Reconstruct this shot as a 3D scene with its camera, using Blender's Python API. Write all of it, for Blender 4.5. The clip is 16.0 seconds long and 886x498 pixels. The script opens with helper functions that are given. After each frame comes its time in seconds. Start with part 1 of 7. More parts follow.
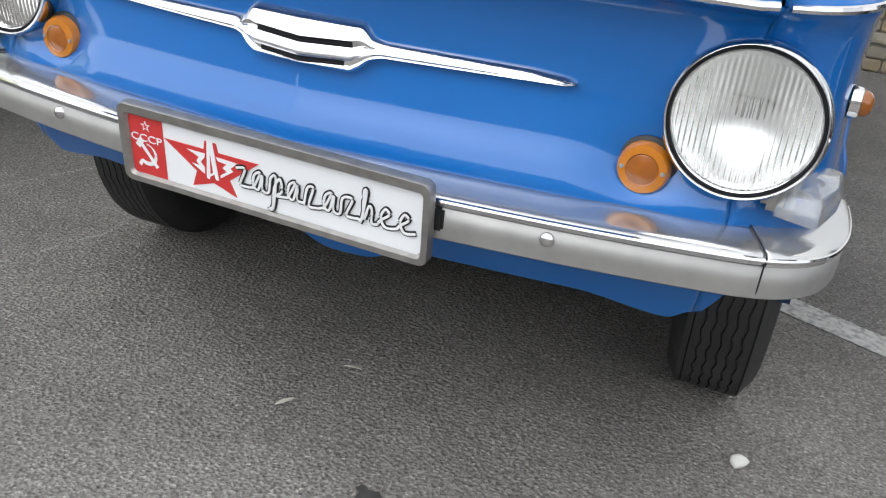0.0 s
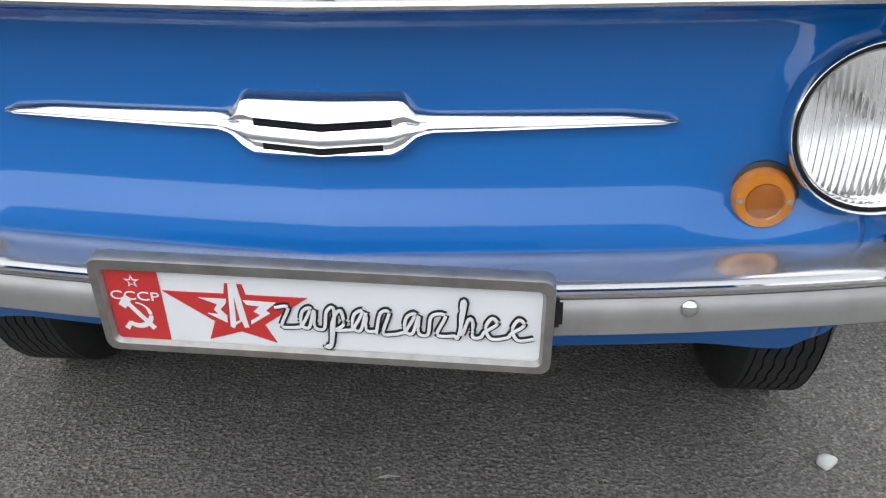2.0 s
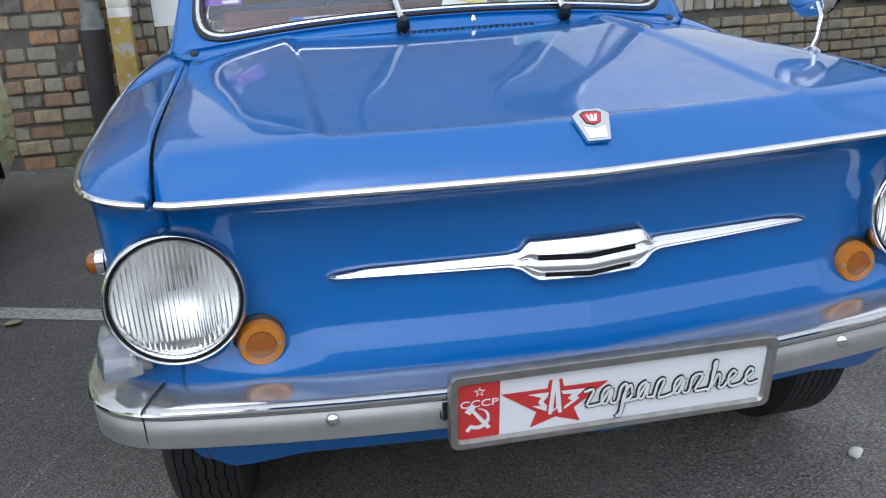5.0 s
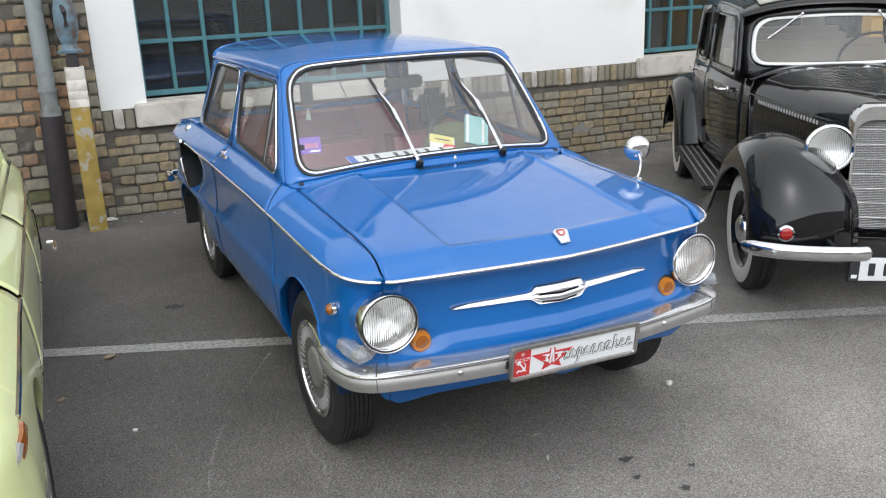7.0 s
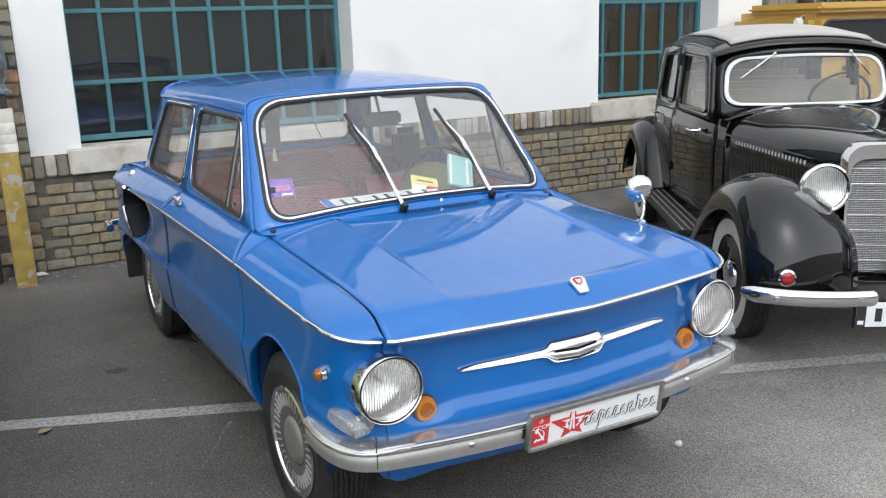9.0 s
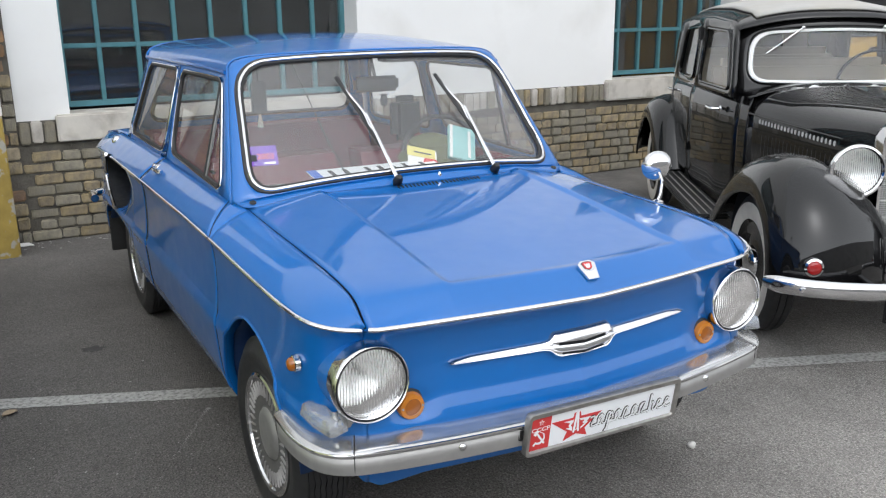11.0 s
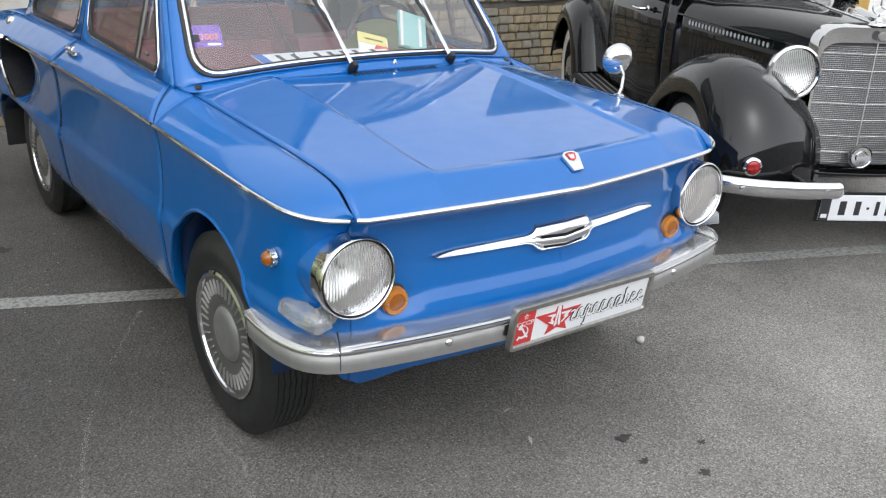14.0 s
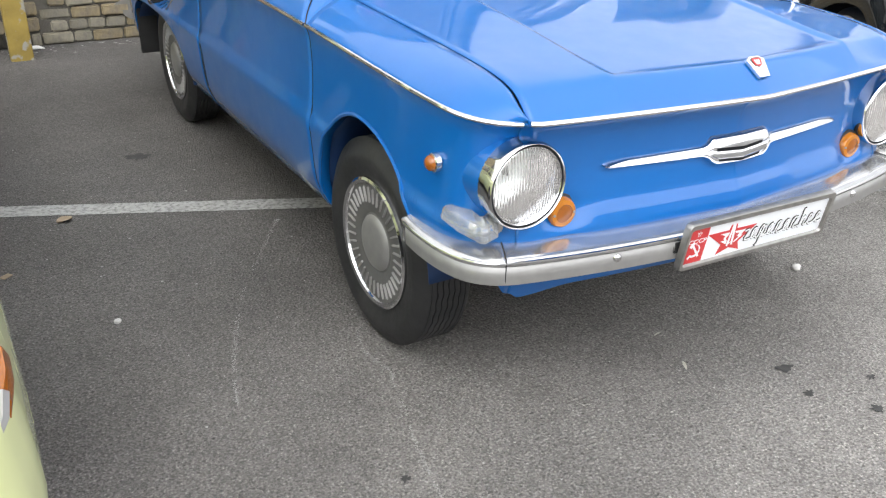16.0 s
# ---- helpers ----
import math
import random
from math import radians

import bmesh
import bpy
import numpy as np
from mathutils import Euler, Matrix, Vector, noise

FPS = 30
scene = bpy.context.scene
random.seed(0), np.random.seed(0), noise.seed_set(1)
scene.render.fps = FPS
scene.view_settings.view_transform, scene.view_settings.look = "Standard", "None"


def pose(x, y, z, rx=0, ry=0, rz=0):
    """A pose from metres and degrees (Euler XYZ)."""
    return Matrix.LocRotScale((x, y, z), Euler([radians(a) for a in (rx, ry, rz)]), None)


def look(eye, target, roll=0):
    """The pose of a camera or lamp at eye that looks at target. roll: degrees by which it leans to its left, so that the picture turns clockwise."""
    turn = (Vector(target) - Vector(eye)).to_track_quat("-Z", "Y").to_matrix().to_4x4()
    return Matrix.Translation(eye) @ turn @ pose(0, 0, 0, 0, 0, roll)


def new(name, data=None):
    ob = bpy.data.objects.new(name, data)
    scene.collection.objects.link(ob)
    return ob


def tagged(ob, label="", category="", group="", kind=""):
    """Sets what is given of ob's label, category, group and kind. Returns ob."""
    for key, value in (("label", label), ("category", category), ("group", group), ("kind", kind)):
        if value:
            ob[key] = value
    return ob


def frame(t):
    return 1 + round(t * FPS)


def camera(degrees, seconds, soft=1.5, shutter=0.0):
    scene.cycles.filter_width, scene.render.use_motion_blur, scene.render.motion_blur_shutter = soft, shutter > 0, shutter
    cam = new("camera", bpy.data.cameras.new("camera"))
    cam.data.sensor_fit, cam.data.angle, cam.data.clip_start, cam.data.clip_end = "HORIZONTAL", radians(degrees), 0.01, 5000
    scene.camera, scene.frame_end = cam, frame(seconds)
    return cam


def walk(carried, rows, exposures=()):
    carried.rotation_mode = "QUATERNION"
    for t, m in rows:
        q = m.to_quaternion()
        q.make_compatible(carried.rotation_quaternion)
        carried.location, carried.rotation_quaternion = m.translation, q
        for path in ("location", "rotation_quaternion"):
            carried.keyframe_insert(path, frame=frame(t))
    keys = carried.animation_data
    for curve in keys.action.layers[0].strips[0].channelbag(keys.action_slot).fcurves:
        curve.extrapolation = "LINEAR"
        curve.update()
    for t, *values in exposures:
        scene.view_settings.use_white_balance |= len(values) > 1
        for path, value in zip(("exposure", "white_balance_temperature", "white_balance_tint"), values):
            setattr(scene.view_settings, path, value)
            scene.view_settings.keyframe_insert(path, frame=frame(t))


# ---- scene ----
EXPOSE = 0.90
cam = camera(54.11, 16.0, soft=1.2)
# seconds, eye x y z, then heading, pitch and roll in degrees
PATH = [
    (0.0, 0.6671, -1.0194, 0.9373, 20.502, -24.426, 6.616),
    (0.5, 0.5404, -0.9445, 0.9190, 15.933, -25.168, 4.494),
    (1.0, 0.3825, -0.9356, 0.9173, 10.549, -24.561, 3.411),
    (1.5, 0.2886, -0.9132, 0.9338, 7.334, -24.879, 1.545),
    (2.0, 0.2345, -0.8494, 0.9621, 5.959, -25.139, -0.759),
    (2.5, 0.1323, -0.8568, 0.9911, 2.123, -25.364, -0.601),
    (3.0, 0.0343, -0.8806, 1.0146, 0.155, -25.848, -1.224),
    (3.5, -0.0162, -0.9053, 1.0310, -0.985, -25.527, -1.423),
    (4.0, -0.0975, -0.8785, 1.0469, -1.708, -25.209, -2.297),
    (4.5, -0.2192, -0.9169, 1.0636, -3.158, -21.077, -1.279),
    (4.7, -0.3099, -0.9769, 1.0692, -6.291, -18.370, -2.144),
    (7.0, -1.5502, -2.3283, 1.7309, -24.699, -17.359, -2.278),
    (7.5, -1.6757, -2.3063, 1.7470, -27.490, -16.711, -2.831),
    (8.0, -1.6693, -2.1328, 1.6961, -29.010, -15.572, -2.754),
    (8.5, -1.6354, -2.0150, 1.6645, -29.456, -14.454, -2.037),
    (9.0, -1.5965, -1.9150, 1.6402, -29.521, -14.238, -1.832),
    (11.5, -1.4087, -1.6665, 1.5443, -28.410, -15.603, -0.138),
    (12.0, -1.4299, -1.6350, 1.5293, -27.295, -15.707, -0.384),
    (12.5, -1.4705, -1.5656, 1.5106, -28.239, -17.704, -0.310),
    (13.0, -1.4807, -1.4748, 1.4908, -32.016, -19.874, 1.138),
    (13.5, -1.5597, -1.4721, 1.4898, -35.475, -21.145, 1.876),
    (14.0, -1.5885, -1.4757, 1.4790, -37.128, -21.472, 2.100),
    (14.5, -1.6011, -1.4606, 1.4689, -35.789, -21.826, 1.631),
    (15.0, -1.6324, -1.4454, 1.4597, -32.822, -22.810, 2.154),
    (15.5, -1.6673, -1.4074, 1.4456, -30.925, -25.209, 2.270),
    (16.0, -1.6885, -1.3173, 1.3952, -30.599, -26.496, 1.343),
]
walk(cam, [(t, pose(x, y, z, 90, 0, yaw) @ pose(0, 0, 0, pitch, 0, 0) @ pose(0, 0, 0, 0, 0, roll)) for t, x, y, z, yaw, pitch, roll in PATH], [(t, EXPOSE + d, k, 10) for t, d, k in ((0.0, 0.12, 6350), (1.0, -0.02, 6300), (1.5, 0.0, 6250), (2.5, -0.24, 6150), (3.0, -0.33, 5950), (3.5, -0.39, 5850), (4.5, -0.40, 5750), (7.0, -0.02, 6350), (9.0, 0.0, 6300), (11.5, -0.10, 6300), (12.5, -0.16, 6300), (13.5, -0.06, 6300), (14.5, 0.04, 6300), (15.5, 0.27, 6400), (16.0, 0.50, 6450))])

# ---- world, sun ----
SUN_EL, SUN_ROT = radians(52), radians(200)
world = bpy.data.worlds.new("overcast_sky")
scene.world = world
world.use_nodes = True
wn = world.node_tree.nodes
wl = world.node_tree.links
sky = wn.new("ShaderNodeTexSky")
sky.sky_type = "NISHITA"
sky.sun_disc = False
sky.sun_elevation, sky.sun_rotation = SUN_EL, SUN_ROT
sky.air_density, sky.dust_density, sky.ozone_density = 1.0, 1.5, 1.0
pale = wn.new("ShaderNodeHueSaturation")
pale.inputs["Saturation"].default_value = 0.10
wl.new(sky.outputs[0], pale.inputs["Color"])
wl.new(pale.outputs[0], wn["Background"].inputs["Color"])
wn["Background"].inputs["Strength"].default_value = 0.15
sun = new("sun", bpy.data.lights.new("sun", "SUN"))
sun.data.energy, sun.data.angle, sun.data.color = 0.85, radians(150), (0.97, 1.0, 1.0)
sun.matrix_world = look((0, 0, 0), (math.sin(SUN_ROT + math.pi) * math.cos(SUN_EL), -math.cos(SUN_ROT + math.pi) * -math.cos(SUN_EL), -math.sin(SUN_EL)))


# ---- materials ----
def mat(name, base, rough=0.5, metal=0.0, coat=0.0, var=0.12, scale=8.0, bump=0.0, bscale=60.0, spread=0.0, coat_rough=0.03, dirt=None, dscale=2.0, dlow=0.5, dhigh=0.7, clear=0.0, spec=0.5):
    """Two scales of noise over a base colour; spread: lightness from object to object; dirt: a second colour in patches."""
    m = bpy.data.materials.new(name)
    m.use_nodes = True
    N, K = m.node_tree.nodes, m.node_tree.links
    b = N["Principled BSDF"]
    co = N.new("ShaderNodeTexCoord")
    n1 = N.new("ShaderNodeTexNoise")
    n1.inputs["Scale"].default_value, n1.inputs["Detail"].default_value = scale, 6
    K.new(co.outputs["Object"], n1.inputs["Vector"])
    ramp = N.new("ShaderNodeMapRange")
    ramp.inputs["From Min"].default_value, ramp.inputs["From Max"].default_value = 0.25, 0.75
    ramp.inputs["To Min"].default_value, ramp.inputs["To Max"].default_value = 1 - var, 1 + var
    K.new(n1.outputs["Fac"], ramp.inputs["Value"])
    hsv = N.new("ShaderNodeHueSaturation")
    hsv.inputs["Color"].default_value = (*base, 1)
    K.new(ramp.outputs[0], hsv.inputs["Value"])
    last = hsv.outputs[0]
    if spread:
        info = N.new("ShaderNodeObjectInfo")
        r2 = N.new("ShaderNodeMapRange")
        r2.inputs["To Min"].default_value, r2.inputs["To Max"].default_value = 1 - spread, 1 + spread
        K.new(info.outputs["Random"], r2.inputs["Value"])
        h2 = N.new("ShaderNodeHueSaturation")
        K.new(r2.outputs[0], h2.inputs["Value"])
        K.new(last, h2.inputs["Color"])
        last = h2.outputs[0]
    if dirt:
        n3 = N.new("ShaderNodeTexNoise")
        n3.inputs["Scale"].default_value, n3.inputs["Detail"].default_value = dscale, 8
        K.new(co.outputs["Object"], n3.inputs["Vector"])
        r3 = N.new("ShaderNodeMapRange")
        r3.inputs["From Min"].default_value, r3.inputs["From Max"].default_value = dlow, dhigh
        K.new(n3.outputs["Fac"], r3.inputs["Value"])
        mx = N.new("ShaderNodeMixRGB")
        mx.inputs["Color2"].default_value = (*dirt, 1)
        K.new(r3.outputs[0], mx.inputs["Fac"])
        K.new(last, mx.inputs["Color1"])
        last = mx.outputs[0]
    K.new(last, b.inputs["Base Color"])
    n2 = N.new("ShaderNodeTexNoise")
    n2.inputs["Scale"].default_value, n2.inputs["Detail"].default_value = scale * 5, 4
    K.new(co.outputs["Object"], n2.inputs["Vector"])
    rr = N.new("ShaderNodeMapRange")
    rr.inputs["To Min"].default_value, rr.inputs["To Max"].default_value = max(0.01, rough * 0.8), min(1, rough * 1.2)
    K.new(n2.outputs["Fac"], rr.inputs["Value"])
    K.new(rr.outputs[0], b.inputs["Roughness"])
    b.inputs["Metallic"].default_value = metal
    b.inputs["Transmission Weight"].default_value = clear
    b.inputs["Specular IOR Level"].default_value = spec
    b.inputs["Coat Weight"].default_value, b.inputs["Coat Roughness"].default_value = coat, coat_rough
    if bump:
        n4 = N.new("ShaderNodeTexNoise")
        n4.inputs["Scale"].default_value, n4.inputs["Detail"].default_value = bscale, 5
        K.new(co.outputs["Object"], n4.inputs["Vector"])
        bp = N.new("ShaderNodeBump")
        bp.inputs["Strength"].default_value, bp.inputs["Distance"].default_value = min(1.0, bump), 0.01 * bump
        K.new(n4.outputs["Fac"], bp.inputs["Height"])
        K.new(bp.outputs[0], b.inputs["Normal"])
    return m


def glass(name, tint, ior=1.45, haze=0.0):
    m = bpy.data.materials.new(name)
    m.use_nodes = True
    N, K = m.node_tree.nodes, m.node_tree.links
    N.remove(N["Principled BSDF"])
    tr, gl, mx, lw = N.new("ShaderNodeBsdfTransparent"), N.new("ShaderNodeBsdfGlossy"), N.new("ShaderNodeMixShader"), N.new("ShaderNodeLayerWeight")
    tr.inputs["Color"].default_value = (*tint, 1)
    gl.inputs["Roughness"].default_value = 0.01
    lw.inputs["Blend"].default_value = 0.5
    pw, ad = N.new("ShaderNodeMath"), N.new("ShaderNodeMath")
    pw.operation, pw.inputs[1].default_value = "POWER", 4.0
    f0 = 2 * ((ior - 1) / (ior + 1)) ** 2
    ad.operation, ad.use_clamp = "MULTIPLY_ADD", True
    ad.inputs[1].default_value, ad.inputs[2].default_value = 0.8, f0
    K.new(lw.outputs["Facing"], pw.inputs[0])
    K.new(pw.outputs[0], ad.inputs[0])
    K.new(ad.outputs[0], mx.inputs[0])
    K.new(tr.outputs[0], mx.inputs[1])
    K.new(gl.outputs[0], mx.inputs[2])
    last = mx
    # white veil: dust, plus sky reflection imitated as a diffuse film
    if haze:
        df, m2 = N.new("ShaderNodeBsdfDiffuse"), N.new("ShaderNodeMixShader")
        nz = N.new("ShaderNodeTexNoise")
        nz.inputs["Scale"].default_value, nz.inputs["Detail"].default_value = 18, 5
        rg = N.new("ShaderNodeMapRange")
        rg.inputs["To Min"].default_value, rg.inputs["To Max"].default_value = haze * 0.6, haze * 1.4
        K.new(nz.outputs["Fac"], rg.inputs["Value"])
        df.inputs["Color"].default_value = (0.8, 0.8, 0.79, 1)
        K.new(rg.outputs[0], m2.inputs[0])
        K.new(mx.outputs[0], m2.inputs[1])
        K.new(df.outputs[0], m2.inputs[2])
        last = m2
    K.new(last.outputs[0], N["Material Output"].inputs[0])
    return m


def refracting(name, tint, ior):
    m = bpy.data.materials.new(name)
    m.use_nodes = True
    b = m.node_tree.nodes["Principled BSDF"]
    b.inputs["Base Color"].default_value = (*tint, 1)
    b.inputs["Roughness"].default_value, b.inputs["IOR"].default_value = 0.05, ior
    b.inputs["Transmission Weight"].default_value = 1.0
    return m


def asphalt(name):
    m = bpy.data.materials.new(name)
    m.use_nodes = True
    N, K = m.node_tree.nodes, m.node_tree.links
    b = N["Principled BSDF"]
    co = N.new("ShaderNodeTexCoord")
    vo = N.new("ShaderNodeTexVoronoi")
    vo.inputs["Scale"].default_value = 120
    big = N.new("ShaderNodeTexNoise")
    big.inputs["Scale"].default_value, big.inputs["Detail"].default_value = 1.3, 9
    big.inputs["Roughness"].default_value = 0.62
    fine = N.new("ShaderNodeTexNoise")
    fine.inputs["Scale"].default_value, fine.inputs["Detail"].default_value = 150, 7
    fine.inputs["Roughness"].default_value = 0.68
    for n in (vo, big, fine):
        K.new(co.outputs["Object"], n.inputs["Vector"])
    grain = N.new("ShaderNodeValToRGB")
    grain.color_ramp.elements[0].position, grain.color_ramp.elements[0].color = 0.30, (0.024, 0.022, 0.020, 1)
    grain.color_ramp.elements[1].position, grain.color_ramp.elements[1].color = 0.74, (0.46, 0.44, 0.415, 1)
    e = grain.color_ramp.elements.new(0.42)
    e.color = (0.120, 0.115, 0.110, 1)
    e = grain.color_ramp.elements.new(0.56)
    e.color = (0.185, 0.178, 0.170, 1)
    K.new(fine.outputs["Fac"], grain.inputs["Fac"])
    stone = N.new("ShaderNodeMixRGB")
    stone.blend_type = "MULTIPLY"
    stone.inputs["Fac"].default_value = 0.50
    K.new(grain.outputs[0], stone.inputs["Color1"])
    grey = N.new("ShaderNodeRGBToBW")
    K.new(vo.outputs["Color"], grey.inputs[0])
    K.new(grey.outputs[0], stone.inputs["Color2"])
    tone = N.new("ShaderNodeMapRange")
    tone.inputs["From Min"].default_value, tone.inputs["From Max"].default_value = 0.3, 0.7
    tone.inputs["To Min"].default_value, tone.inputs["To Max"].default_value = 0.78, 1.22
    K.new(big.outputs["Fac"], tone.inputs["Value"])
    # paler drive lane, and shade towards wall and left bays, put into the colour
    lane_shade, shade_gain = N.new("ShaderNodeVectorMath"), N.new("ShaderNodeMapRange")
    lane_shade.operation, lane_shade.inputs[1].default_value = "DOT_PRODUCT", (0.6, -0.8, 0.0)
    K.new(co.outputs["Object"], lane_shade.inputs[0])
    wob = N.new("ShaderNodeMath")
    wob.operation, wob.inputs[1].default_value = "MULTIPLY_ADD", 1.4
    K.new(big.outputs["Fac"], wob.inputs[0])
    K.new(lane_shade.outputs["Value"], wob.inputs[2])
    shade_gain.inputs["From Min"].default_value, shade_gain.inputs["From Max"].default_value = -0.9, 1.9
    shade_gain.inputs["To Min"].default_value, shade_gain.inputs["To Max"].default_value = 1.22, 2.60
    K.new(wob.outputs[0], shade_gain.inputs["Value"])
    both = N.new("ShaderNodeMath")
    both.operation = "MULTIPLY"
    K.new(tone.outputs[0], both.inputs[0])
    K.new(shade_gain.outputs[0], both.inputs[1])
    hs = N.new("ShaderNodeHueSaturation")
    hs.inputs["Saturation"].default_value = 1.45
    K.new(stone.outputs[0], hs.inputs["Color"])
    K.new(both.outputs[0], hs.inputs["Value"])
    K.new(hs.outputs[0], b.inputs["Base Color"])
    b.inputs["Roughness"].default_value = 0.85
    bp = N.new("ShaderNodeBump")
    bp.inputs["Strength"].default_value, bp.inputs["Distance"].default_value = 1.0, 0.008
    mixh = N.new("ShaderNodeMath")
    mixh.operation = "ADD"
    K.new(fine.outputs["Fac"], mixh.inputs[0])
    K.new(vo.outputs["Distance"], mixh.inputs[1])
    K.new(mixh.outputs[0], bp.inputs["Height"])
    K.new(bp.outputs[0], b.inputs["Normal"])
    return m


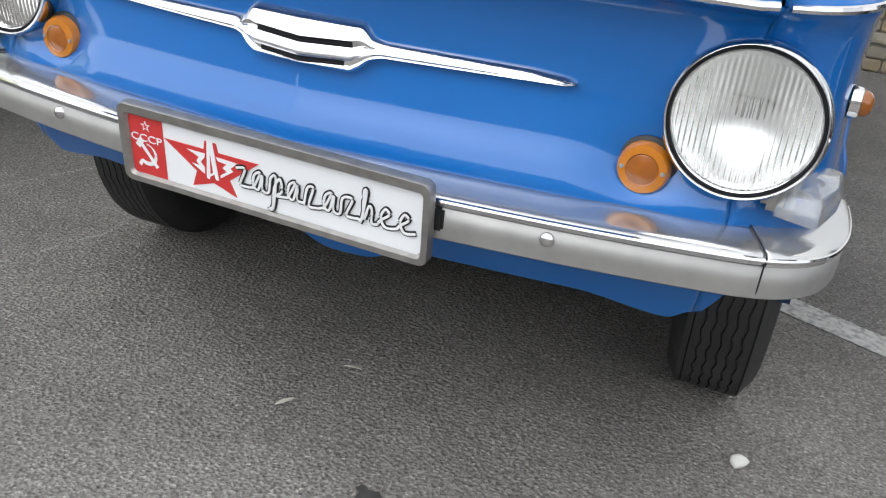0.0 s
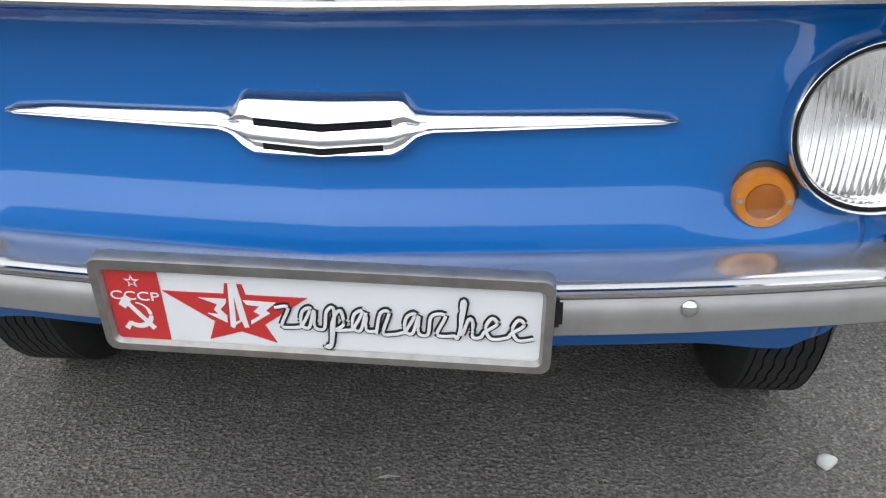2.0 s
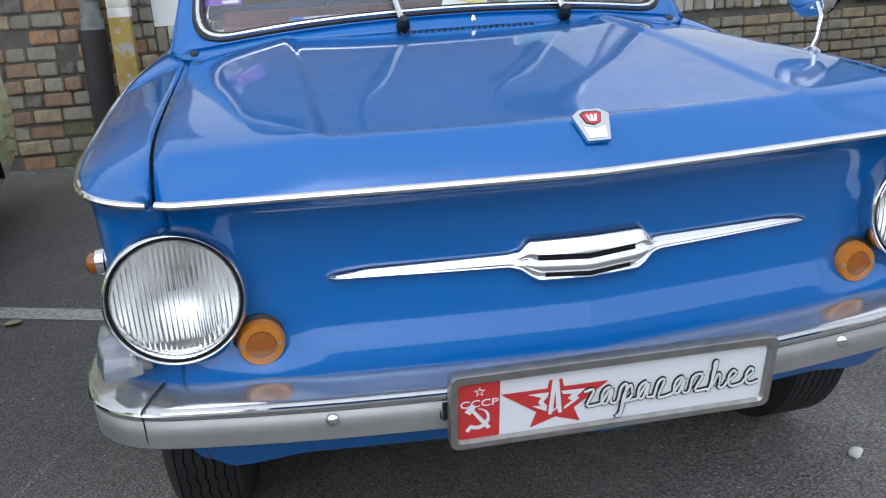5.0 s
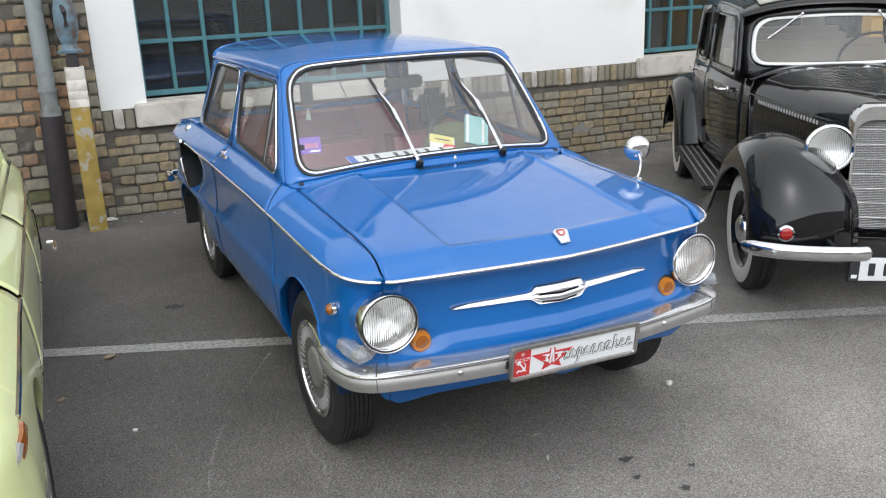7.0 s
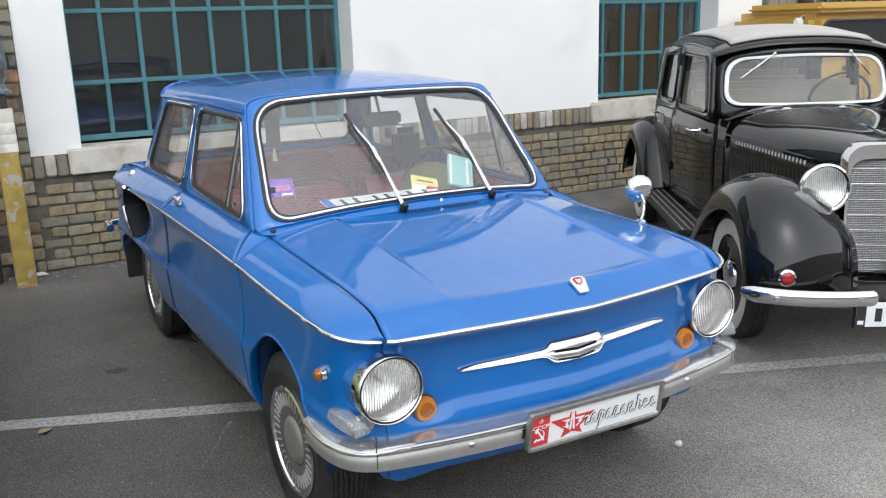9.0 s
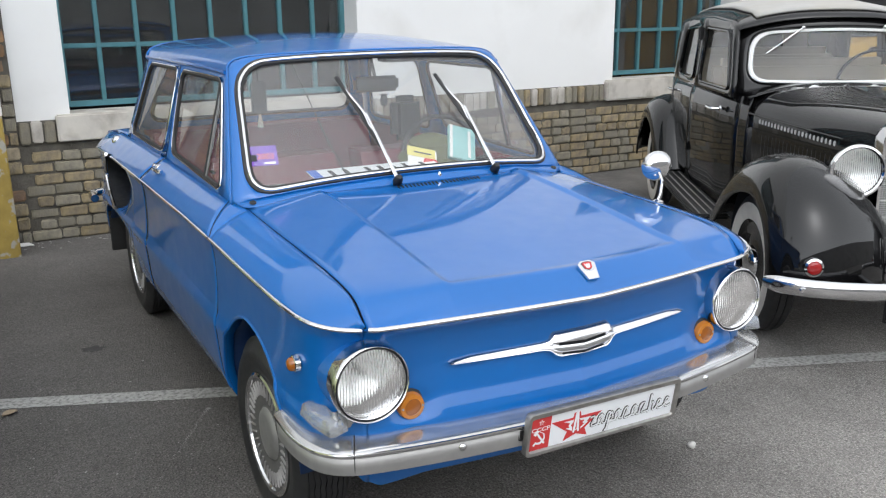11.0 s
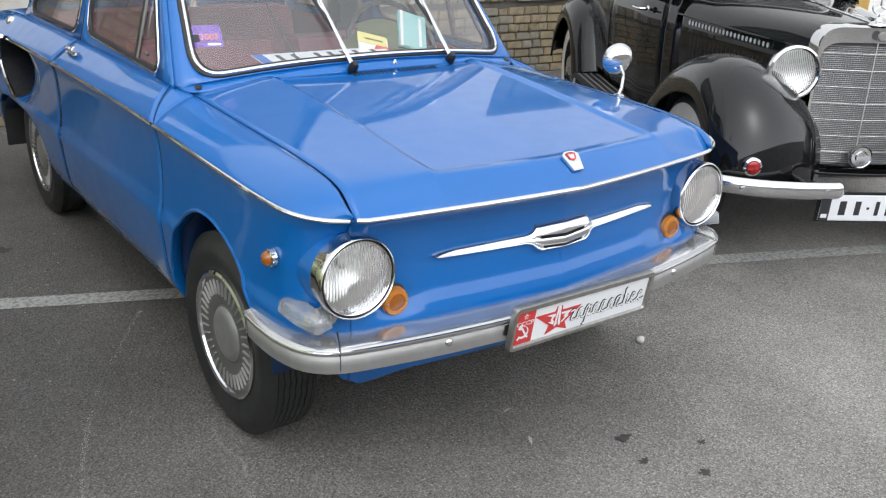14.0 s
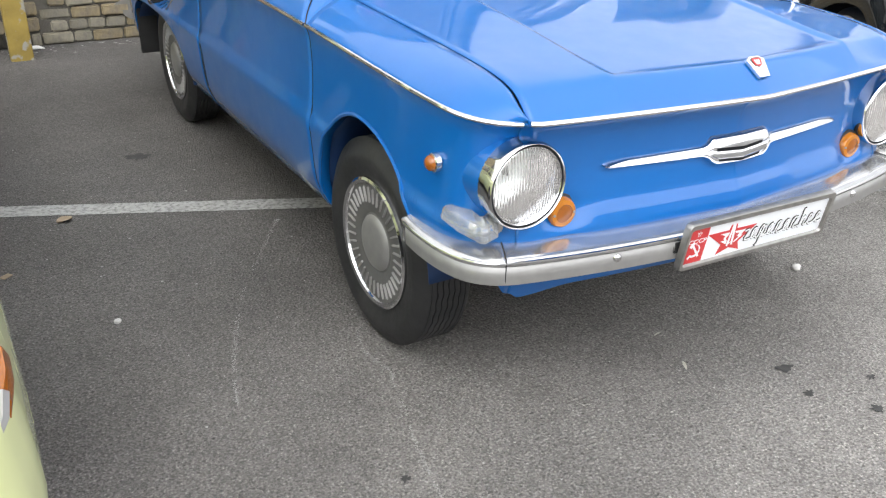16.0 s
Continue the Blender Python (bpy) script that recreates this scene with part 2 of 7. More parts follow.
M = dict(
    blue=mat("blue_car_paint", (0.002, 0.124, 0.43), 0.40, 0.08, 1.0, 0.03, 3, coat_rough=0.045, spec=0.2),
    # body blue darkened: shade of wells and underside is in the colour
    blue_shaded=mat("shaded_inner_blue", (0.006, 0.030, 0.10), 0.6, 0.0, 0.0, 0.2, 6),
    chrome=mat("chrome", (0.72, 0.72, 0.73), 0.07, 1.0, 0.0, 0.04, 20),
    bumper_chrome=mat("aged_bumper_chrome", (0.60, 0.60, 0.60), 0.16, 0.82, 0.0, 0.08, 15),
    far_wall=mat("greyed_far_plaster", (0.46, 0.455, 0.44), 0.9, 0, 0, 0.15, 0.8, 0.1, 20, dirt=(0.34, 0.335, 0.32), dscale=0.6),
    ornament_chrome=mat("worn_ornament_chrome", (0.76, 0.76, 0.77), 0.12, 1.0, 0.0, 0.05, 20),
    dull_chrome=mat("brushed_bumper_steel", (0.33, 0.325, 0.315), 0.42, 0.5, 0.0, 0.10, 25),
    cover=mat("matt_wheel_cover_metal", (0.16, 0.157, 0.153), 0.5, 0.35, 0.0, 0.08, 30),
    rib=mat("pale_worn_rib", (0.46, 0.45, 0.44), 0.4, 0.5, 0, 0.15, 30),
    rubber=mat("black_rubber", (0.022, 0.022, 0.023), 0.55, 0, 0, 0.25, 18, 0.15, 90),
    tyre=mat("worn_tyre_rubber", (0.022, 0.022, 0.023), 0.58, 0, 0, 0.3, 12, 0.2, 120, dirt=(0.048, 0.046, 0.044), dscale=7, dlow=0.5, dhigh=0.9),
    black=mat("black_plastic", (0.012, 0.012, 0.013), 0.4, 0, 0, 0.1, 10),
    # near-black for seals, and as painted shade in gaps, slots and hollows
    gap=mat("black_and_gap_shade", (0.004, 0.005, 0.008), 0.9, 0, 0, 0.1, 10),
    amber=mat("amber_lens_plastic", (0.52, 0.175, 0.008), 0.18, 0, 0.8, 0.1, 40),
    amber_mid=mat("amber_lens_core", (0.30, 0.085, 0.004), 0.25, 0, 0.6, 0.15, 60),
    red_lens=mat("red_lens_plastic", (0.35, 0.01, 0.01), 0.15, 0, 0.8, 0.1, 40),
    clear=mat("clear_ribbed_lens", (0.66, 0.68, 0.69), 0.12, 0.0, 1.0, 0.3, 45, 0.25, 90, clear=0.72),
    reflector=mat("lamp_reflector", (0.95, 0.95, 0.94), 0.34, 1.0, 0, 0.06, 30),
    window=glass("car_window_glass", (0.97, 0.98, 0.975), 1.55, 0.075),
    building_pane=glass("dusty_window_pane", (0.66, 0.68, 0.68), 1.5, 0.014),
    white=mat("white_plate_enamel", (0.86, 0.88, 0.90), 0.3, 0, 0.4, 0.02, 10),
    red=mat("red_enamel", (0.60, 0.035, 0.035), 0.35, 0, 0.3, 0.05, 20),
    plate_frame=mat("worn_plated_frame", (0.42, 0.41, 0.39), 0.40, 0.95, 0, 0.18, 40, 0.1, 80),
    script=mat("silver_script", (0.82, 0.83, 0.84), 0.35, 0.0, 0, 0.05, 30),
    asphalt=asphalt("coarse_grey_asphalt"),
    paint=mat("worn_white_road_paint", (0.40, 0.395, 0.375), 0.85, 0, 0, 0.2, 40, 0.4, 150, dirt=(0.20, 0.196, 0.188), dscale=60, dlow=0.46, dhigh=0.66),
    plaster=mat("white_wall_plaster", (0.80, 0.80, 0.79), 0.85, 0, 0, 0.03, 1.5, 0.15, 30, dirt=(0.66, 0.65, 0.62), dscale=1.2, dlow=0.55, dhigh=0.85),
    reveal=mat("grey_white_reveal", (0.66, 0.66, 0.65), 0.85, 0, 0, 0.06, 3, 0.1, 30),
    mortar=mat("grey_mortar", (0.115, 0.106, 0.09), 0.95, 0, 0, 0.25, 14, 0.6, 70, dirt=(0.09, 0.083, 0.07), dscale=5),
    cement=mat("smeared_cement", (0.22, 0.21, 0.19), 0.95, 0, 0, 0.2, 9, 0.5, 50, dirt=(0.20, 0.19, 0.17), dscale=6),
    stone=mat("weathered_stone_sill", (0.56, 0.53, 0.48), 0.9, 0, 0, 0.12, 6, 0.4, 45, dirt=(0.34, 0.31, 0.27), dscale=5),
    brick_y=mat("yellow_clay_brick", (0.34, 0.275, 0.165), 0.92, 0, 0, 0.22, 12, 0.6, 60, 0.22, dirt=(0.19, 0.165, 0.13), dscale=8, dlow=0.48, dhigh=0.7),
    brick_r=mat("red_brown_brick", (0.29, 0.185, 0.115), 0.92, 0, 0, 0.25, 12, 0.6, 60, 0.2, dirt=(0.15, 0.115, 0.09), dscale=8, dlow=0.5, dhigh=0.72),
    brick_g=mat("grey_sooty_brick", (0.27, 0.245, 0.185), 0.92, 0, 0, 0.22, 12, 0.6, 60, 0.2, dirt=(0.20, 0.185, 0.155), dscale=8),
    brick_o=mat("orange_clay_brick", (0.36, 0.215, 0.115), 0.92, 0, 0, 0.25, 12, 0.6, 60, 0.2, dirt=(0.15, 0.11, 0.08), dscale=9, dlow=0.5, dhigh=0.72),
    brick_d=mat("soot_black_brick", (0.105, 0.098, 0.085), 0.92, 0, 0, 0.3, 12, 0.6, 60, 0.25, dirt=(0.20, 0.18, 0.15), dscale=9, dlow=0.52, dhigh=0.74),
    brick_w=mat("pale_buff_brick", (0.47, 0.40, 0.28), 0.92, 0, 0, 0.2, 12, 0.6, 60, 0.15, dirt=(0.24, 0.20, 0.15), dscale=9, dlow=0.5, dhigh=0.72),
    brick_m=mat("mossy_brick", (0.17, 0.165, 0.085), 0.95, 0, 0, 0.3, 14, 0.6, 60, 0.2, dirt=(0.10, 0.105, 0.055), dscale=10, dlow=0.45, dhigh=0.65),
    teal=mat("teal_window_paint", (0.06, 0.18, 0.21), 0.55, 0, 0, 0.15, 8, 0.1, 60),
    sheeting=mat("grey_plastic_sheeting", (0.055, 0.057, 0.062), 0.24, 0, 0.2, 0.35, 5, 0.15, 12),
    dark_room=mat("dimmed_interior_wall", (0.055, 0.055, 0.058), 0.9, 0, 0, 0.3, 3),
    pipe_grey=mat("grey_painted_pipe", (0.26, 0.29, 0.30), 0.6, 0, 0, 0.15, 7, 0.1, 40, dirt=(0.15, 0.15, 0.14), dscale=6),
    pipe_dark=mat("dark_cast_iron_pipe", (0.030, 0.026, 0.028), 0.75, 0, 0, 0.3, 9, 0.3, 50),
    yellow_post=mat("flaking_yellow_paint", (0.33, 0.235, 0.055), 0.75, 0, 0, 0.2, 10, 0.3, 40, dirt=(0.36, 0.34, 0.30), dscale=14, dlow=0.56, dhigh=0.62),
    post_white=mat("dirty_white_paint", (0.66, 0.63, 0.57), 0.8, 0, 0, 0.1, 10, 0.2, 40, dirt=(0.4, 0.37, 0.32), dscale=9),
    iron_blue=mat("weathered_blue_iron", (0.13, 0.20, 0.25), 0.7, 0, 0, 0.25, 15, 0.3, 50, dirt=(0.12, 0.08, 0.06), dscale=12),
    maroon=mat("dark_red_vinyl", (0.20, 0.030, 0.050), 0.5, 0, 0, 0.15, 12, 0.15, 80),
    grey_trim=mat("dark_grey_trim", (0.055, 0.052, 0.055), 0.7, 0, 0, 0.15, 12),
    headliner=mat("pale_headlining", (0.45, 0.43, 0.41), 0.9, 0, 0, 0.08, 12),
)


M["lens_glass"] = refracting("pressed_lamp_glass", (0.98, 0.985, 0.985), 1.36)


# ---- mesh helpers ----
def part(name, bm, material, parent=None, label="", smooth=True, thick=0.0, m=None):
    """Links a bmesh as one mesh object under a thing or part."""
    if m is not None:
        bm.transform(m)
    me = bpy.data.meshes.new(name)
    bm.to_mesh(me)
    bm.free()
    me.materials.append(material)
    if smooth:
        me.shade_smooth()
        me.set_sharp_from_angle(angle=radians(38))
    ob = new(name, me)
    if thick:
        sol = ob.modifiers.new("thickness", "SOLIDIFY")
        sol.thickness, sol.offset = thick, 0
    if parent is not None:
        ob.parent = parent
    if label:
        tagged(ob, label)
    return ob


def thing(name, label, category, group="", m=None):
    ob = new(name)
    ob.empty_display_size = 0.2
    if m is not None:
        ob.matrix_world = m
    return tagged(ob, label, category, group)


def sheet(rows, closed=False, bm=None):
    bm = bm or bmesh.new()
    vs = [[bm.verts.new(p) for p in r] for r in rows]
    for a, b in zip(vs, vs[1:]):
        n = len(a)
        for i in range(n if closed else n - 1):
            j = (i + 1) % n
            q = [a[i], a[j], b[j], b[i]]
            if len(set(q)) == 4:
                bm.faces.new(q)
    return bm


def capped(rows):
    bm = sheet(rows, True)
    bm.verts.ensure_lookup_table()
    n, k = len(rows[0]), len(rows)
    bm.faces.new([bm.verts[i] for i in range(n)])
    bm.faces.new([bm.verts[(k - 1) * n + i] for i in reversed(range(n))])
    bmesh.ops.recalc_face_normals(bm, faces=bm.faces[:])
    return bm


def tube(pts, r, segs=8, closed=False, flat=1.0, taper=None):
    """A swept round bar; flat squeezes it across its up direction."""
    pts = [Vector(p) for p in pts]
    rows, n = [], len(pts)
    up = Vector((0, 0, 1))
    for i, p in enumerate(pts):
        a = pts[(i - 1) % n] if closed or i else p
        b = pts[(i + 1) % n] if closed or i < n - 1 else p
        d = (b - a).normalized()
        s = d.cross(up)
        if s.length < 0.05:
            s = d.cross(Vector((0, 1, 0)))
        s.normalize()
        t = s.cross(d)
        k = r * (taper[i] if taper else 1)
        rows.append([p + s * (k * math.cos(w)) + t * (k * flat * math.sin(w)) for w in (2 * math.pi * j / segs for j in range(segs))])
    if closed:
        rows.append(rows[0])
        bm = sheet(rows, True)
        bmesh.ops.remove_doubles(bm, verts=bm.verts[:], dist=1e-6)
        return bm
    return capped(rows)


def box(c, s, bevel=0.0, bm=None, m=None):
    bm2 = bmesh.new()
    bmesh.ops.create_cube(bm2, size=1)
    bmesh.ops.scale(bm2, vec=s, verts=bm2.verts[:])
    if bevel:
        bmesh.ops.bevel(bm2, geom=bm2.edges[:], offset=bevel, segments=2, affect="EDGES")
    bmesh.ops.translate(bm2, vec=c, verts=bm2.verts[:])
    if m is not None:
        bm2.transform(m)
    return bm2


def merge(*bms):
    out = bms[0]
    for b in bms[1:]:
        tmp = bpy.data.meshes.new("tmp")
        b.to_mesh(tmp)
        b.free()
        out.from_mesh(tmp)
        bpy.data.meshes.remove(tmp)
    return out


def lathe(profile, segs=32, m=None):
    """Turns (radius, height) pairs about z."""
    rows = []
    for r, h in profile:
        r = max(r, 1e-5)
        rows.append([(r * math.cos(w), r * math.sin(w), h) for w in (2 * math.pi * j / segs for j in range(segs))])
    bm = sheet(rows, True)
    bmesh.ops.remove_doubles(bm, verts=bm.verts[:], dist=1e-5)
    bmesh.ops.recalc_face_normals(bm, faces=bm.faces[:])
    if m is not None:
        bm.transform(m)
    return bm


def catmull(pts, n, closed=False):
    P = [np.array(p, float) for p in pts]
    k = len(P)
    out = []
    last = k if closed else k - 1
    for j in range(n if closed else n):
        u = last * j / (n if closed else n - 1)
        i = min(int(u), last - 1)
        f = u - i
        g = (lambda q: P[q % k]) if closed else (lambda q: P[min(max(q, 0), k - 1)])
        a, b, c, d = g(i - 1), g(i), g(i + 1), g(i + 2)
        out.append(0.5 * (2 * b + (c - a) * f + (2 * a - 5 * b + 4 * c - d) * f * f + (3 * b - a - 3 * c + d) * f ** 3))
    return out


def rounded(pts, r, k=5):
    """A polygon with rounded corners; r one radius or one each."""
    out, n = [], len(pts)
    for i, p in enumerate(pts):
        p, a, b = Vector(p), Vector(pts[i - 1]), Vector(pts[(i + 1) % n])
        rad = r[i] if isinstance(r, (list, tuple)) else r
        da, db = (a - p), (b - p)
        la, lb = min(rad, da.length * 0.48), min(rad, db.length * 0.48)
        s, e = p + da.normalized() * la, p + db.normalized() * lb
        for j in range(k + 1):
            f = j / k
            out.append(s * (1 - f) ** 2 + p * (2 * f * (1 - f)) + e * f * f)
    return out


def densify(loop, step):
    out = []
    for i, p in enumerate(loop):
        q = loop[(i + 1) % len(loop)]
        k = max(1, int((Vector(q) - Vector(p)).length / step))
        out += [Vector(p).lerp(Vector(q), j / k) for j in range(k)]
    return out


def panel(outline, holes, place):
    """A plate with holes: 2D loops, filled and then placed in space by place(u, v)."""
    bm = bmesh.new()
    edges = []
    for loop in [outline, *holes]:
        vs = [bm.verts.new((p[0], p[1], 0)) for p in loop]
        edges += [bm.edges.new((a, b)) for a, b in zip(vs, vs[1:] + vs[:1])]
    bmesh.ops.triangle_fill(bm, use_beauty=True, use_dissolve=False, edges=edges)
    for v in bm.verts:
        v.co = place(v.co.x, v.co.y)
    return bm


def extruded(outline, depth, place=None):
    """A solid from a 2D outline in x, z, its front at y=0."""
    a = [bmesh_pt for bmesh_pt in outline]
    rows = [[(p[0], d, p[1]) for p in a] for d in (0, depth)]
    bm = sheet(rows, True)
    bm.verts.ensure_lookup_table()
    n = len(a)
    for k, base in enumerate((0, n)):
        vs = [bm.verts[base + i] for i in range(n)]
        bm.faces.new(vs if k else vs[::-1])
    bmesh.ops.recalc_face_normals(bm, faces=bm.faces[:])
    bmesh.ops.triangulate(bm, faces=[f for f in bm.faces if len(f.verts) > 4])
    if place is not None:
        bm.transform(place)
    return bm


def eased(table):
    """A smooth curve through a table of abscissae and values, without overshoot."""
    X, Y = [np.array(v, float) for v in table]
    h, d = np.diff(X), np.diff(Y) / np.diff(X)
    m = np.zeros(len(X))
    for i in range(1, len(X) - 1):
        if d[i - 1] * d[i] > 0:
            w1, w2 = 2 * h[i] + h[i - 1], h[i] + 2 * h[i - 1]
            m[i] = (w1 + w2) / (w1 / d[i - 1] + w2 / d[i])
    m[0], m[-1] = d[0], d[-1]

    def at(x):
        x = min(max(x, X[0]), X[-1])
        i = min(int(np.searchsorted(X, x, "right")) - 1, len(h) - 1)
        t = (x - X[i]) / h[i]
        return float(Y[i] * (1 + 2 * t) * (1 - t) ** 2 + m[i] * h[i] * t * (1 - t) ** 2 + Y[i + 1] * t * t * (3 - 2 * t) + m[i + 1] * h[i] * t * t * (t - 1))

    return at


def smooth_step(a, b, x):
    f = min(1, max(0, (x - a) / (b - a)))
    return f * f * (3 - 2 * f)


# ---- ground ----
gb = bmesh.new()
bmesh.ops.create_grid(gb, x_segments=60, y_segments=60, size=60)
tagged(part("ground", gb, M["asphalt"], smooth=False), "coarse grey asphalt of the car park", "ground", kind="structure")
LX, LY = Vector((0.920, -0.391, 0)), Vector((0.391, 0.920, 0))
strip = [[Vector((-0.55, 1.70, 0.0025)) + LX * s + LY * w for w in (-0.05, 0.05)] for s in np.linspace(-4, 8, 60)]
tagged(part("parking_line", sheet(strip), M["paint"], smooth=False), "worn white painted parking line on the asphalt", "road marking", kind="structure")

# ---- plain unseen wall far behind the camera, added to block low-sky reflections ----
tagged(part("wall_opposite", box((0, -17, 3.2), (60, 0.4, 6.4)), M["far_wall"], smooth=False), "unseen plain grey wall across the yard, added to block low sky", "wall", kind="structure")

# ---- building ----
WALL_Y = 4.87
WIN = [(-0.745, 1.46), (4.09, 5.72), (7.3, 9.2)]
TOP = 3.4


def wall_piece(name, x0, x1, z0, z1, y0, y1, material, label):
    return tagged(part(name, box(((x0 + x1) / 2, (y0 + y1) / 2, (z0 + z1) / 2), (x1 - x0, y1 - y0, z1 - z0)), material, smooth=False), label, "wall", kind="structure")


FACE = WALL_Y + 0.03
for k, (x0, x1) in enumerate([(-1.09, -0.745), (1.46, 4.09), (5.72, 6.38)]):
    wall_piece("wall_plaster_%d" % (k + 1), x0, x1, 0.846, TOP, FACE, FACE + 0.42, M["plaster"], "white plastered wall between tall windows")
plinth = wall_piece("wall_plinth", -1.09, 9.2, 0, 0.845, WALL_Y + 0.022, WALL_Y + 0.44, M["mortar"], "old brick plinth with worn grey joints")
pilaster = wall_piece("wall_pilaster", -6.0, -1.09, 0, TOP, WALL_Y + 0.022, WALL_Y + 0.44, M["mortar"], "bare brick wall section beside the white plaster")
pilaster2 = wall_piece("wall_pilaster_far", 6.38, 7.3, 0.87, TOP, WALL_Y + 0.022, WALL_Y + 0.44, M["mortar"], "bare brick strip with a dark downpipe")
# upper wall and ends reach 10 m, unseen, to cut sky light nearby
wall_piece("wall_above", -6.0, 9.2, TOP, 10.0, FACE, FACE + 0.42, M["plaster"], "white plaster above the windows, carried up unseen to block sky")
wall_piece("wall_end", 9.2, 22, 0, 10.0, FACE, FACE + 0.42, M["plaster"], "white plastered wall")
wall_piece("wall_end_near", -18, -6.0, 0, 10.0, FACE, FACE + 0.42, M["plaster"], "white plastered wall")
for k, (x0, x1) in enumerate(WIN):
    win = thing("window_%d" % (k + 1), "tall teal-painted steel window with small dusty panes", "window", m=pose(x0, WALL_Y + 0.31, 0.9))
    tagged(win, kind="structure")
    w, h = x1 - x0, TOP - 0.9
    nx = max(2, round(w / 0.27))
    part("window_frame", merge(box((w / 2, 0, 0.02), (w, 0.05, 0.04)), box((0.02, 0, h / 2), (0.04, 0.052, h)), box((w - 0.02, 0, h / 2), (0.04, 0.052, h))), M["teal"], win, smooth=False)
    bar = box((0, 0, h / 2), (0.032, 0.045, h - 0.01), 0.006)
    rail = box((w / 2, 0, 0), (w - 0.01, 0.040, 0.034), 0.006)
    first = None
    for i in range(1, nx):
        if first is None:
            ob = first = part("glazing_bar", bar, M["teal"], win)
        else:
            ob = new("glazing_bar", first.data)
            ob.parent = win
        ob.location.x = w * i / nx
    first = None
    for z in (0.43, 0.95, 1.45, 1.95, 2.4):
        if first is None:
            ob = first = part("transom", rail, M["teal"], win)
        else:
            ob = new("transom", first.data)
            ob.parent = win
        ob.location.z = z
    pane = None
    zs = [0.02, 0.43, 0.95, 1.45, 1.95, 2.4]
    for i in range(nx):
        for z0, z1 in zip(zs, zs[1:]):
            if pane is None:
                ob = pane = part("pane", box((0, 0, 0), (w / nx - 0.02, 0.006, 0.44)), M["building_pane"], win, smooth=False)
            else:
                ob = new("pane", pane.data)
                ob.parent = win
            ob.location = (w * (i + 0.5) / nx, 0.012, (z0 + z1) / 2)
            ob.rotation_euler = (radians(random.uniform(-0.6, 0.6)), 0, radians(random.uniform(-0.8, 0.8)))
            ob.scale.z = (z1 - z0 - 0.02) / 0.44
    wall_piece("window_reveal_%d" % (k + 1), x1 - 0.004, x1 - 0.001, 0.89, TOP, FACE + 0.002, WALL_Y + 0.40, M["reveal"], "painted side of the window opening")
    sill = box(((x0 + x1) / 2, WALL_Y + 0.15, 0.785), (x1 - x0 + 0.20, 0.36, 0.19), 0.012)
    for v in sill.verts:
        v.co += Vector((0, random.uniform(-0.003, 0.003), random.uniform(-0.004, 0.004)))
    tagged(part("window_sill_%d" % (k + 1), sill, M["stone"]), "weathered pale stone window sill", "sill", kind="structure")
    # loose dark sheeting hung behind the panes
    folds = [[(x0 + 0.03 + (w - 0.06) * i / 60, WALL_Y + 0.46 + 0.035 * noise.noise((i * 0.13, zq * 1.1, k * 5.0)) + 0.05 * abs(noise.noise((i * 0.06 + zq * 0.7, zq * 0.5 - i * 0.03, k * 3.0 + 2))), 0.88 + zq) for zq in np.linspace(0, h, 50)] for i in range(61)]
    tagged(part("window_sheeting_%d" % (k + 1), sheet(folds), M["sheeting"], thick=0.002), "crumpled dark grey plastic sheeting behind the panes", "sheeting", kind="structure")
    # room behind, its dimness given by dark wall colours
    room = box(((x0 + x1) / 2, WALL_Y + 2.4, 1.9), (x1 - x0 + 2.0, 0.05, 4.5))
    tagged(part("room_back_wall_%d" % (k + 1), room, M["dark_room"], smooth=False), "room wall behind the window, coloured dark to look dim", "wall", kind="structure")
wall_piece("room_floor", -6, 9.2, -0.02, 0.4, WALL_Y + 0.45, WALL_Y + 2.4, M["dark_room"], "floor inside the building, coloured dark to look dim")
wall_piece("room_ceiling", -6, 9.2, 4.2, 4.3, WALL_Y + 0.45, WALL_Y + 2.45, M["dark_room"], "ceiling inside the building, coloured dark to look dim")

# ---- blue saloon ----
car = thing("blue_saloon", "small bright blue vintage two-door saloon with chrome trim", "car")
KNOTS = [(0, 0.039), (0.2, 0.056), (0.4, 0.079), (0.55, 0.102), (0.636, 0.123), (0.70, 0.158), (0.742, 0.215), (0.763, 0.31), (0.774, 0.5), (0.783, 1.0),
         (0.785, 1.5), (0.785, 2.1), (0.782, 2.7), (0.775, 3.25), (0.757, 3.60), (0.70, 3.76), (0.6, 3.82), (0.3, 3.845), (0, 3.85)]
RIM = np.array(catmull(KNOTS, 900))
LEN = np.r_[0, np.cumsum(np.linalg.norm(np.diff(RIM, axis=0), axis=1))]
TRIM_Z = ((0.04, 0.12, 0.2, 0.33, 0.67, 0.97, 1.4, 2.05, 2.75, 3.3, 3.85), (0.808, 0.811, 0.819, 0.830, 0.848, 0.862, 0.870, 0.868, 0.858, 0.84, 0.80))
TRIM_CURVE = eased(TRIM_Z)
FRONT_AXLE, REAR_AXLE, TYRE_R = 0.70, 2.97, 0.304


def rim_at(s):
    x, y = np.interp(s, LEN, RIM[:, 0]), np.interp(s, LEN, RIM[:, 1])
    e = 0.004
    dx = np.interp(s + e, LEN, RIM[:, 0]) - np.interp(s - e, LEN, RIM[:, 0])
    dy = np.interp(s + e, LEN, RIM[:, 1]) - np.interp(s - e, LEN, RIM[:, 1])
    k = math.hypot(dx, dy) or 1
    return x, y, dy / k, -dx / k


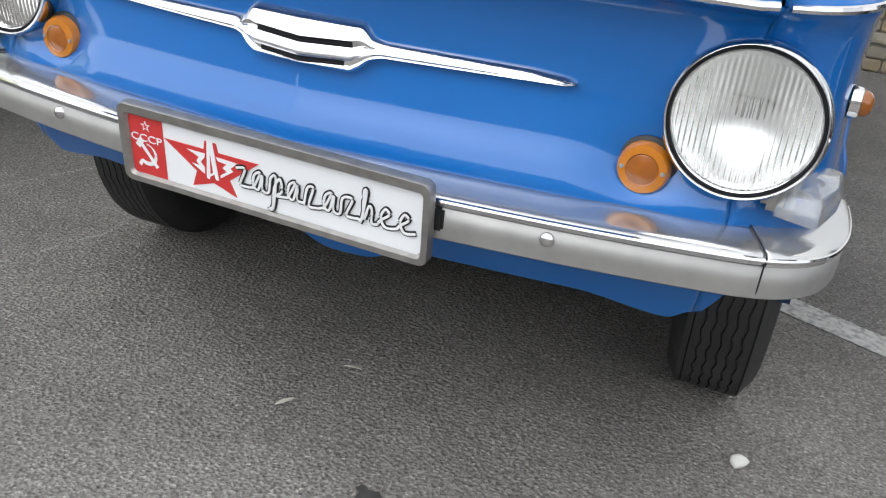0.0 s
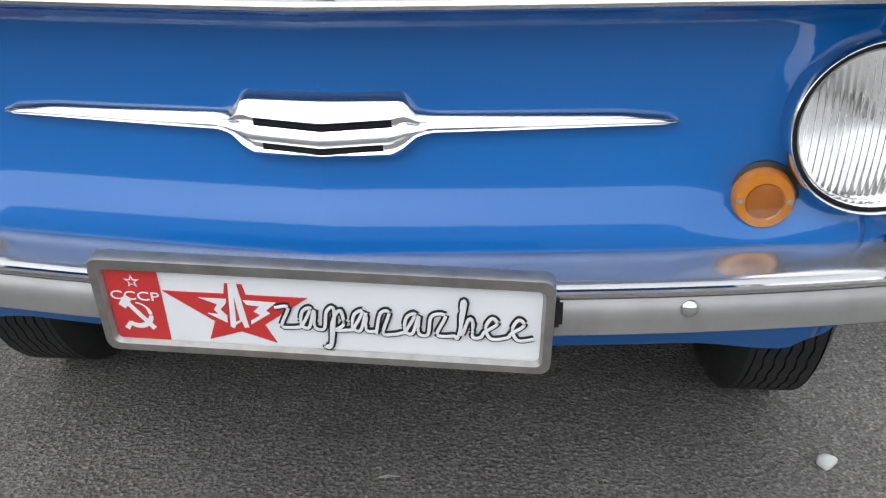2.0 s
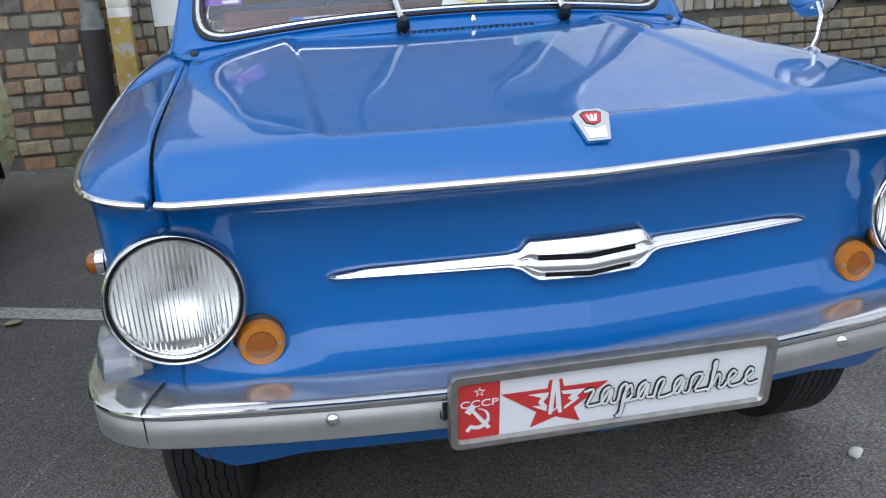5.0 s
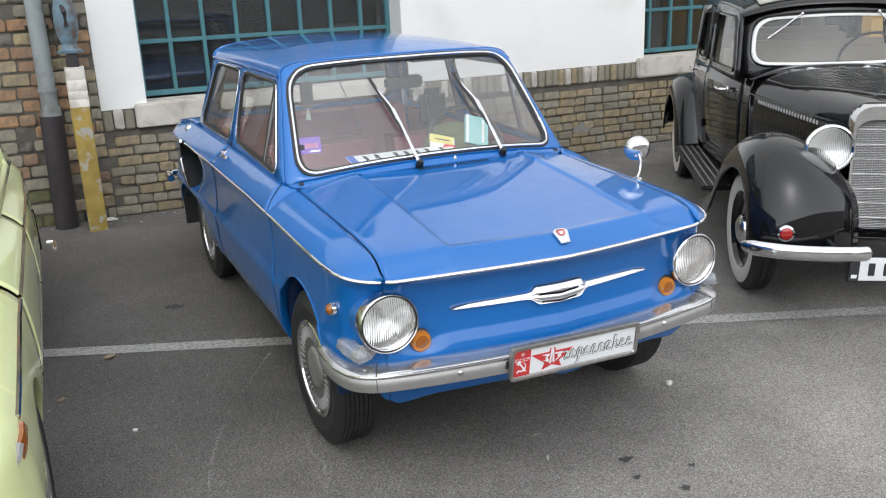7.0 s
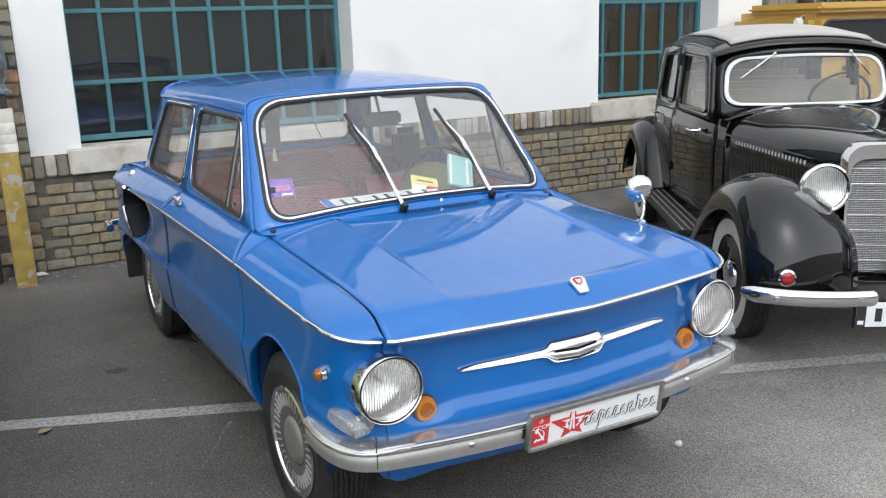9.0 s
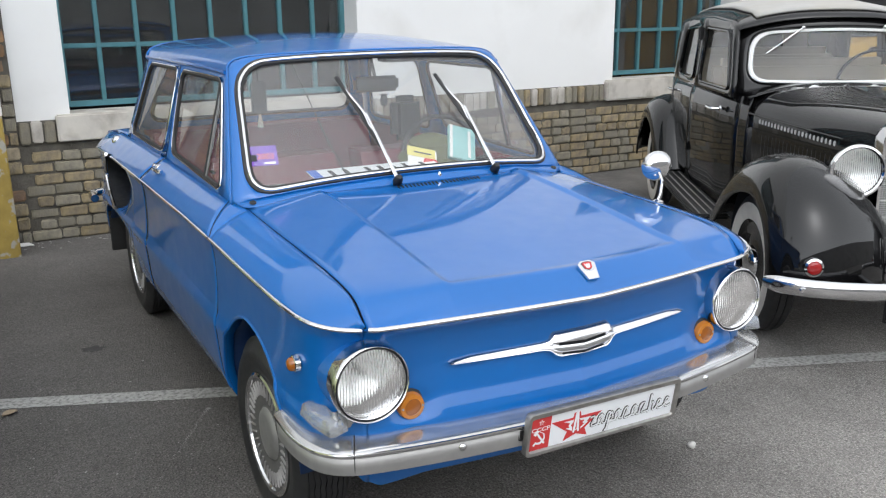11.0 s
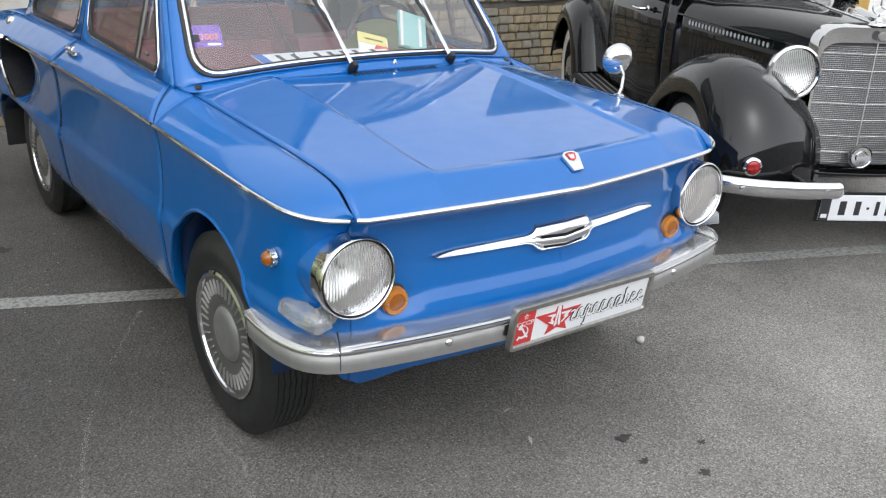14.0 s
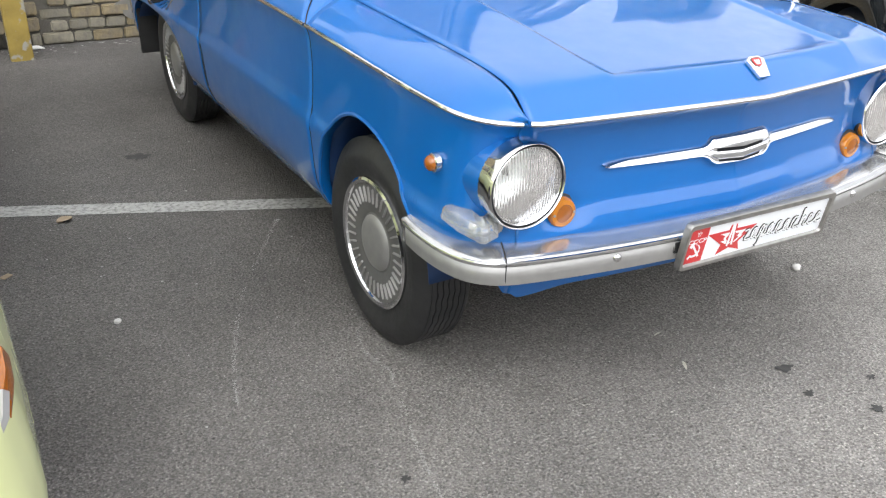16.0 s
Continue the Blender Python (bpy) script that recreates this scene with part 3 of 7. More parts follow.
def s_of_y(y):
    i = np.searchsorted(RIM[:, 1], y)
    return float(np.interp(y, RIM[:, 1], LEN))


def s_of_x(x):
    half = int(np.argmax(RIM[:, 0]))
    return float(np.interp(x, RIM[:half, 0], LEN[:half]))


def trim_z(y):
    return TRIM_CURVE(y)


def bottom_z(x, y, ny):
    if y < 0.30:
        z = 0.365 - 0.035 * math.exp(-((x - 0.08) / 0.075) ** 4)
        return z - 0.02 * smooth_step(0.45, 0.60, abs(x)) * (1 - smooth_step(0.60, 0.64, abs(x))) + 0.075 * smooth_step(0.645, 0.70, abs(x))
    z = 0.30
    for c, a, b, h, e in ((FRONT_AXLE, 0.365, 0.375, 0.305, 2.0), (REAR_AXLE, 0.52, 0.285, 0.28, 3.0)):
        a = 0.285 if c < 1 and y > c else a
        f = 1 - abs((y - c) / a) ** e
        if f > 0:
            z = max(z, h + b * f ** (1 / e))
    if y < FRONT_AXLE - 0.2:
        z = max(z, 0.46)
    return z if y < 3.50 else 0.33


SIDE = ((0.28, 0.34, 0.40, 0.55, 0.585, 0.61, 0.75, 0.83, 0.87), (-0.07, -0.035, -0.014, 0.0, 0.003, -0.008, -0.016, -0.012, 0.0))
FRONT = ((0.33, 0.38, 0.44, 0.485, 0.505, 0.53, 0.555, 0.60, 0.68, 0.745, 0.784, 0.798, 0.808), (-0.085, -0.065, -0.043, -0.026, -0.021, -0.017, -0.024, -0.045, -0.059, -0.057, -0.048, -0.030, -0.004))


SIDE_CURVE, FRONT_CURVE = eased(SIDE), eased(FRONT)
SCOOP_BACK = ((0.585, 0.61, 0.66, 0.73, 0.80, 0.85, 0.88), (2.87, 2.97, 3.10, 3.17, 3.13, 3.02, 2.90))
SCOOP_REAR = eased(SCOOP_BACK)
SCOOP_FRONT = ((0.585, 0.654, 0.704, 0.779, 0.845, 0.88), (2.72, 2.60, 2.47, 2.44, 2.53, 2.70))


def scoop(y, z):
    """The air intake hollowed into the rear quarter, open to the front."""
    if not 0.588 < z < 0.868:
        return 0.0
    a, b = float(np.interp(z, *SCOOP_FRONT)), SCOOP_REAR(z)
    tall = min(1, (z - 0.588) / 0.03, (0.868 - z) / 0.02)
    if a < y < b:
        return -0.12 * tall * smooth_step(0, 1, (y - a) / (b - a))
    if y >= b:
        return 0.016 * tall * (1 - smooth_step(b, b + 0.20, y))
    return 0.0


def skin(side, s, v, lip=0.0):
    x, y, nx, ny = rim_at(s)
    zt, zb = trim_z(y), bottom_z(side * x, y, ny)
    z = zb + (zt - zb) * v
    w = ny * ny if y < 2 else 0.0
    off = w * FRONT_CURVE(z) + (1 - w) * SIDE_CURVE(z - zt + 0.865)
    if y > 2.35:
        off += scoop(y, z)
    if y < 0.45:
        # hollow that takes the headlamp bowl
        off -= 0.07 * smooth_step(0, 0.5, 1 - ((x - 0.626) / 0.088) ** 2 - ((z - 0.668) / 0.088) ** 2)
        off -= 0.020 * math.exp(-((x - 0.512) / 0.055) ** 2 - ((z - 0.568) / 0.042) ** 2)
    off -= lip
    return Vector((side * (x + nx * off), y + ny * off, z))


def skin_part(name, side, ss, nv=26, parent=None, label=""):
    rows = []
    for s in ss:
        col = [skin(side, s, 0, 0.03)] + [skin(side, s, v) for v in np.linspace(0, 1, nv)]
        rows.append(col)
    return part(name, sheet(rows), M["blue"], parent or car, label, thick=0.004)


def spread(s0, s1, step=0.02):
    return list(np.linspace(s0, s1, max(2, int((s1 - s0) / step))))


def arch_columns(y0, y1):
    ys = list(np.arange(y0, y1, 0.03)) + [y1]
    for c, a in ((FRONT_AXLE, 0.365), (REAR_AXLE, 0.52)):
        b = 0.285 if c < 1 else a
        ys += [c - (a if t < math.pi / 2 else b) * math.cos(t) for t in np.linspace(0.0, math.pi, 41)] + [c - a - 0.002, c + b + 0.002]
    ys = sorted({round(y, 4) for y in ys if y0 <= y <= y1})
    return [s_of_y(y) for y in ys]


DOOR_A, DOOR_B = 1.0, 2.15
EDGE = ((0.12, 0.127, 0.14, 0.153, 0.172, 0.195, 0.24, 0.31, 0.52, 0.75, 1.055, 1.2), (0.809, 0.812, 0.825, 0.838, 0.855, 0.868, 0.880, 0.889, 0.902, 0.911, 0.926, 0.935))
EDGE_CURVE = eased(EDGE)


def edge_z(y):
    """Height of the seam between bonnet and wing."""
    return EDGE_CURVE(y)


S_CORNER = s_of_x(0.640)
# front panel as one sheet from corner to corner
rows = []
for s in np.linspace(-S_CORNER, S_CORNER, 151):
    side = -1 if s < 0 else 1
    rows.append([skin(side, abs(s), 0, 0.03)] + [skin(side, abs(s), v) for v in np.linspace(0, 1, 70)])
front_panel = part("front_panel", sheet(rows), M["blue"], car, thick=0.004)
for side in (-1, 1):
    fender = skin_part("front_fender", side, spread(S_CORNER + 0.001, s_of_y(0.30), 0.012) + arch_columns(0.305, DOOR_A - 0.003))
    door = skin_part("door", side, spread(s_of_y(DOOR_A + 0.003), s_of_y(DOOR_B - 0.003), 0.03))
    quarter = skin_part("rear_quarter", side, sorted(set(arch_columns(DOOR_B + 0.003, 3.495) + [s_of_y(y) for y in np.arange(2.42, 3.24, 0.009)])) + spread(s_of_y(3.51), LEN[-1] - 0.55), 64)

    def at_rear(z, back=0.0, inset=0.0):
        y = SCOOP_REAR(z) + back
        x = rim_at(s_of_y(y))[0] + SIDE_CURVE(z - trim_z(y) + 0.865) + 0.016
        return Vector((side * (x - inset), y, z))

    zz = list(np.linspace(0.594, 0.864, 26))
    part("intake_rim", tube([at_rear(z, 0.006, -0.003) for z in zz], 0.0095, 8), M["chrome"], quarter)
    # dark sheet that stands for the shade inside the intake
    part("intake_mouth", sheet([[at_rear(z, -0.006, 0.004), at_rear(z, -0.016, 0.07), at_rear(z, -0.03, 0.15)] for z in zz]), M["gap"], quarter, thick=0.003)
    part("intake_lip", tube([(side * (rim_at(s_of_y(y))[0] + SIDE_CURVE(z - trim_z(y) + 0.865) + 0.001), y, z) for z, y in ((float(q), float(np.interp(q, *SCOOP_FRONT))) for q in np.linspace(0.60, 0.845, 16))], 0.0035, 6), M["dull_chrome"], quarter)
    # shoulder: from the trim up to the bonnet edge, later to the window line
    cols = []
    n0 = 40
    for k in range(n0 + 1):
        f = k / n0
        s = S_CORNER + 0.002 + (s_of_y(DOOR_A - 0.006) - S_CORNER) * f ** 1.25
        x, y, nx, ny = rim_at(s)
        a = Vector((x, y, trim_z(y)))
        yh = 0.128 + (1.055 - 0.128) * f ** 1.05
        b = Vector((0.6385 - 0.003 * f, yh, edge_z(yh)))
        lift = min(1, f * 5)
        c = a.lerp(b, 0.45) + Vector((0.026 * lift, -0.022 * (1 - lift), 0.022)) * (1 - 0.45 * f)
        cols.append([a * (1 - t) ** 2 + c * (2 * t * (1 - t)) + b * (t * t) for t in np.linspace(0, 1, 14)])
    back_edge = cols[-1]
    part("fender_top", sheet([[Vector((side * p.x, p.y, p.z)) for p in r] for r in cols]), M["blue"], fender, thick=0.004)

    def belt(y):
        return Vector((0.674, y, float(np.interp(y, (1.0, 1.15, 2.0, 2.8, 3.2, 3.6, 3.9), (0.938, 0.944, 0.950, 0.946, 0.94, 0.90, 0.84)))))

    def shoulder(y):
        x, yy, nx, ny = rim_at(s_of_y(y))
        a, b = Vector((x, yy, trim_z(yy))), belt(y + 0.14 * (1 - smooth_step(1.0, 1.6, y)))
        full = 0.24 + 0.30 * (1 - smooth_step(1.0, 1.7, y))
        c = a.lerp(b, 0.45) + Vector((0.030, 0, 0.022)) * full
        return [Vector((side * q.x, q.y, q.z)) for q in (a * (1 - t) ** 2 + c * (2 * t * (1 - t)) + b * (t * t) for t in np.linspace(0, 1, 9))]

    part("door_shoulder", sheet([shoulder(y) for y in np.linspace(DOOR_A + 0.003, DOOR_B - 0.003, 30)]), M["blue"], door, thick=0.004)
    part("quarter_shoulder", sheet([shoulder(y) for y in np.linspace(DOOR_B + 0.003, 3.74, 44)]), M["blue"], quarter, thick=0.004)
    # scuttle side between bonnet corner, shoulder and screen post
    front_edge = shoulder(DOOR_A + 0.002)
    fe = [Vector(p) for p in catmull(front_edge, 14)]
    be = [Vector((side * p.x, p.y, p.z)) for p in back_edge]
    top = [be[-1], Vector((side * 0.640, 1.095, 0.952)), Vector((side * 0.668, 1.15, 0.950))]
    scut = [[p.lerp(q, t) for p, q in zip(be, fe)] for t in (0, 0.25, 0.5, 0.75, 1)]
    part("scuttle_side", sheet(scut), M["blue"], car, thick=0.004)
    # dark shut lines round the door
    for y in (DOOR_A, DOOR_B):
        zb = bottom_z(side * 0.78, y, 0)
        edge = [skin(side, s_of_y(y), v) + Vector((side * 0.0005, 0, 0)) for v in np.linspace(0, 1, 18)]
        part("shut_line", tube(edge, 0.0026, 6), M["gap"], door)
        part("shut_line", tube(shoulder(y), 0.0026, 6), M["gap"], door)
    # rolled lip of the wheel arch
    lip = [skin(side, s_of_y(FRONT_AXLE - (0.362 if t < math.pi / 2 else 0.283) * math.cos(t)), 0) for t in np.linspace(0.25, math.pi - 0.05, 40)]
    part("arch_lip", tube(lip, 0.0065, 6), M["blue"], fender)
    # bright side moulding in three lengths
    for name, par, y0, y1 in (("fender_moulding", fender, None, DOOR_A - 0.006), ("door_moulding", door, DOOR_A + 0.006, DOOR_B - 0.006), ("quarter_moulding", quarter, DOOR_B + 0.006, 3.5)):
        s0 = S_CORNER + 0.004 if y0 is None else s_of_y(y0)
        pts = []
        for s in np.linspace(s0, s_of_y(y1), 50):
            x, y, nx, ny = rim_at(s)
            pts.append((side * (x + nx * 0.003), y + ny * 0.003, trim_z(y) + 0.001))
        part(name, tube(pts, 0.0058, 8), M["chrome"], par)
    # wheel wells, their shadow painted as a darker blue
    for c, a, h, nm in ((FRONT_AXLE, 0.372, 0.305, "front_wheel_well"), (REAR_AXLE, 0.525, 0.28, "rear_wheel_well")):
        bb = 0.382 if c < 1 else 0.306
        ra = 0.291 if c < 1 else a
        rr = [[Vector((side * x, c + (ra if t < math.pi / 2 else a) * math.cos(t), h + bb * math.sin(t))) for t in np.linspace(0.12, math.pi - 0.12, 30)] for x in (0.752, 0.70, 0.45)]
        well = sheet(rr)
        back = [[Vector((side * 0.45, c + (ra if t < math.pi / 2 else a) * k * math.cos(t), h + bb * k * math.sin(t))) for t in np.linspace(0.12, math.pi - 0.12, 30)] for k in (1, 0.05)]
        part(nm, merge(well, sheet(back)), M["blue_shaded"], fender if c < 1 else quarter, thick=0.003)
    # underside of the sill, in the same shaded blue
    part("sill", sheet([[(side * 0.714, y, 0.303), (side * 0.66, y, 0.27), (side * 0.45, y, 0.26)] for y in np.linspace(0.99, 2.52, 8)]), M["blue_shaded"], car, thick=0.004)

# bonnet
LIP = lambda x: float(np.interp(abs(x), RIM[:400, 0], RIM[:400, 1]))
HD = ((0, 0.008, 0.025, 0.045, 0.062, 0.074, 0.084, 0.10, 0.15, 0.45, 0.82, 1.0), (0.0, 0.0135, 0.032, 0.050, 0.0635, 0.0700, 0.0728, 0.0746, 0.0795, 0.116, 0.152, 0.162))
HD_CURVE = eased(HD)


def bonnet_z(x, y):
    d = max(0.0, y - LIP(x))
    z = float(np.interp(LIP(x), (0.039, 0.123), (0.811, 0.812))) + HD_CURVE(d)
    ax = abs(x)
    if ax > 0.40:
        w = min(1.0, (ax - 0.40) / 0.236) ** 1.1
        z = z * (1 - w) + edge_z(y + 0.004) * w
    else:
        z -= 0.008 * (1 - smooth_step(0.372, 0.40, ax)) * smooth_step(0.060, 0.10, d)
    return z


def bonnet_rear(x):
    return 1.055 - 0.055 * (1 - (x / 0.63) ** 2)


xs = sorted(set(list(np.linspace(-0.632, 0.632, 61)) + [-0.41, -0.40, -0.396, -0.391, -0.386, -0.380, -0.374, -0.368, 0.368, 0.374, 0.380, 0.386, 0.391, 0.396, 0.40, 0.41]))
ds = [0, 0.004, 0.008, 0.014, 0.02, 0.03, 0.04, 0.05, 0.056, 0.062, 0.067, 0.072, 0.077, 0.082, 0.088, 0.094, 0.10, 0.11, 0.125, 0.15, 0.2] + list(np.linspace(0.26, 1, 22))
rows = []
for x in xs:
    y0, y1 = LIP(x) - 0.004, bonnet_rear(x)
    col = []
    for d in ds:
        y = y0 + (d if d < 0.2 else 0.2 + (d - 0.2) / 0.8 * (y1 - y0 - 0.2))
        col.append((x, y, bonnet_z(x, y)))
    rows.append([(x, y0 + 0.03, bonnet_z(x, y0) - 0.012)] + col)
bonnet = part("bonnet", sheet(rows), M["blue"], car, thick=0.004)
part("bonnet_moulding", tube([(x, LIP(x) - 0.006, bonnet_z(x, LIP(x)) + 0.002) for x in np.linspace(-0.632, 0.632, 60)], 0.0062, 8), M["chrome"], bonnet)
for side in (-1, 1):
    gap = [[(side * (0.636 - 0.003 * f + o), y, edge_z(y) - 0.006) for o in (-0.012, 0.012)] for f, y in ((k / 40, 0.140 + 0.913 * k / 40) for k in range(41))]
    part("bonnet_gap", sheet(gap), M["gap"], car, thick=0.002)


# scuttle below the screen
def screen(x, z):
    """The windscreen's curved surface."""
    return Vector((x, 1.035 + 0.105 * (x / 0.62) ** 2 + (z - 1.0) * 0.86, z))


def cowl_z(x):
    """Lower edge of the screen surround."""
    return 0.990 - 0.047 * (x / 0.64) ** 2


rows = []
for x in np.linspace(-0.668, 0.668, 45):
    if abs(x) <= 0.628:
        a = Vector((x, bonnet_rear(x) + 0.003, bonnet_z(x, bonnet_rear(x))))
    else:
        k = (abs(x) - 0.628) / 0.04
        a = Vector((x, 1.057 + 0.066 * k, 0.9265 + 0.014 * k))
    b = screen(x, cowl_z(x)) + Vector((0, 0.004, 0))
    rows.append([a.lerp(b, t) + Vector((0, 0, 0.003 * math.sin(math.pi * t))) for t in np.linspace(0, 1, 6)])
scuttle = part("scuttle", sheet(rows), M["blue"], car, thick=0.004)
part("scuttle_pan", sheet([[(x, y, 0.946 - 0.022 * (x / 0.66) ** 2 + 0.03 * (y - 1.0) - 0.05 * smooth_step(0.60, 0.70, abs(x))) for y in np.linspace(0.95, 1.15, 6)] for x in np.linspace(-0.69, 0.69, 25)]), M["blue"], scuttle, thick=0.003)
# air slots in the bonnet's rear edge
slot = None
for cx in (-0.05, 0.125):
    for k in range(11):
        x = cx - 0.075 + 0.015 * k
        y = bonnet_rear(x) - 0.035
        bm = box((0, 0, 0), (0.0065, 0.036, 0.0035), 0.001)
        if slot is None:
            ob = slot = part("air_slot", bm, M["gap"], bonnet)
        else:
            bm.free()
            ob = new("air_slot", slot.data)
            ob.parent = bonnet
        ob.location = (x, y, bonnet_z(x, y) + 0.0026)
        ob.rotation_euler = (radians(9), 0, radians(-12))
part("washer_jet", merge(lathe([(0, 0), (0.008, 0), (0.008, 0.012), (0.004, 0.02), (0, 0.02)], 12, pose(0.065, 1.02, 0.972))), M["chrome"], scuttle)
for side in (-1, 1):
    part("rubber_plug", lathe([(0, 0.004), (0.010, 0.004), (0.012, 0)], 14, pose(side * 0.612, 1.075, 0.945, 20, 0, 0)), M["rubber"], car)

# ---- windscreen and cabin ----
WS = rounded([(-0.606, 0.968), (-0.32, 1.000), (0, 1.010), (0.32, 1.000), (0.606, 0.968), (0.536, 1.371), (0.3, 1.388), (0, 1.392), (-0.3, 1.388), (-0.536, 1.371)], [0.085, 0.14, 0.14, 0.14, 0.085, 0.115, 0.12, 0.14, 0.12, 0.115], 8)
ring = densify(WS, 0.03)
cx, cz = 0.0, 1.19


def flank(y, z, out=0.0):
    return 0.668 - (z - 0.955) * 0.26 + out


EAVE = 1.343
# front section of the roof, from one eave over the crown to the other
ARCH = [(flank(0, EAVE), EAVE), (0.5625, 1.361), (0.550, 1.379), (0.522, 1.3925), (0.47, 1.401), (0.36, 1.406), (0.18, 1.4095), (0, 1.4105)]
ARCH = [tuple(p) for p in catmull([(-x, z) for x, z in ARCH] + [(x, z) for x, z in ARCH[-2::-1]], 61)]
posts = [(flank(0, z), z) for z in np.linspace(0.945, EAVE, 14)[:-1]]
FRAME = [(-x, z) for x, z in posts] + ARCH + [(x, z) for x, z in posts[::-1]] + [(x, cowl_z(x)) for x in np.linspace(0.66, -0.66, 25)]


def outward(p):
    """Where the line from the screen's middle through p meets the frame round it."""
    best = 9.0
    d = Vector((p[0] - cx, p[1] - cz))
    mid = Vector((cx, cz))
    for i in range(len(FRAME)):
        a, b = Vector(FRAME[i]) - mid, Vector(FRAME[(i + 1) % len(FRAME)]) - mid
        e = b - a
        den = d.x * e.y - d.y * e.x
        if abs(den) > 1e-9:
            t = (a.x * e.y - a.y * e.x) / den
            u = (a.x * d.y - a.y * d.x) / den
            if t > 0 and -1e-6 <= u <= 1 + 1e-6:
                best = min(best, t)
    return Vector((cx + d.x * best, cz + d.y * best))


big = [outward(p) for p in ring]
rows = [[screen(p[0], p[1]) for p in ring]]
for k, o in ((0.35, -0.004), (0.7, -0.003), (0.9, 0.002), (1.0, 0.010)):
    rows.append([screen(*(Vector(p[:2]).lerp(q, k))) + Vector((0, o, -o * 0.4)) for p, q in zip(ring, big)])
part("screen_surround", sheet(rows, True), M["blue"], car, thick=0.004)
gl_rows = [[screen(cx + (p[0] - cx) * k, cz + (p[1] - cz) * k) + Vector((0, 0.004, 0)) for p in ring] for k in (1.0, 0.75, 0.5, 0.25, 0.01)]
pane = part("windscreen", sheet(gl_rows, True), M["window"], car)
pane.visible_shadow = False
part("screen_rubber", tube([screen(p[0] * 1.012, cz + (p[1] - cz) * 1.026) + Vector((0, -0.002, 0.001)) for p in ring], 0.011, 8, True), M["rubber"], pane)
part("screen_bright_strip", tube([screen(p[0] * 1.004, cz + (p[1] - cz) * 1.008) + Vector((0, -0.011, 0.006)) for p in ring], 0.0058, 8, True), M["chrome"], pane)
part("screen_inner_rubber", tube([screen(p[0] * 0.990, cz + (p[1] - cz) * 0.980) + Vector((0, -0.002, 0.001)) for p in ring], 0.008, 6, True), M["rubber"], pane)


def back(x, z):
    """Sloping plane of the rear screen."""
    return Vector((x, 3.06 - (z - 0.95) * 0.46 - 0.03 * (x / 0.6) ** 2, z))


SIDEWIN = [(1.255, 0.966), (2.035, 0.992), (2.085, 1.318), (1.475, 1.318)]
REARWIN = [(2.185, 0.975), (2.915, 0.975), (2.735, 1.318), (2.165, 1.322)]
for side in (-1, 1):
    out = [Vector((screen(flank(0, z), z).y + 0.010, z)) for z in np.linspace(EAVE, 0.935, 16)] + [Vector((back(flank(0, z), z).y, z)) for z in np.linspace(0.935, EAVE, 12)]
    out = densify(out, 0.05)
    h1, h2 = rounded(SIDEWIN, [0.06, 0.07, 0.07, 0.05], 6), rounded(REARWIN, [0.07, 0.06, 0.07, 0.06], 6)
    put = lambda y, z: Vector((side * flank(y, z), y, z))
    part("cabin_side", panel(out, [h1, h2], put), M["blue"], car, thick=0.006)
    for nm, h in (("door_window", h1), ("quarter_window", h2)):
        c = sum(h, Vector((0, 0))) / len(h)
        g = part(nm, panel(densify(h, 0.05), [], lambda y, z: Vector((side * (flank(y, z) - 0.006), y, z))), M["window"], car)
        g.visible_shadow = False
        part("window_rubber", tube([(side * flank(p[0], p[1], 0.001), p[0], p[1]) for p in densify(h, 0.03)], 0.009, 6, True), M["rubber"], g)
        part("window_bright_frame", tube([(side * flank(*q, 0.005), *q) for q in ((c[0] + (p[0] - c[0]) * 1.035, c[1] + (p[1] - c[1]) * 1.045) for p in densify(h, 0.03))], 0.0042, 6, True), M["chrome"], g)
        if nm == "door_window":
            part("vent_bar", tube([(side * flank(y, z, 0.002), y, z) for y, z in ((1.465, 0.972), (1.462, 1.31))], 0.006, 6), M["chrome"], g)
            part("vent_rubber", tube([(side * flank(y, z, 0.001), y, z) for y, z in ((1.480, 0.972), (1.477, 1.31))], 0.009, 6), M["rubber"], g)
            part("vent_catch", box((side * 0.652, 1.41, 1.00), (0.012, 0.03, 0.012), 0.003), M["chrome"], g)
    # rain gutter
    part("rain_gutter", tube([(side * (flank(0, EAVE + 0.004) + 0.006), y, EAVE + 0.004 + 0.006 * math.sin(math.pi * (y - 1.42) / 1.44)) for y in np.linspace(1.44, 2.85, 24)], 0.0075, 6), M["blue"], car)
    # shut line of the door
    part("door_gap", sheet([[(side * (flank(0, z) + 0.0035), y + o, z) for o in (-0.003, 0.003)] for y, z in ((2.125, 0.945), (2.115, 1.0), (2.128, 1.335))]), M["gap"], car, thick=0.001)


# roof: the front section carried back over the cabin, with a crown
def crown(f):
    return 0.050 * (1 - (1 - f / 0.38) ** 2) if f < 0.38 else 0.050 - 0.030 * ((f - 0.38) / 0.62) ** 2


rows = []
for f in [0, 0.012, 0.03, 0.06] + list(np.linspace(0.1, 1, 30)):
    col = []
    for x, z in ARCH:
        y0, y1 = screen(x, z).y + 0.010, back(x, z).y + 0.012
        hold = 1 - (abs(x) / 0.567) ** 2.4
        col.append((x, y0 + (y1 - y0) * f, z + crown(f) * max(0.0, hold)))
    rows.append(col)
roof = part("roof", sheet(rows), M["blue"], car, thick=0.006)
part("roof_visor", tube([(p[0], p[1] + 0.004, p[2] - 0.004) for p in rows[-1]], 0.010, 6), M["blue"], roof)
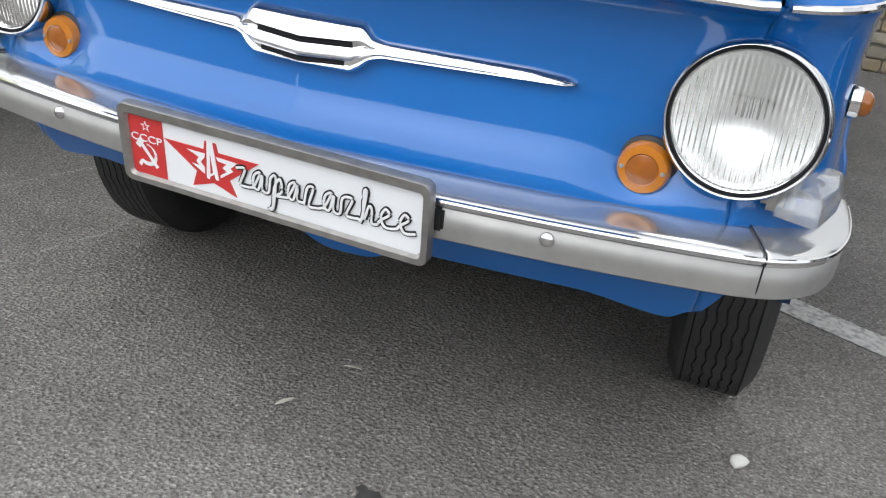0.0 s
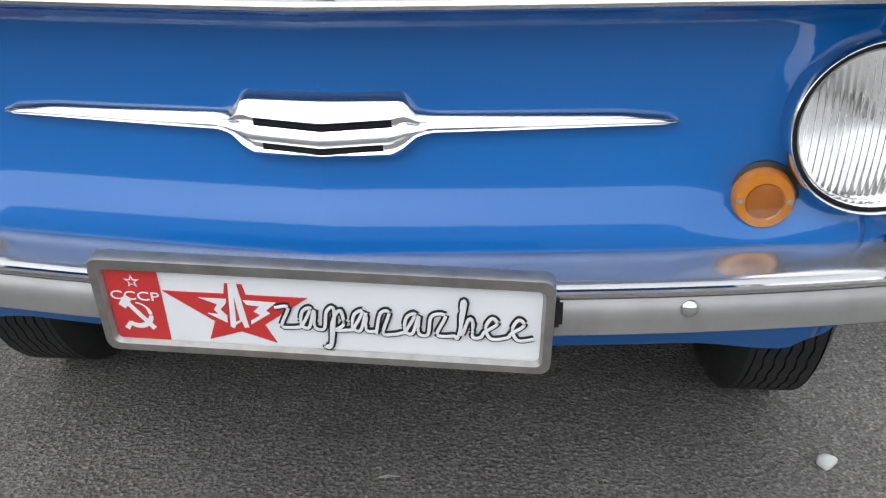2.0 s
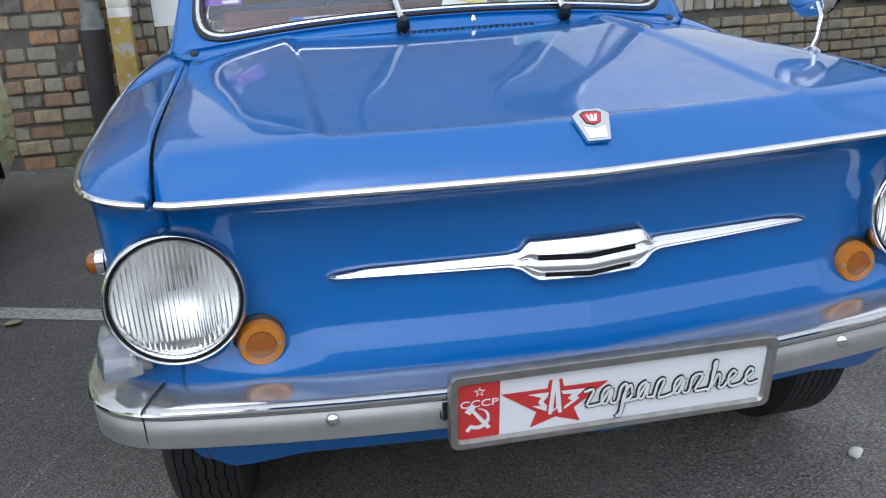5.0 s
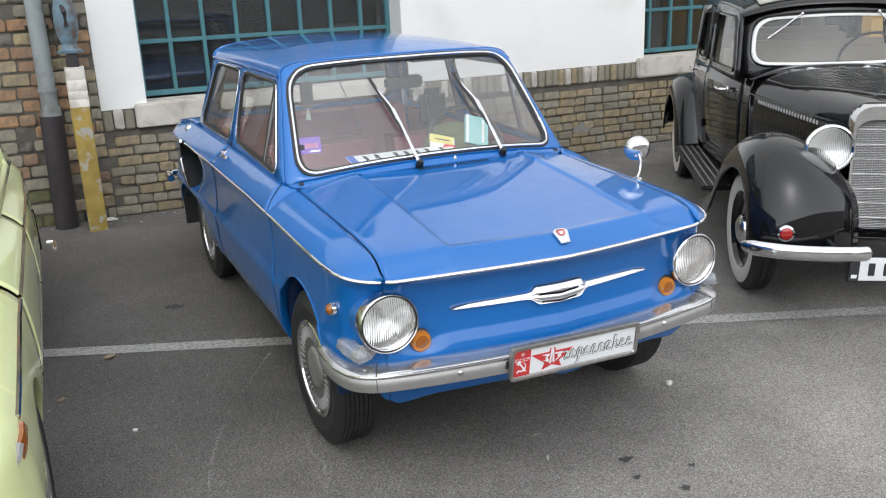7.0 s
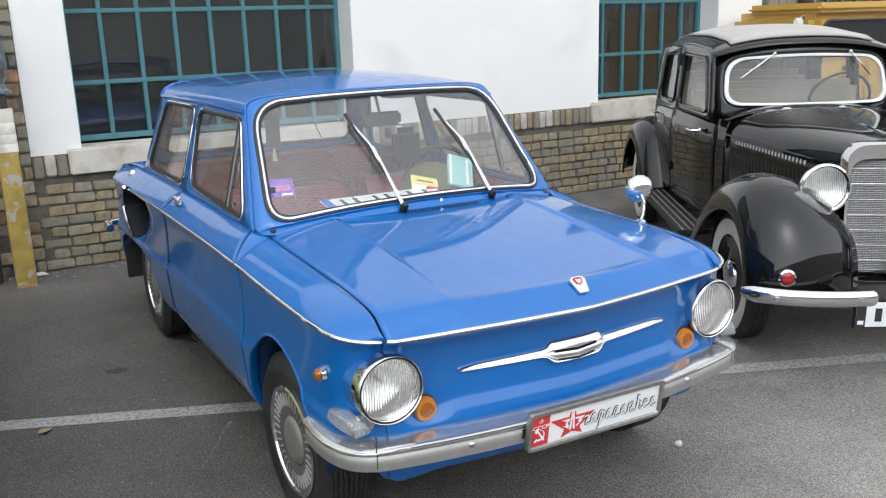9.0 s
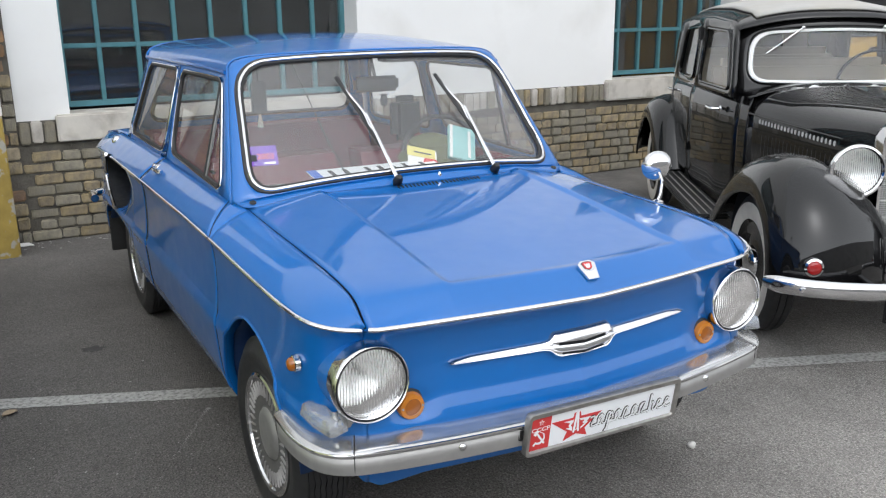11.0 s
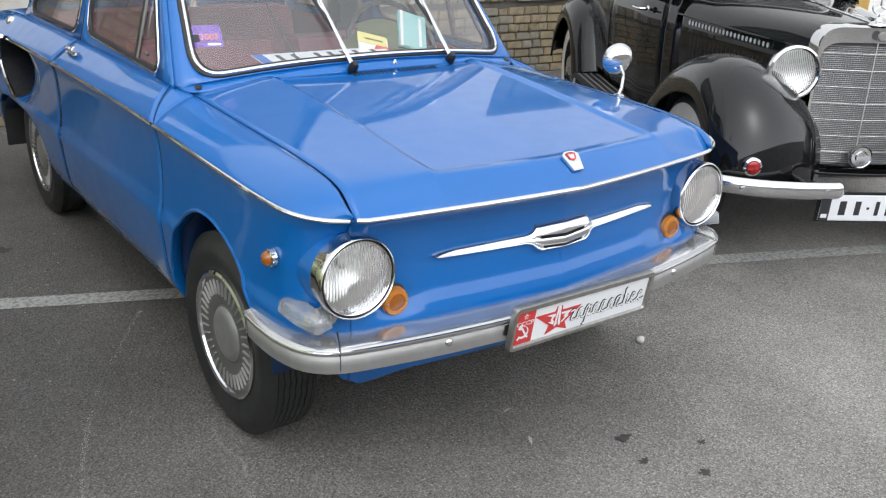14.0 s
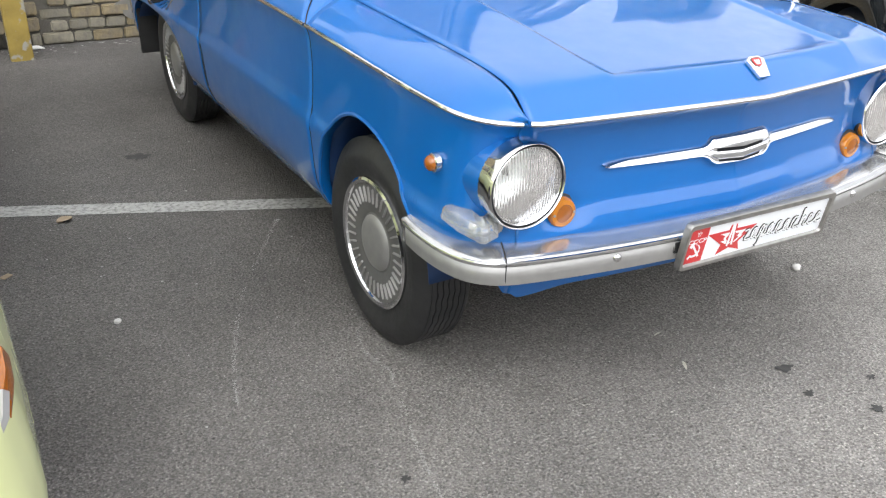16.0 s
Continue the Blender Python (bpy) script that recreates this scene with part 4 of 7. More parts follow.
# rear screen, deck and tail
RW = rounded([(-0.56, 1.01), (0.56, 1.01), (0.49, 1.34), (-0.49, 1.34)], 0.07, 6)
part("rear_screen_surround", panel(densify(rounded([(-0.665, 0.935), (0.665, 0.935), (0.560, 1.370), (-0.560, 1.370)], 0.03, 3), 0.06), [densify(RW, 0.05)], back), M["blue"], car, thick=0.006)
rg = part("rear_screen", panel(densify(RW, 0.05), [], lambda x, z: back(x, z) + Vector((0, -0.005, 0))), M["window"], car)
rg.visible_shadow = False
part("rear_screen_rubber", tube([back(p[0], p[1]) for p in densify(RW, 0.04)], 0.012, 6, True), M["rubber"], rg)
rows = [[(x, y, float(np.interp(y, (3.0, 3.4, 3.7, 3.85), (0.945, 0.93, 0.89, 0.84))) + 0.02 * (1 - (x / 0.67) ** 2)) for x in np.linspace(-0.672, 0.672, 21)] for y in np.linspace(3.03, 3.80, 16)]
part("engine_lid", sheet(rows), M["blue"], car, thick=0.005)
part("tail_panel", sheet([[(x, 3.80 + 0.03 * math.sin(3 * z) - 0.03 * (x / 0.66) ** 4, z) for z in np.linspace(0.36, 0.84, 12)] for x in np.linspace(-0.70, 0.70, 21)]), M["blue"], car, thick=0.005)
part("rear_bumper", tube(catmull([(-0.790, 3.70, 0.50), (-0.792, 3.74, 0.50), (-0.78, 3.82, 0.50), (-0.70, 3.90, 0.50), (0, 3.96, 0.50), (0.70, 3.90, 0.50), (0.785, 3.80, 0.50), (0.80, 3.70, 0.50), (0.795, 3.66, 0.50)], 70), 0.024, 10, flat=1.0), M["chrome"], car)
for side in (-1, 1):
    part("mudflap", box((side * 0.712, 3.43, 0.37), (0.10, 0.012, 0.26), 0.004), M["rubber"], car)
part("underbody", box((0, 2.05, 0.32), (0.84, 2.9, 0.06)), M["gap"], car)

# ---- wheels ----
def wheel(side, y, steer=0.0):
    ang = pose(0, 0, 0, 0, 90 * side, 0)
    w = thing("wheel", "", "")
    w.parent = car
    w.matrix_local = pose(side * (0.664 if y < 1 else 0.632), y - (0.008 if y < 1 else 0), TYRE_R, 0, 0, steer)
    R = TYRE_R
    prof = [(0.180, -0.060), (0.20, -0.068), (0.245, -0.092), (0.27, -0.088), (0.285, -0.078), (R - 0.004, -0.068), (R, -0.064), (R, -0.0545), (R - 0.007, -0.0535)]
    for k in range(6):
        z0 = -0.052 + 0.0176 * k
        prof += [(R, z0), (R, z0 + 0.0140), (R - 0.006, z0 + 0.0145), (R - 0.006, z0 + 0.0171)]
    prof += [(R, 0.053), (R - 0.004, 0.056), (0.285, 0.064), (0.27, 0.074), (0.262, 0.0765), (0.258, 0.0785), (0.245, 0.078), (0.20, 0.068), (0.180, 0.060)]
    rubber = lathe(prof, 150)
    for v in rubber.verts:
        r = math.hypot(v.co.x, v.co.y)
        if r > R - 0.0075 and abs(v.co.z) < 0.050:
            k = round(math.atan2(v.co.y, v.co.x) / (2 * math.pi) * 150) % 150
            v.co.z += (0.0022, 0.0, -0.0022, 0.0)[k % 4] if k < 148 else 0
    rubber.transform(ang)
    part("tyre", rubber, M["tyre"], w)
    cov = [(0.0, 0.064), (0.030, 0.064), (0.055, 0.063), (0.074, 0.061), (0.084, 0.060), (0.088, 0.058), (0.100, 0.062), (0.165, 0.066), (0.175, 0.066)]
    part("wheel_cover", lathe(cov, 64, ang), M["cover"], w)
    part("cover_ring", lathe([(0.172, 0.062), (0.176, 0.073), (0.186, 0.076), (0.193, 0.072), (0.195, 0.060)], 64, ang), M["chrome"], w)
    part("hub_cap", lathe([(0, 0.074), (0.030, 0.0735), (0.060, 0.0715), (0.076, 0.068), (0.083, 0.060)], 40, ang), M["dull_chrome"], w)
    rib = None
    for k in range(36):
        if rib is None:
            bm = box((0.143, 0, 0.0665), (0.046, 0.0056, 0.008), 0.002)
            bm.transform(ang)
            ob = rib = part("cover_rib", bm, M["rib"], w)
        else:
            ob = new("cover_rib", rib.data)
            ob.parent = w
        ob.rotation_euler = (2 * math.pi * k / 36, 0, 0)
    return w


for side in (-1, 1):
    wheel(side, FRONT_AXLE, 1.0)
    wheel(side, REAR_AXLE)

# ---- front lamps ----
def fluted_lens(radius, rise, pitch, m):
    """A domed glass, smooth outside, with upright flutes pressed into its inner face in blocks."""
    n = int(2 * radius / pitch) * 8
    faces = []
    for inner in (False, True):
        rows = []
        for i in range(n + 1):
            x = radius * (-1 + 2 * i / n)
            col = []
            for j in range(33):
                z = (-1 + j / 16) * math.sqrt(max(0.0, radius ** 2 - x * x))
                e = 1 - (x * x + z * z) / radius ** 2
                y = rise * e + (0 if inner else 0.00022 * math.cos(2 * math.pi * x / pitch) * min(1.0, 6 * max(0.0, e)))
                if inner:
                    h, v = x / radius, z / radius
                    if abs(h) > 0.58:
                        deep = 0.0010
                    elif v > 0.42:
                        deep = 0.0007
                    elif v > -0.12:
                        deep = 0.0009
                    else:
                        deep = 0.0009 if abs(h) > 0.3 else 0.0006
                    y += -0.0035 + deep * math.cos(2 * math.pi * x / pitch) * min(1.0, 6 * max(0.0, e))
                col.append(m @ Vector((x, z, y)))
            rows.append(col)
        faces.append(sheet(rows))
    return merge(*faces)


for side in (-1, 1):
    lamp = part("headlamp", lathe([(0.0985, 0.0), (0.101, -0.02), (0.102, -0.13)], 48, pose(side * 0.626, 0.128, 0.668, 90, 0, 0)), M["blue"], car)
    axis = pose(side * 0.626, 0.128, 0.668, 90, 0, 0)
    part("headlamp_rim", lathe([(0.0990, -0.060), (0.1035, -0.012), (0.1040, 0.004), (0.1025, 0.013), (0.0995, 0.016), (0.0970, 0.013), (0.0960, 0.004)], 64, axis), M["chrome"], lamp)
    part("headlamp_gasket", lathe([(0.0965, 0.002), (0.0962, 0.0105), (0.0930, 0.0105), (0.0925, 0.002)], 64, axis), M["gap"], lamp)
    part("retaining_ring", lathe([(0.0930, 0.002), (0.0928, 0.011), (0.0915, 0.0125), (0.0900, 0.010), (0.0895, 0.004)], 64, axis), M["chrome"], lamp)
    part("reflector", lathe([(0.0900, 0.004), (0.086, -0.012), (0.075, -0.034), (0.057, -0.053), (0.037, -0.066), (0.012, -0.073), (0, -0.073)], 48, axis), M["reflector"], lamp)
    part("bulb_shield", lathe([(0, -0.022), (0.010, -0.024), (0.012, -0.036), (0.011, -0.070)], 16, axis), M["dull_chrome"], lamp)
    part("headlamp_lens", fluted_lens(0.0898, 0.012, 0.0076, axis @ Matrix.Translation((0, 0, 0.006))), M["lens_glass"], lamp).visible_shadow = False
    # round amber indicator
    ind = part("indicator", lathe([(0.078, -0.040), (0.062, -0.030), (0.053, -0.015), (0.049, 0.0), (0.046, 0.0045), (0.041, 0.005)], 36, pose(side * 0.512, 0.156, 0.577, 86, 0, 0)), M["blue"], car)
    ia = pose(side * 0.512, 0.150, 0.577, 90, 0, 0)
    part("indicator_gasket", lathe([(0.0435, -0.004), (0.0430, 0.007), (0.037, 0.010)], 36, ia), M["rubber"], ind)
    part("indicator_lens", lathe([(0.0375, 0.002), (0.0365, 0.020), (0.033, 0.026), (0.023, 0.028)], 36, ia), M["amber"], ind)
    part("indicator_core", lathe([(0.023, 0.028), (0.021, 0.0262), (0.013, 0.0290), (0.004, 0.0305), (0, 0.0306)], 32, ia), M["amber_mid"], ind)
    for a in (0, 180):
        part("indicator_screw", lathe([(0, 0.030), (0.003, 0.029), (0.004, 0.025)], 8, ia @ pose(0.028 * math.cos(radians(a)), 0.028 * math.sin(radians(a)), 0)), M["dull_chrome"], ind)
    # clear corner lamp below the headlamp
    plan = [(0.690, 0.128, 0.570, 0.017), (0.733, 0.113, 0.570, 0.018), (0.744, 0.117, 0.571, 0.0185), (0.764, 0.180, 0.577, 0.0175), (0.772, 0.245, 0.583, 0.0145), (0.769, 0.253, 0.584, 0.011)]
    part("lamp_socket", box((side * 0.684, 0.158, 0.572), (0.030, 0.045, 0.034), 0.008), M["dull_chrome"], car)
    rows = []
    for x, y, z0, hz in plan:
        q = Vector((0.66, 0.27, 0)) - Vector((x, y, 0))
        q.normalize()
        sec = []
        for o, dz in ((0.003, -1), (0.0, -0.9), (0.007, 0.80), (0.011, 1.0), (0.062, 1.25), (0.062, -1)):
            sec.append((side * (x + q.x * o), y + q.y * o, z0 + hz * dz))
        rows.append(sec)
    part("corner_lamp", capped(rows), M["clear"], car, "clear glass side lamp wrapped round the corner")
    # small round side repeater
    rep = part("side_repeater", lathe([(0.0235, -0.012), (0.0225, 0.001), (0.019, 0.003)], 28, pose(side * 0.760, 0.308, 0.683, 0, 90 * side, 0)), M["chrome"], car)
    part("repeater_lens", lathe([(0.0195, 0.001), (0.018, 0.011), (0.012, 0.017), (0, 0.019)], 28, pose(side * 0.760, 0.308, 0.683, 0, 90 * side, 0)), M["amber_mid"], rep)

# ---- bumper ----
BUMP = catmull([(-0.786, 0.40), (-0.790, 0.31), (-0.783, 0.22), (-0.757, 0.145), (-0.70, 0.095), (-0.60, 0.066), (-0.417, 0.033), (-0.2, 0.008), (0, 0.0),
                (0.2, 0.008), (0.417, 0.033), (0.60, 0.066), (0.70, 0.095), (0.757, 0.145), (0.783, 0.22), (0.790, 0.31), (0.786, 0.40)], 161)
SEC = [(-0.030, 0.449), (-0.010, 0.450), (-0.002, 0.455), (0.0, 0.470), (0.001, 0.496), (0.004, 0.502), (0.004, 0.508), (-0.001, 0.5125), (-0.012, 0.515), (-0.05, 0.521), (-0.085, 0.526)]


def bumper_rows(i0, i1, grow=0.0):
    rows = []
    for i in range(i0, i1 + 1):
        p, q = BUMP[max(0, i - 1)], BUMP[min(160, i + 1)]
        d = (q - p) / np.linalg.norm(q - p)
        n = (d[1], -d[0])
        end = min(i, 160 - i)
        k = 0.45 + 0.55 * smooth_step(0, 14, end)
        rows.append([(BUMP[i][0] + n[0] * (o * (k if o < -0.02 else 1) + grow), BUMP[i][1] + n[1] * (o * (k if o < -0.02 else 1) + grow), 0.482 + (z - 0.482) * (1 + grow * 20)) for o, z in SEC])
    return rows


bumper = part("front_bumper", sheet(bumper_rows(40, 120)), M["bumper_chrome"], car, "chrome blade bumper with a dulled face", thick=0.003)
for i0, i1 in ((0, 41), (119, 160)):
    part("bumper_corner", sheet(bumper_rows(i0, i1, 0.0030)), M["bumper_chrome"], bumper, thick=0.003)


for i in (41, 119):
    part("bumper_joint", tube([(x, y - 0.0015, z) for x, y, z in bumper_rows(i, i, 0.0042)[0][1:]], 0.0011, 5), M["gap"], bumper)


def face_rows(i0, i1):
    rows = []
    for i in range(i0, i1 + 1):
        p, q = BUMP[max(0, i - 1)], BUMP[min(160, i + 1)]
        d = (q - p) / np.linalg.norm(q - p)
        n = (d[1], -d[0])
        rows.append([(BUMP[i][0] + n[0] * o, BUMP[i][1] + n[1] * o, z) for o, z in ((0.0020, 0.4505), (0.0045, 0.4525), (0.0050, 0.470), (0.0056, 0.4985))])
    return rows


bead = []
for i in range(2, 159):
    p, q = BUMP[i - 1], BUMP[i + 1]
    d = (q - p) / np.linalg.norm(q - p)
    bead.append((BUMP[i][0] + d[1] * 0.0062, BUMP[i][1] - d[0] * 0.0062, 0.5075))
part("bumper_bead", tube(bead, 0.0042, 8), M["chrome"], bumper)
part("bumper_face", sheet(face_rows(3, 157)), M["dull_chrome"], bumper, thick=0.001)
for side in (-1, 1):
    part("bumper_bolt", lathe([(0, 0.008), (0.006, 0.007), (0.010, 0.003), (0.0115, 0)], 18, pose(side * 0.421, 0.028, 0.484, 90, 0, side * 8)), M["chrome"], bumper)
    part("bumper_bracket", box((side * 0.5, 0.17, 0.47), (0.05, 0.22, 0.05), 0.008), M["black"], bumper)
for x in (-0.249, 0.264):
    part("plate_clip", box((x, 0.010, 0.482), (0.030, 0.012, 0.036), 0.004), M["black"], bumper)

# ---- plate ----
PL = pose(0.0075, -0.008, 0.482, 8.0, 1.1, 0) @ Matrix.Diagonal((0.975, 1, 0.985, 1))
plate = part("number_plate", box((0, 0, 0), (0.520, 0.004, 0.120), 0.001), M["white"], car, "white show plate with a red flag panel and a red star", m=PL)
ring_o, ring_i = rounded([(-0.268, -0.066), (0.268, -0.066), (0.268, 0.066), (-0.268, 0.066)], 0.016, 5), rounded([(-0.254, -0.053), (0.254, -0.053), (0.254, 0.046), (-0.254, 0.046)], 0.008, 5)
fr = [[(p[0], y, p[1]) for p in l] for l, y in ((ring_o, 0.008), (ring_o, -0.007), ([(a[0] * 0.93 + b[0] * 0.07, a[1] * 0.93 + b[1] * 0.07) for a, b in zip(ring_o, ring_i)], -0.011), ([(a[0] * 0.25 + b[0] * 0.75, a[1] * 0.25 + b[1] * 0.75) for a, b in zip(ring_o, ring_i)], -0.010), (ring_i, -0.003))]
part("plate_frame", sheet(fr, True), M["plate_frame"], plate, "worn plated surround", m=PL)
flat = lambda d: PL @ Matrix.Translation((0, d, 0))


def poly(name, pts, depth, material, lift, parent=plate):
    return part(name, extruded(pts, depth, flat(lift)), material, parent, smooth=False)


poly("flag_panel", [(-0.2535, -0.0525), (-0.189, -0.0525), (-0.189, 0.0455), (-0.2535, 0.0455)], 0.001, M["red"], -0.0032)
star = [(-0.1868, 0.0201), (-0.1134, 0.0201), (-0.1106, 0.0348), (-0.0903, 0.0348), (-0.0871, 0.0201), (-0.0148, 0.0201), (-0.0692, -0.0217), (-0.0572, -0.0477), (-0.0986, -0.0335), (-0.1393, -0.0477), (-0.1295, -0.0204)]
poly("red_star", star, 0.001, M["red"], -0.0032)
# plain white strokes on the star
for pts in ([(-0.1062, 0.0354), (-0.0960, 0.0354), (-0.0884, -0.0264), (-0.0942, -0.0269), (-0.0962, -0.0176), (-0.1043, -0.0237), (-0.1062, -0.0288), (-0.1110, -0.0264)],
            [(-0.1443, 0.0135), (-0.1112, 0.0135), (-0.1125, 0.0070), (-0.1199, -0.0023), (-0.1130, -0.0105), (-0.1141, -0.0209), (-0.1367, -0.0083), (-0.1230, -0.0094), (-0.1278, -0.0023), (-0.1230, 0.0053), (-0.1321, 0.0091)],
            [(-0.0914, 0.0130), (-0.0520, 0.0119), (-0.0655, -0.0001), (-0.0607, -0.0040), (-0.0851, -0.0215), (-0.0847, -0.0160), (-0.0725, -0.0073), (-0.0801, -0.0023), (-0.0725, 0.0053), (-0.0877, 0.0070)]):
    poly("star_stroke", pts, 0.0006, M["white"], -0.0040)
poly("star_notch", [(-0.1012, 0.0152), (-0.0984, -0.0155), (-0.1030, -0.0182)], 0.0006, M["red"], -0.0046)


def five_star(cx, cz, r, inner=0.4):
    return [(cx + (r if k % 2 == 0 else r * inner) * math.sin(math.pi * k / 5), cz + (r if k % 2 == 0 else r * inner) * math.cos(math.pi * k / 5)) for k in range(10)]


poly("small_star", five_star(-0.221, 0.0315, 0.0095), 0.0006, M["white"], -0.0040)
poly("small_star_inlay", five_star(-0.221, 0.0315, 0.0052), 0.0005, M["red"], -0.0046)
arc = [(-0.224 + 0.017 * math.cos(t), -0.016 + 0.017 * math.sin(t), 0) for t in np.linspace(-2.3, 1.5, 20)]
part("sickle_blade", tube([(x, 0, z) for x, z, _ in arc], 0.0028, 6, taper=[0.4 + 1.0 * math.sin(math.pi * min(1, 0.25 + k / 22)) for k in range(20)]), M["white"], plate, m=flat(-0.0036) @ Matrix.Diagonal((1, 0.15, 1, 1)))
poly("sickle_grip", [(-0.243, -0.036), (-0.238, -0.040), (-0.232, -0.030), (-0.236, -0.027)], 0.0006, M["white"], -0.0040)
poly("hammer_shaft", [(-0.236, 0.000), (-0.232, 0.004), (-0.203, -0.034), (-0.208, -0.038)], 0.0006, M["white"], -0.0041)
poly("hammer_head", [(-0.244, -0.002), (-0.236, -0.008), (-0.226, 0.006), (-0.234, 0.012)], 0.0006, M["white"], -0.0042)


def lettering(name, text, size, material, m, parent, extrude=0.0004):
    cu = bpy.data.curves.new(name, "FONT")
    cu.body, cu.size, cu.extrude, cu.align_x, cu.align_y = text, size, extrude, "CENTER", "CENTER"
    tmp = new(name + "_tmp", cu)
    me = bpy.data.meshes.new_from_object(tmp.evaluated_get(bpy.context.evaluated_depsgraph_get()))
    bpy.data.objects.remove(tmp)
    me.materials.clear()
    me.materials.append(material)
    me.transform(m)
    ob = new(name, me)
    ob.parent = parent
    return ob


lettering("flag_letters", "CCCP", 0.0205, M["white"], flat(-0.0040) @ pose(-0.2215, 0, 0.0105, 90, 0, 0) @ Matrix.Diagonal((1.12, 0.85, 1, 1)), plate)
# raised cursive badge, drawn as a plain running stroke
stroke = []
x = -0.058
for kind in "zapanazhec":
    w0 = 0.0305
    if kind == "n":
        seq = [(0, 0.0), (0.006, 0.018), (0.016, 0.019), (0.008, 0.0), (0.020, -0.001), (0.030, 0.001)]
    elif kind == "p":
        seq = [(0.004, 0.017), (0.013, 0.019), (0.007, -0.014), (-0.001, -0.016), (0.006, -0.013), (0.010, 0.008), (0.020, 0.019), (0.023, 0.006), (0.013, 0.0), (0.030, 0.001)]
    elif kind == "a":
        seq = [(0.004, 0.003), (0.016, 0.019), (0.006, 0.016), (0.003, 0.004), (0.012, 0.001), (0.020, 0.018), (0.019, 0.002), (0.030, 0.001)]
    elif kind == "h":
        seq = [(0.004, 0.0), (0.012, 0.030), (0.008, 0.030), (0.008, 0.002), (0.016, 0.017), (0.021, 0.014), (0.021, 0.001), (0.030, 0.001)]
    elif kind == "z":
        seq = [(0.004, 0.018), (0.020, 0.019), (0.010, 0.002), (0.020, 0.0), (0.030, 0.001)]
    else:
        seq = [(0.004, 0.006), (0.018, 0.014), (0.012, 0.019), (0.005, 0.010), (0.012, 0.0), (0.030, 0.002)]
    stroke += [(x + a, 0, -0.022 + 1.55 * b) for a, b in seq]
    x += w0
run = [tuple(p) for p in catmull(stroke, 320)]
part("script_shadow", tube(run, 0.0049, 6), M["black"], plate, m=flat(-0.0035) @ Matrix.Diagonal((1, 0.3, 1, 1)))
part("script_badge", tube(run, 0.0022, 6), M["script"], plate, "raised silver cursive badge", m=flat(-0.0052) @ Matrix.Diagonal((1, 0.5, 1, 1)))

# ---- bright ornament across the nose ----
def nose_y(x, z):
    s = s_of_x(min(abs(x), 0.63))
    _, y, _, ny = rim_at(s)
    return y + ny * FRONT_CURVE(z)


orn_top = [(-0.403, 0.6755), (-0.390, 0.681), (-0.34, 0.6855), (-0.122, 0.686), (-0.106, 0.691), (-0.099, 0.704), (-0.092, 0.710), (0.092, 0.710), (0.099, 0.704), (0.106, 0.691), (0.122, 0.686), (0.34, 0.6855), (0.390, 0.681), (0.403, 0.6755)]
orn_bot = [(-0.403, 0.6715), (-0.390, 0.668), (-0.34, 0.6665), (-0.125, 0.661), (-0.108, 0.656), (-0.094, 0.642), (-0.080, 0.634), (0.080, 0.634), (0.094, 0.642), (0.108, 0.656), (0.125, 0.661), (0.34, 0.6665), (0.390, 0.668), (0.403, 0.6715)]
rows = []
for xq in sorted(list(np.linspace(-0.403, 0.403, 121)) + [-0.0845, 0.0845, -0.0745, 0.0745]):
    zt, zb = float(np.interp(xq, *zip(*orn_top))), float(np.interp(xq, *zip(*orn_bot)))
    yb = nose_y(xq, 0.67)
    mid = 1 - smooth_step(0.085, 0.125, abs(xq))
    h = zt - zb
    vee_drop = 0.006 * (1 - abs(xq) / 0.1) * mid if abs(xq) < 0.1 else 0.0
    pk = 0.015 + 0.009 * mid
    z1, z2 = zt - 0.44 * h - vee_drop, zb + 0.205 * h - vee_drop
    zm = (z1 + z2) / 2
    # each band leans back at its top, so that it faces the sky
    sec = [(0, zt), (0.30, zt - 0.04 * h), (0.52, zt - 0.09 * h), (0.66, zt - 0.135 * h), (0.72, zt - 0.16 * h), (1.00, z1 + 0.0058 * mid), (0.95 - 0.2 * mid, z1 + 0.0054 * mid), (0.92 - 0.2 * mid, z1 - 0.0034 * mid), (0.92, z1 - 0.0042 * mid),
           (1.03, zm + 0.07 * h), (1.14, zm - 0.08 * h), (1.08, z2 + 0.0044 * mid), (1.05 - 0.2 * mid, z2 + 0.0036 * mid), (1.05 - 0.2 * mid, z2 - 0.0030 * mid), (1.02, z2 - 0.0036 * mid),
           (1.10, (z2 + zb) / 2), (1.00, zb + 0.04 * h), (0.70, zb), (0, zb)]
    rows.append([(xq, yb - pk * o + 0.001, z) for o, z in sec])
orn = part("nose_ornament", sheet(rows), M["ornament_chrome"], front_panel, "chrome winged bar with two slots")
for top, zf, x1, o1, o2, h1, h2 in ((True, 0.44, 0.080, 0.68, 0.72, 0.0054, 0.0034), (False, 0.205, 0.070, 0.85, 0.85, 0.0036, 0.0030)):
    pts = []
    for xq in np.linspace(-x1, x1, 21):
        zt, zb = float(np.interp(xq, *zip(*orn_top))), float(np.interp(xq, *zip(*orn_bot)))
        zz = (zt - zf * (zt - zb) if top else zb + zf * (zt - zb)) - 0.006 * (1 - abs(xq) / 0.1)
        yb = nose_y(xq, 0.67)
        pts.append([(xq, yb - 0.024 * o2 + 0.0002, zz - h2), (xq, yb - 0.024 * o1 + 0.0002, zz + h1)])
    part("ornament_slot", sheet(pts), M["gap"], orn, thick=0.0014)
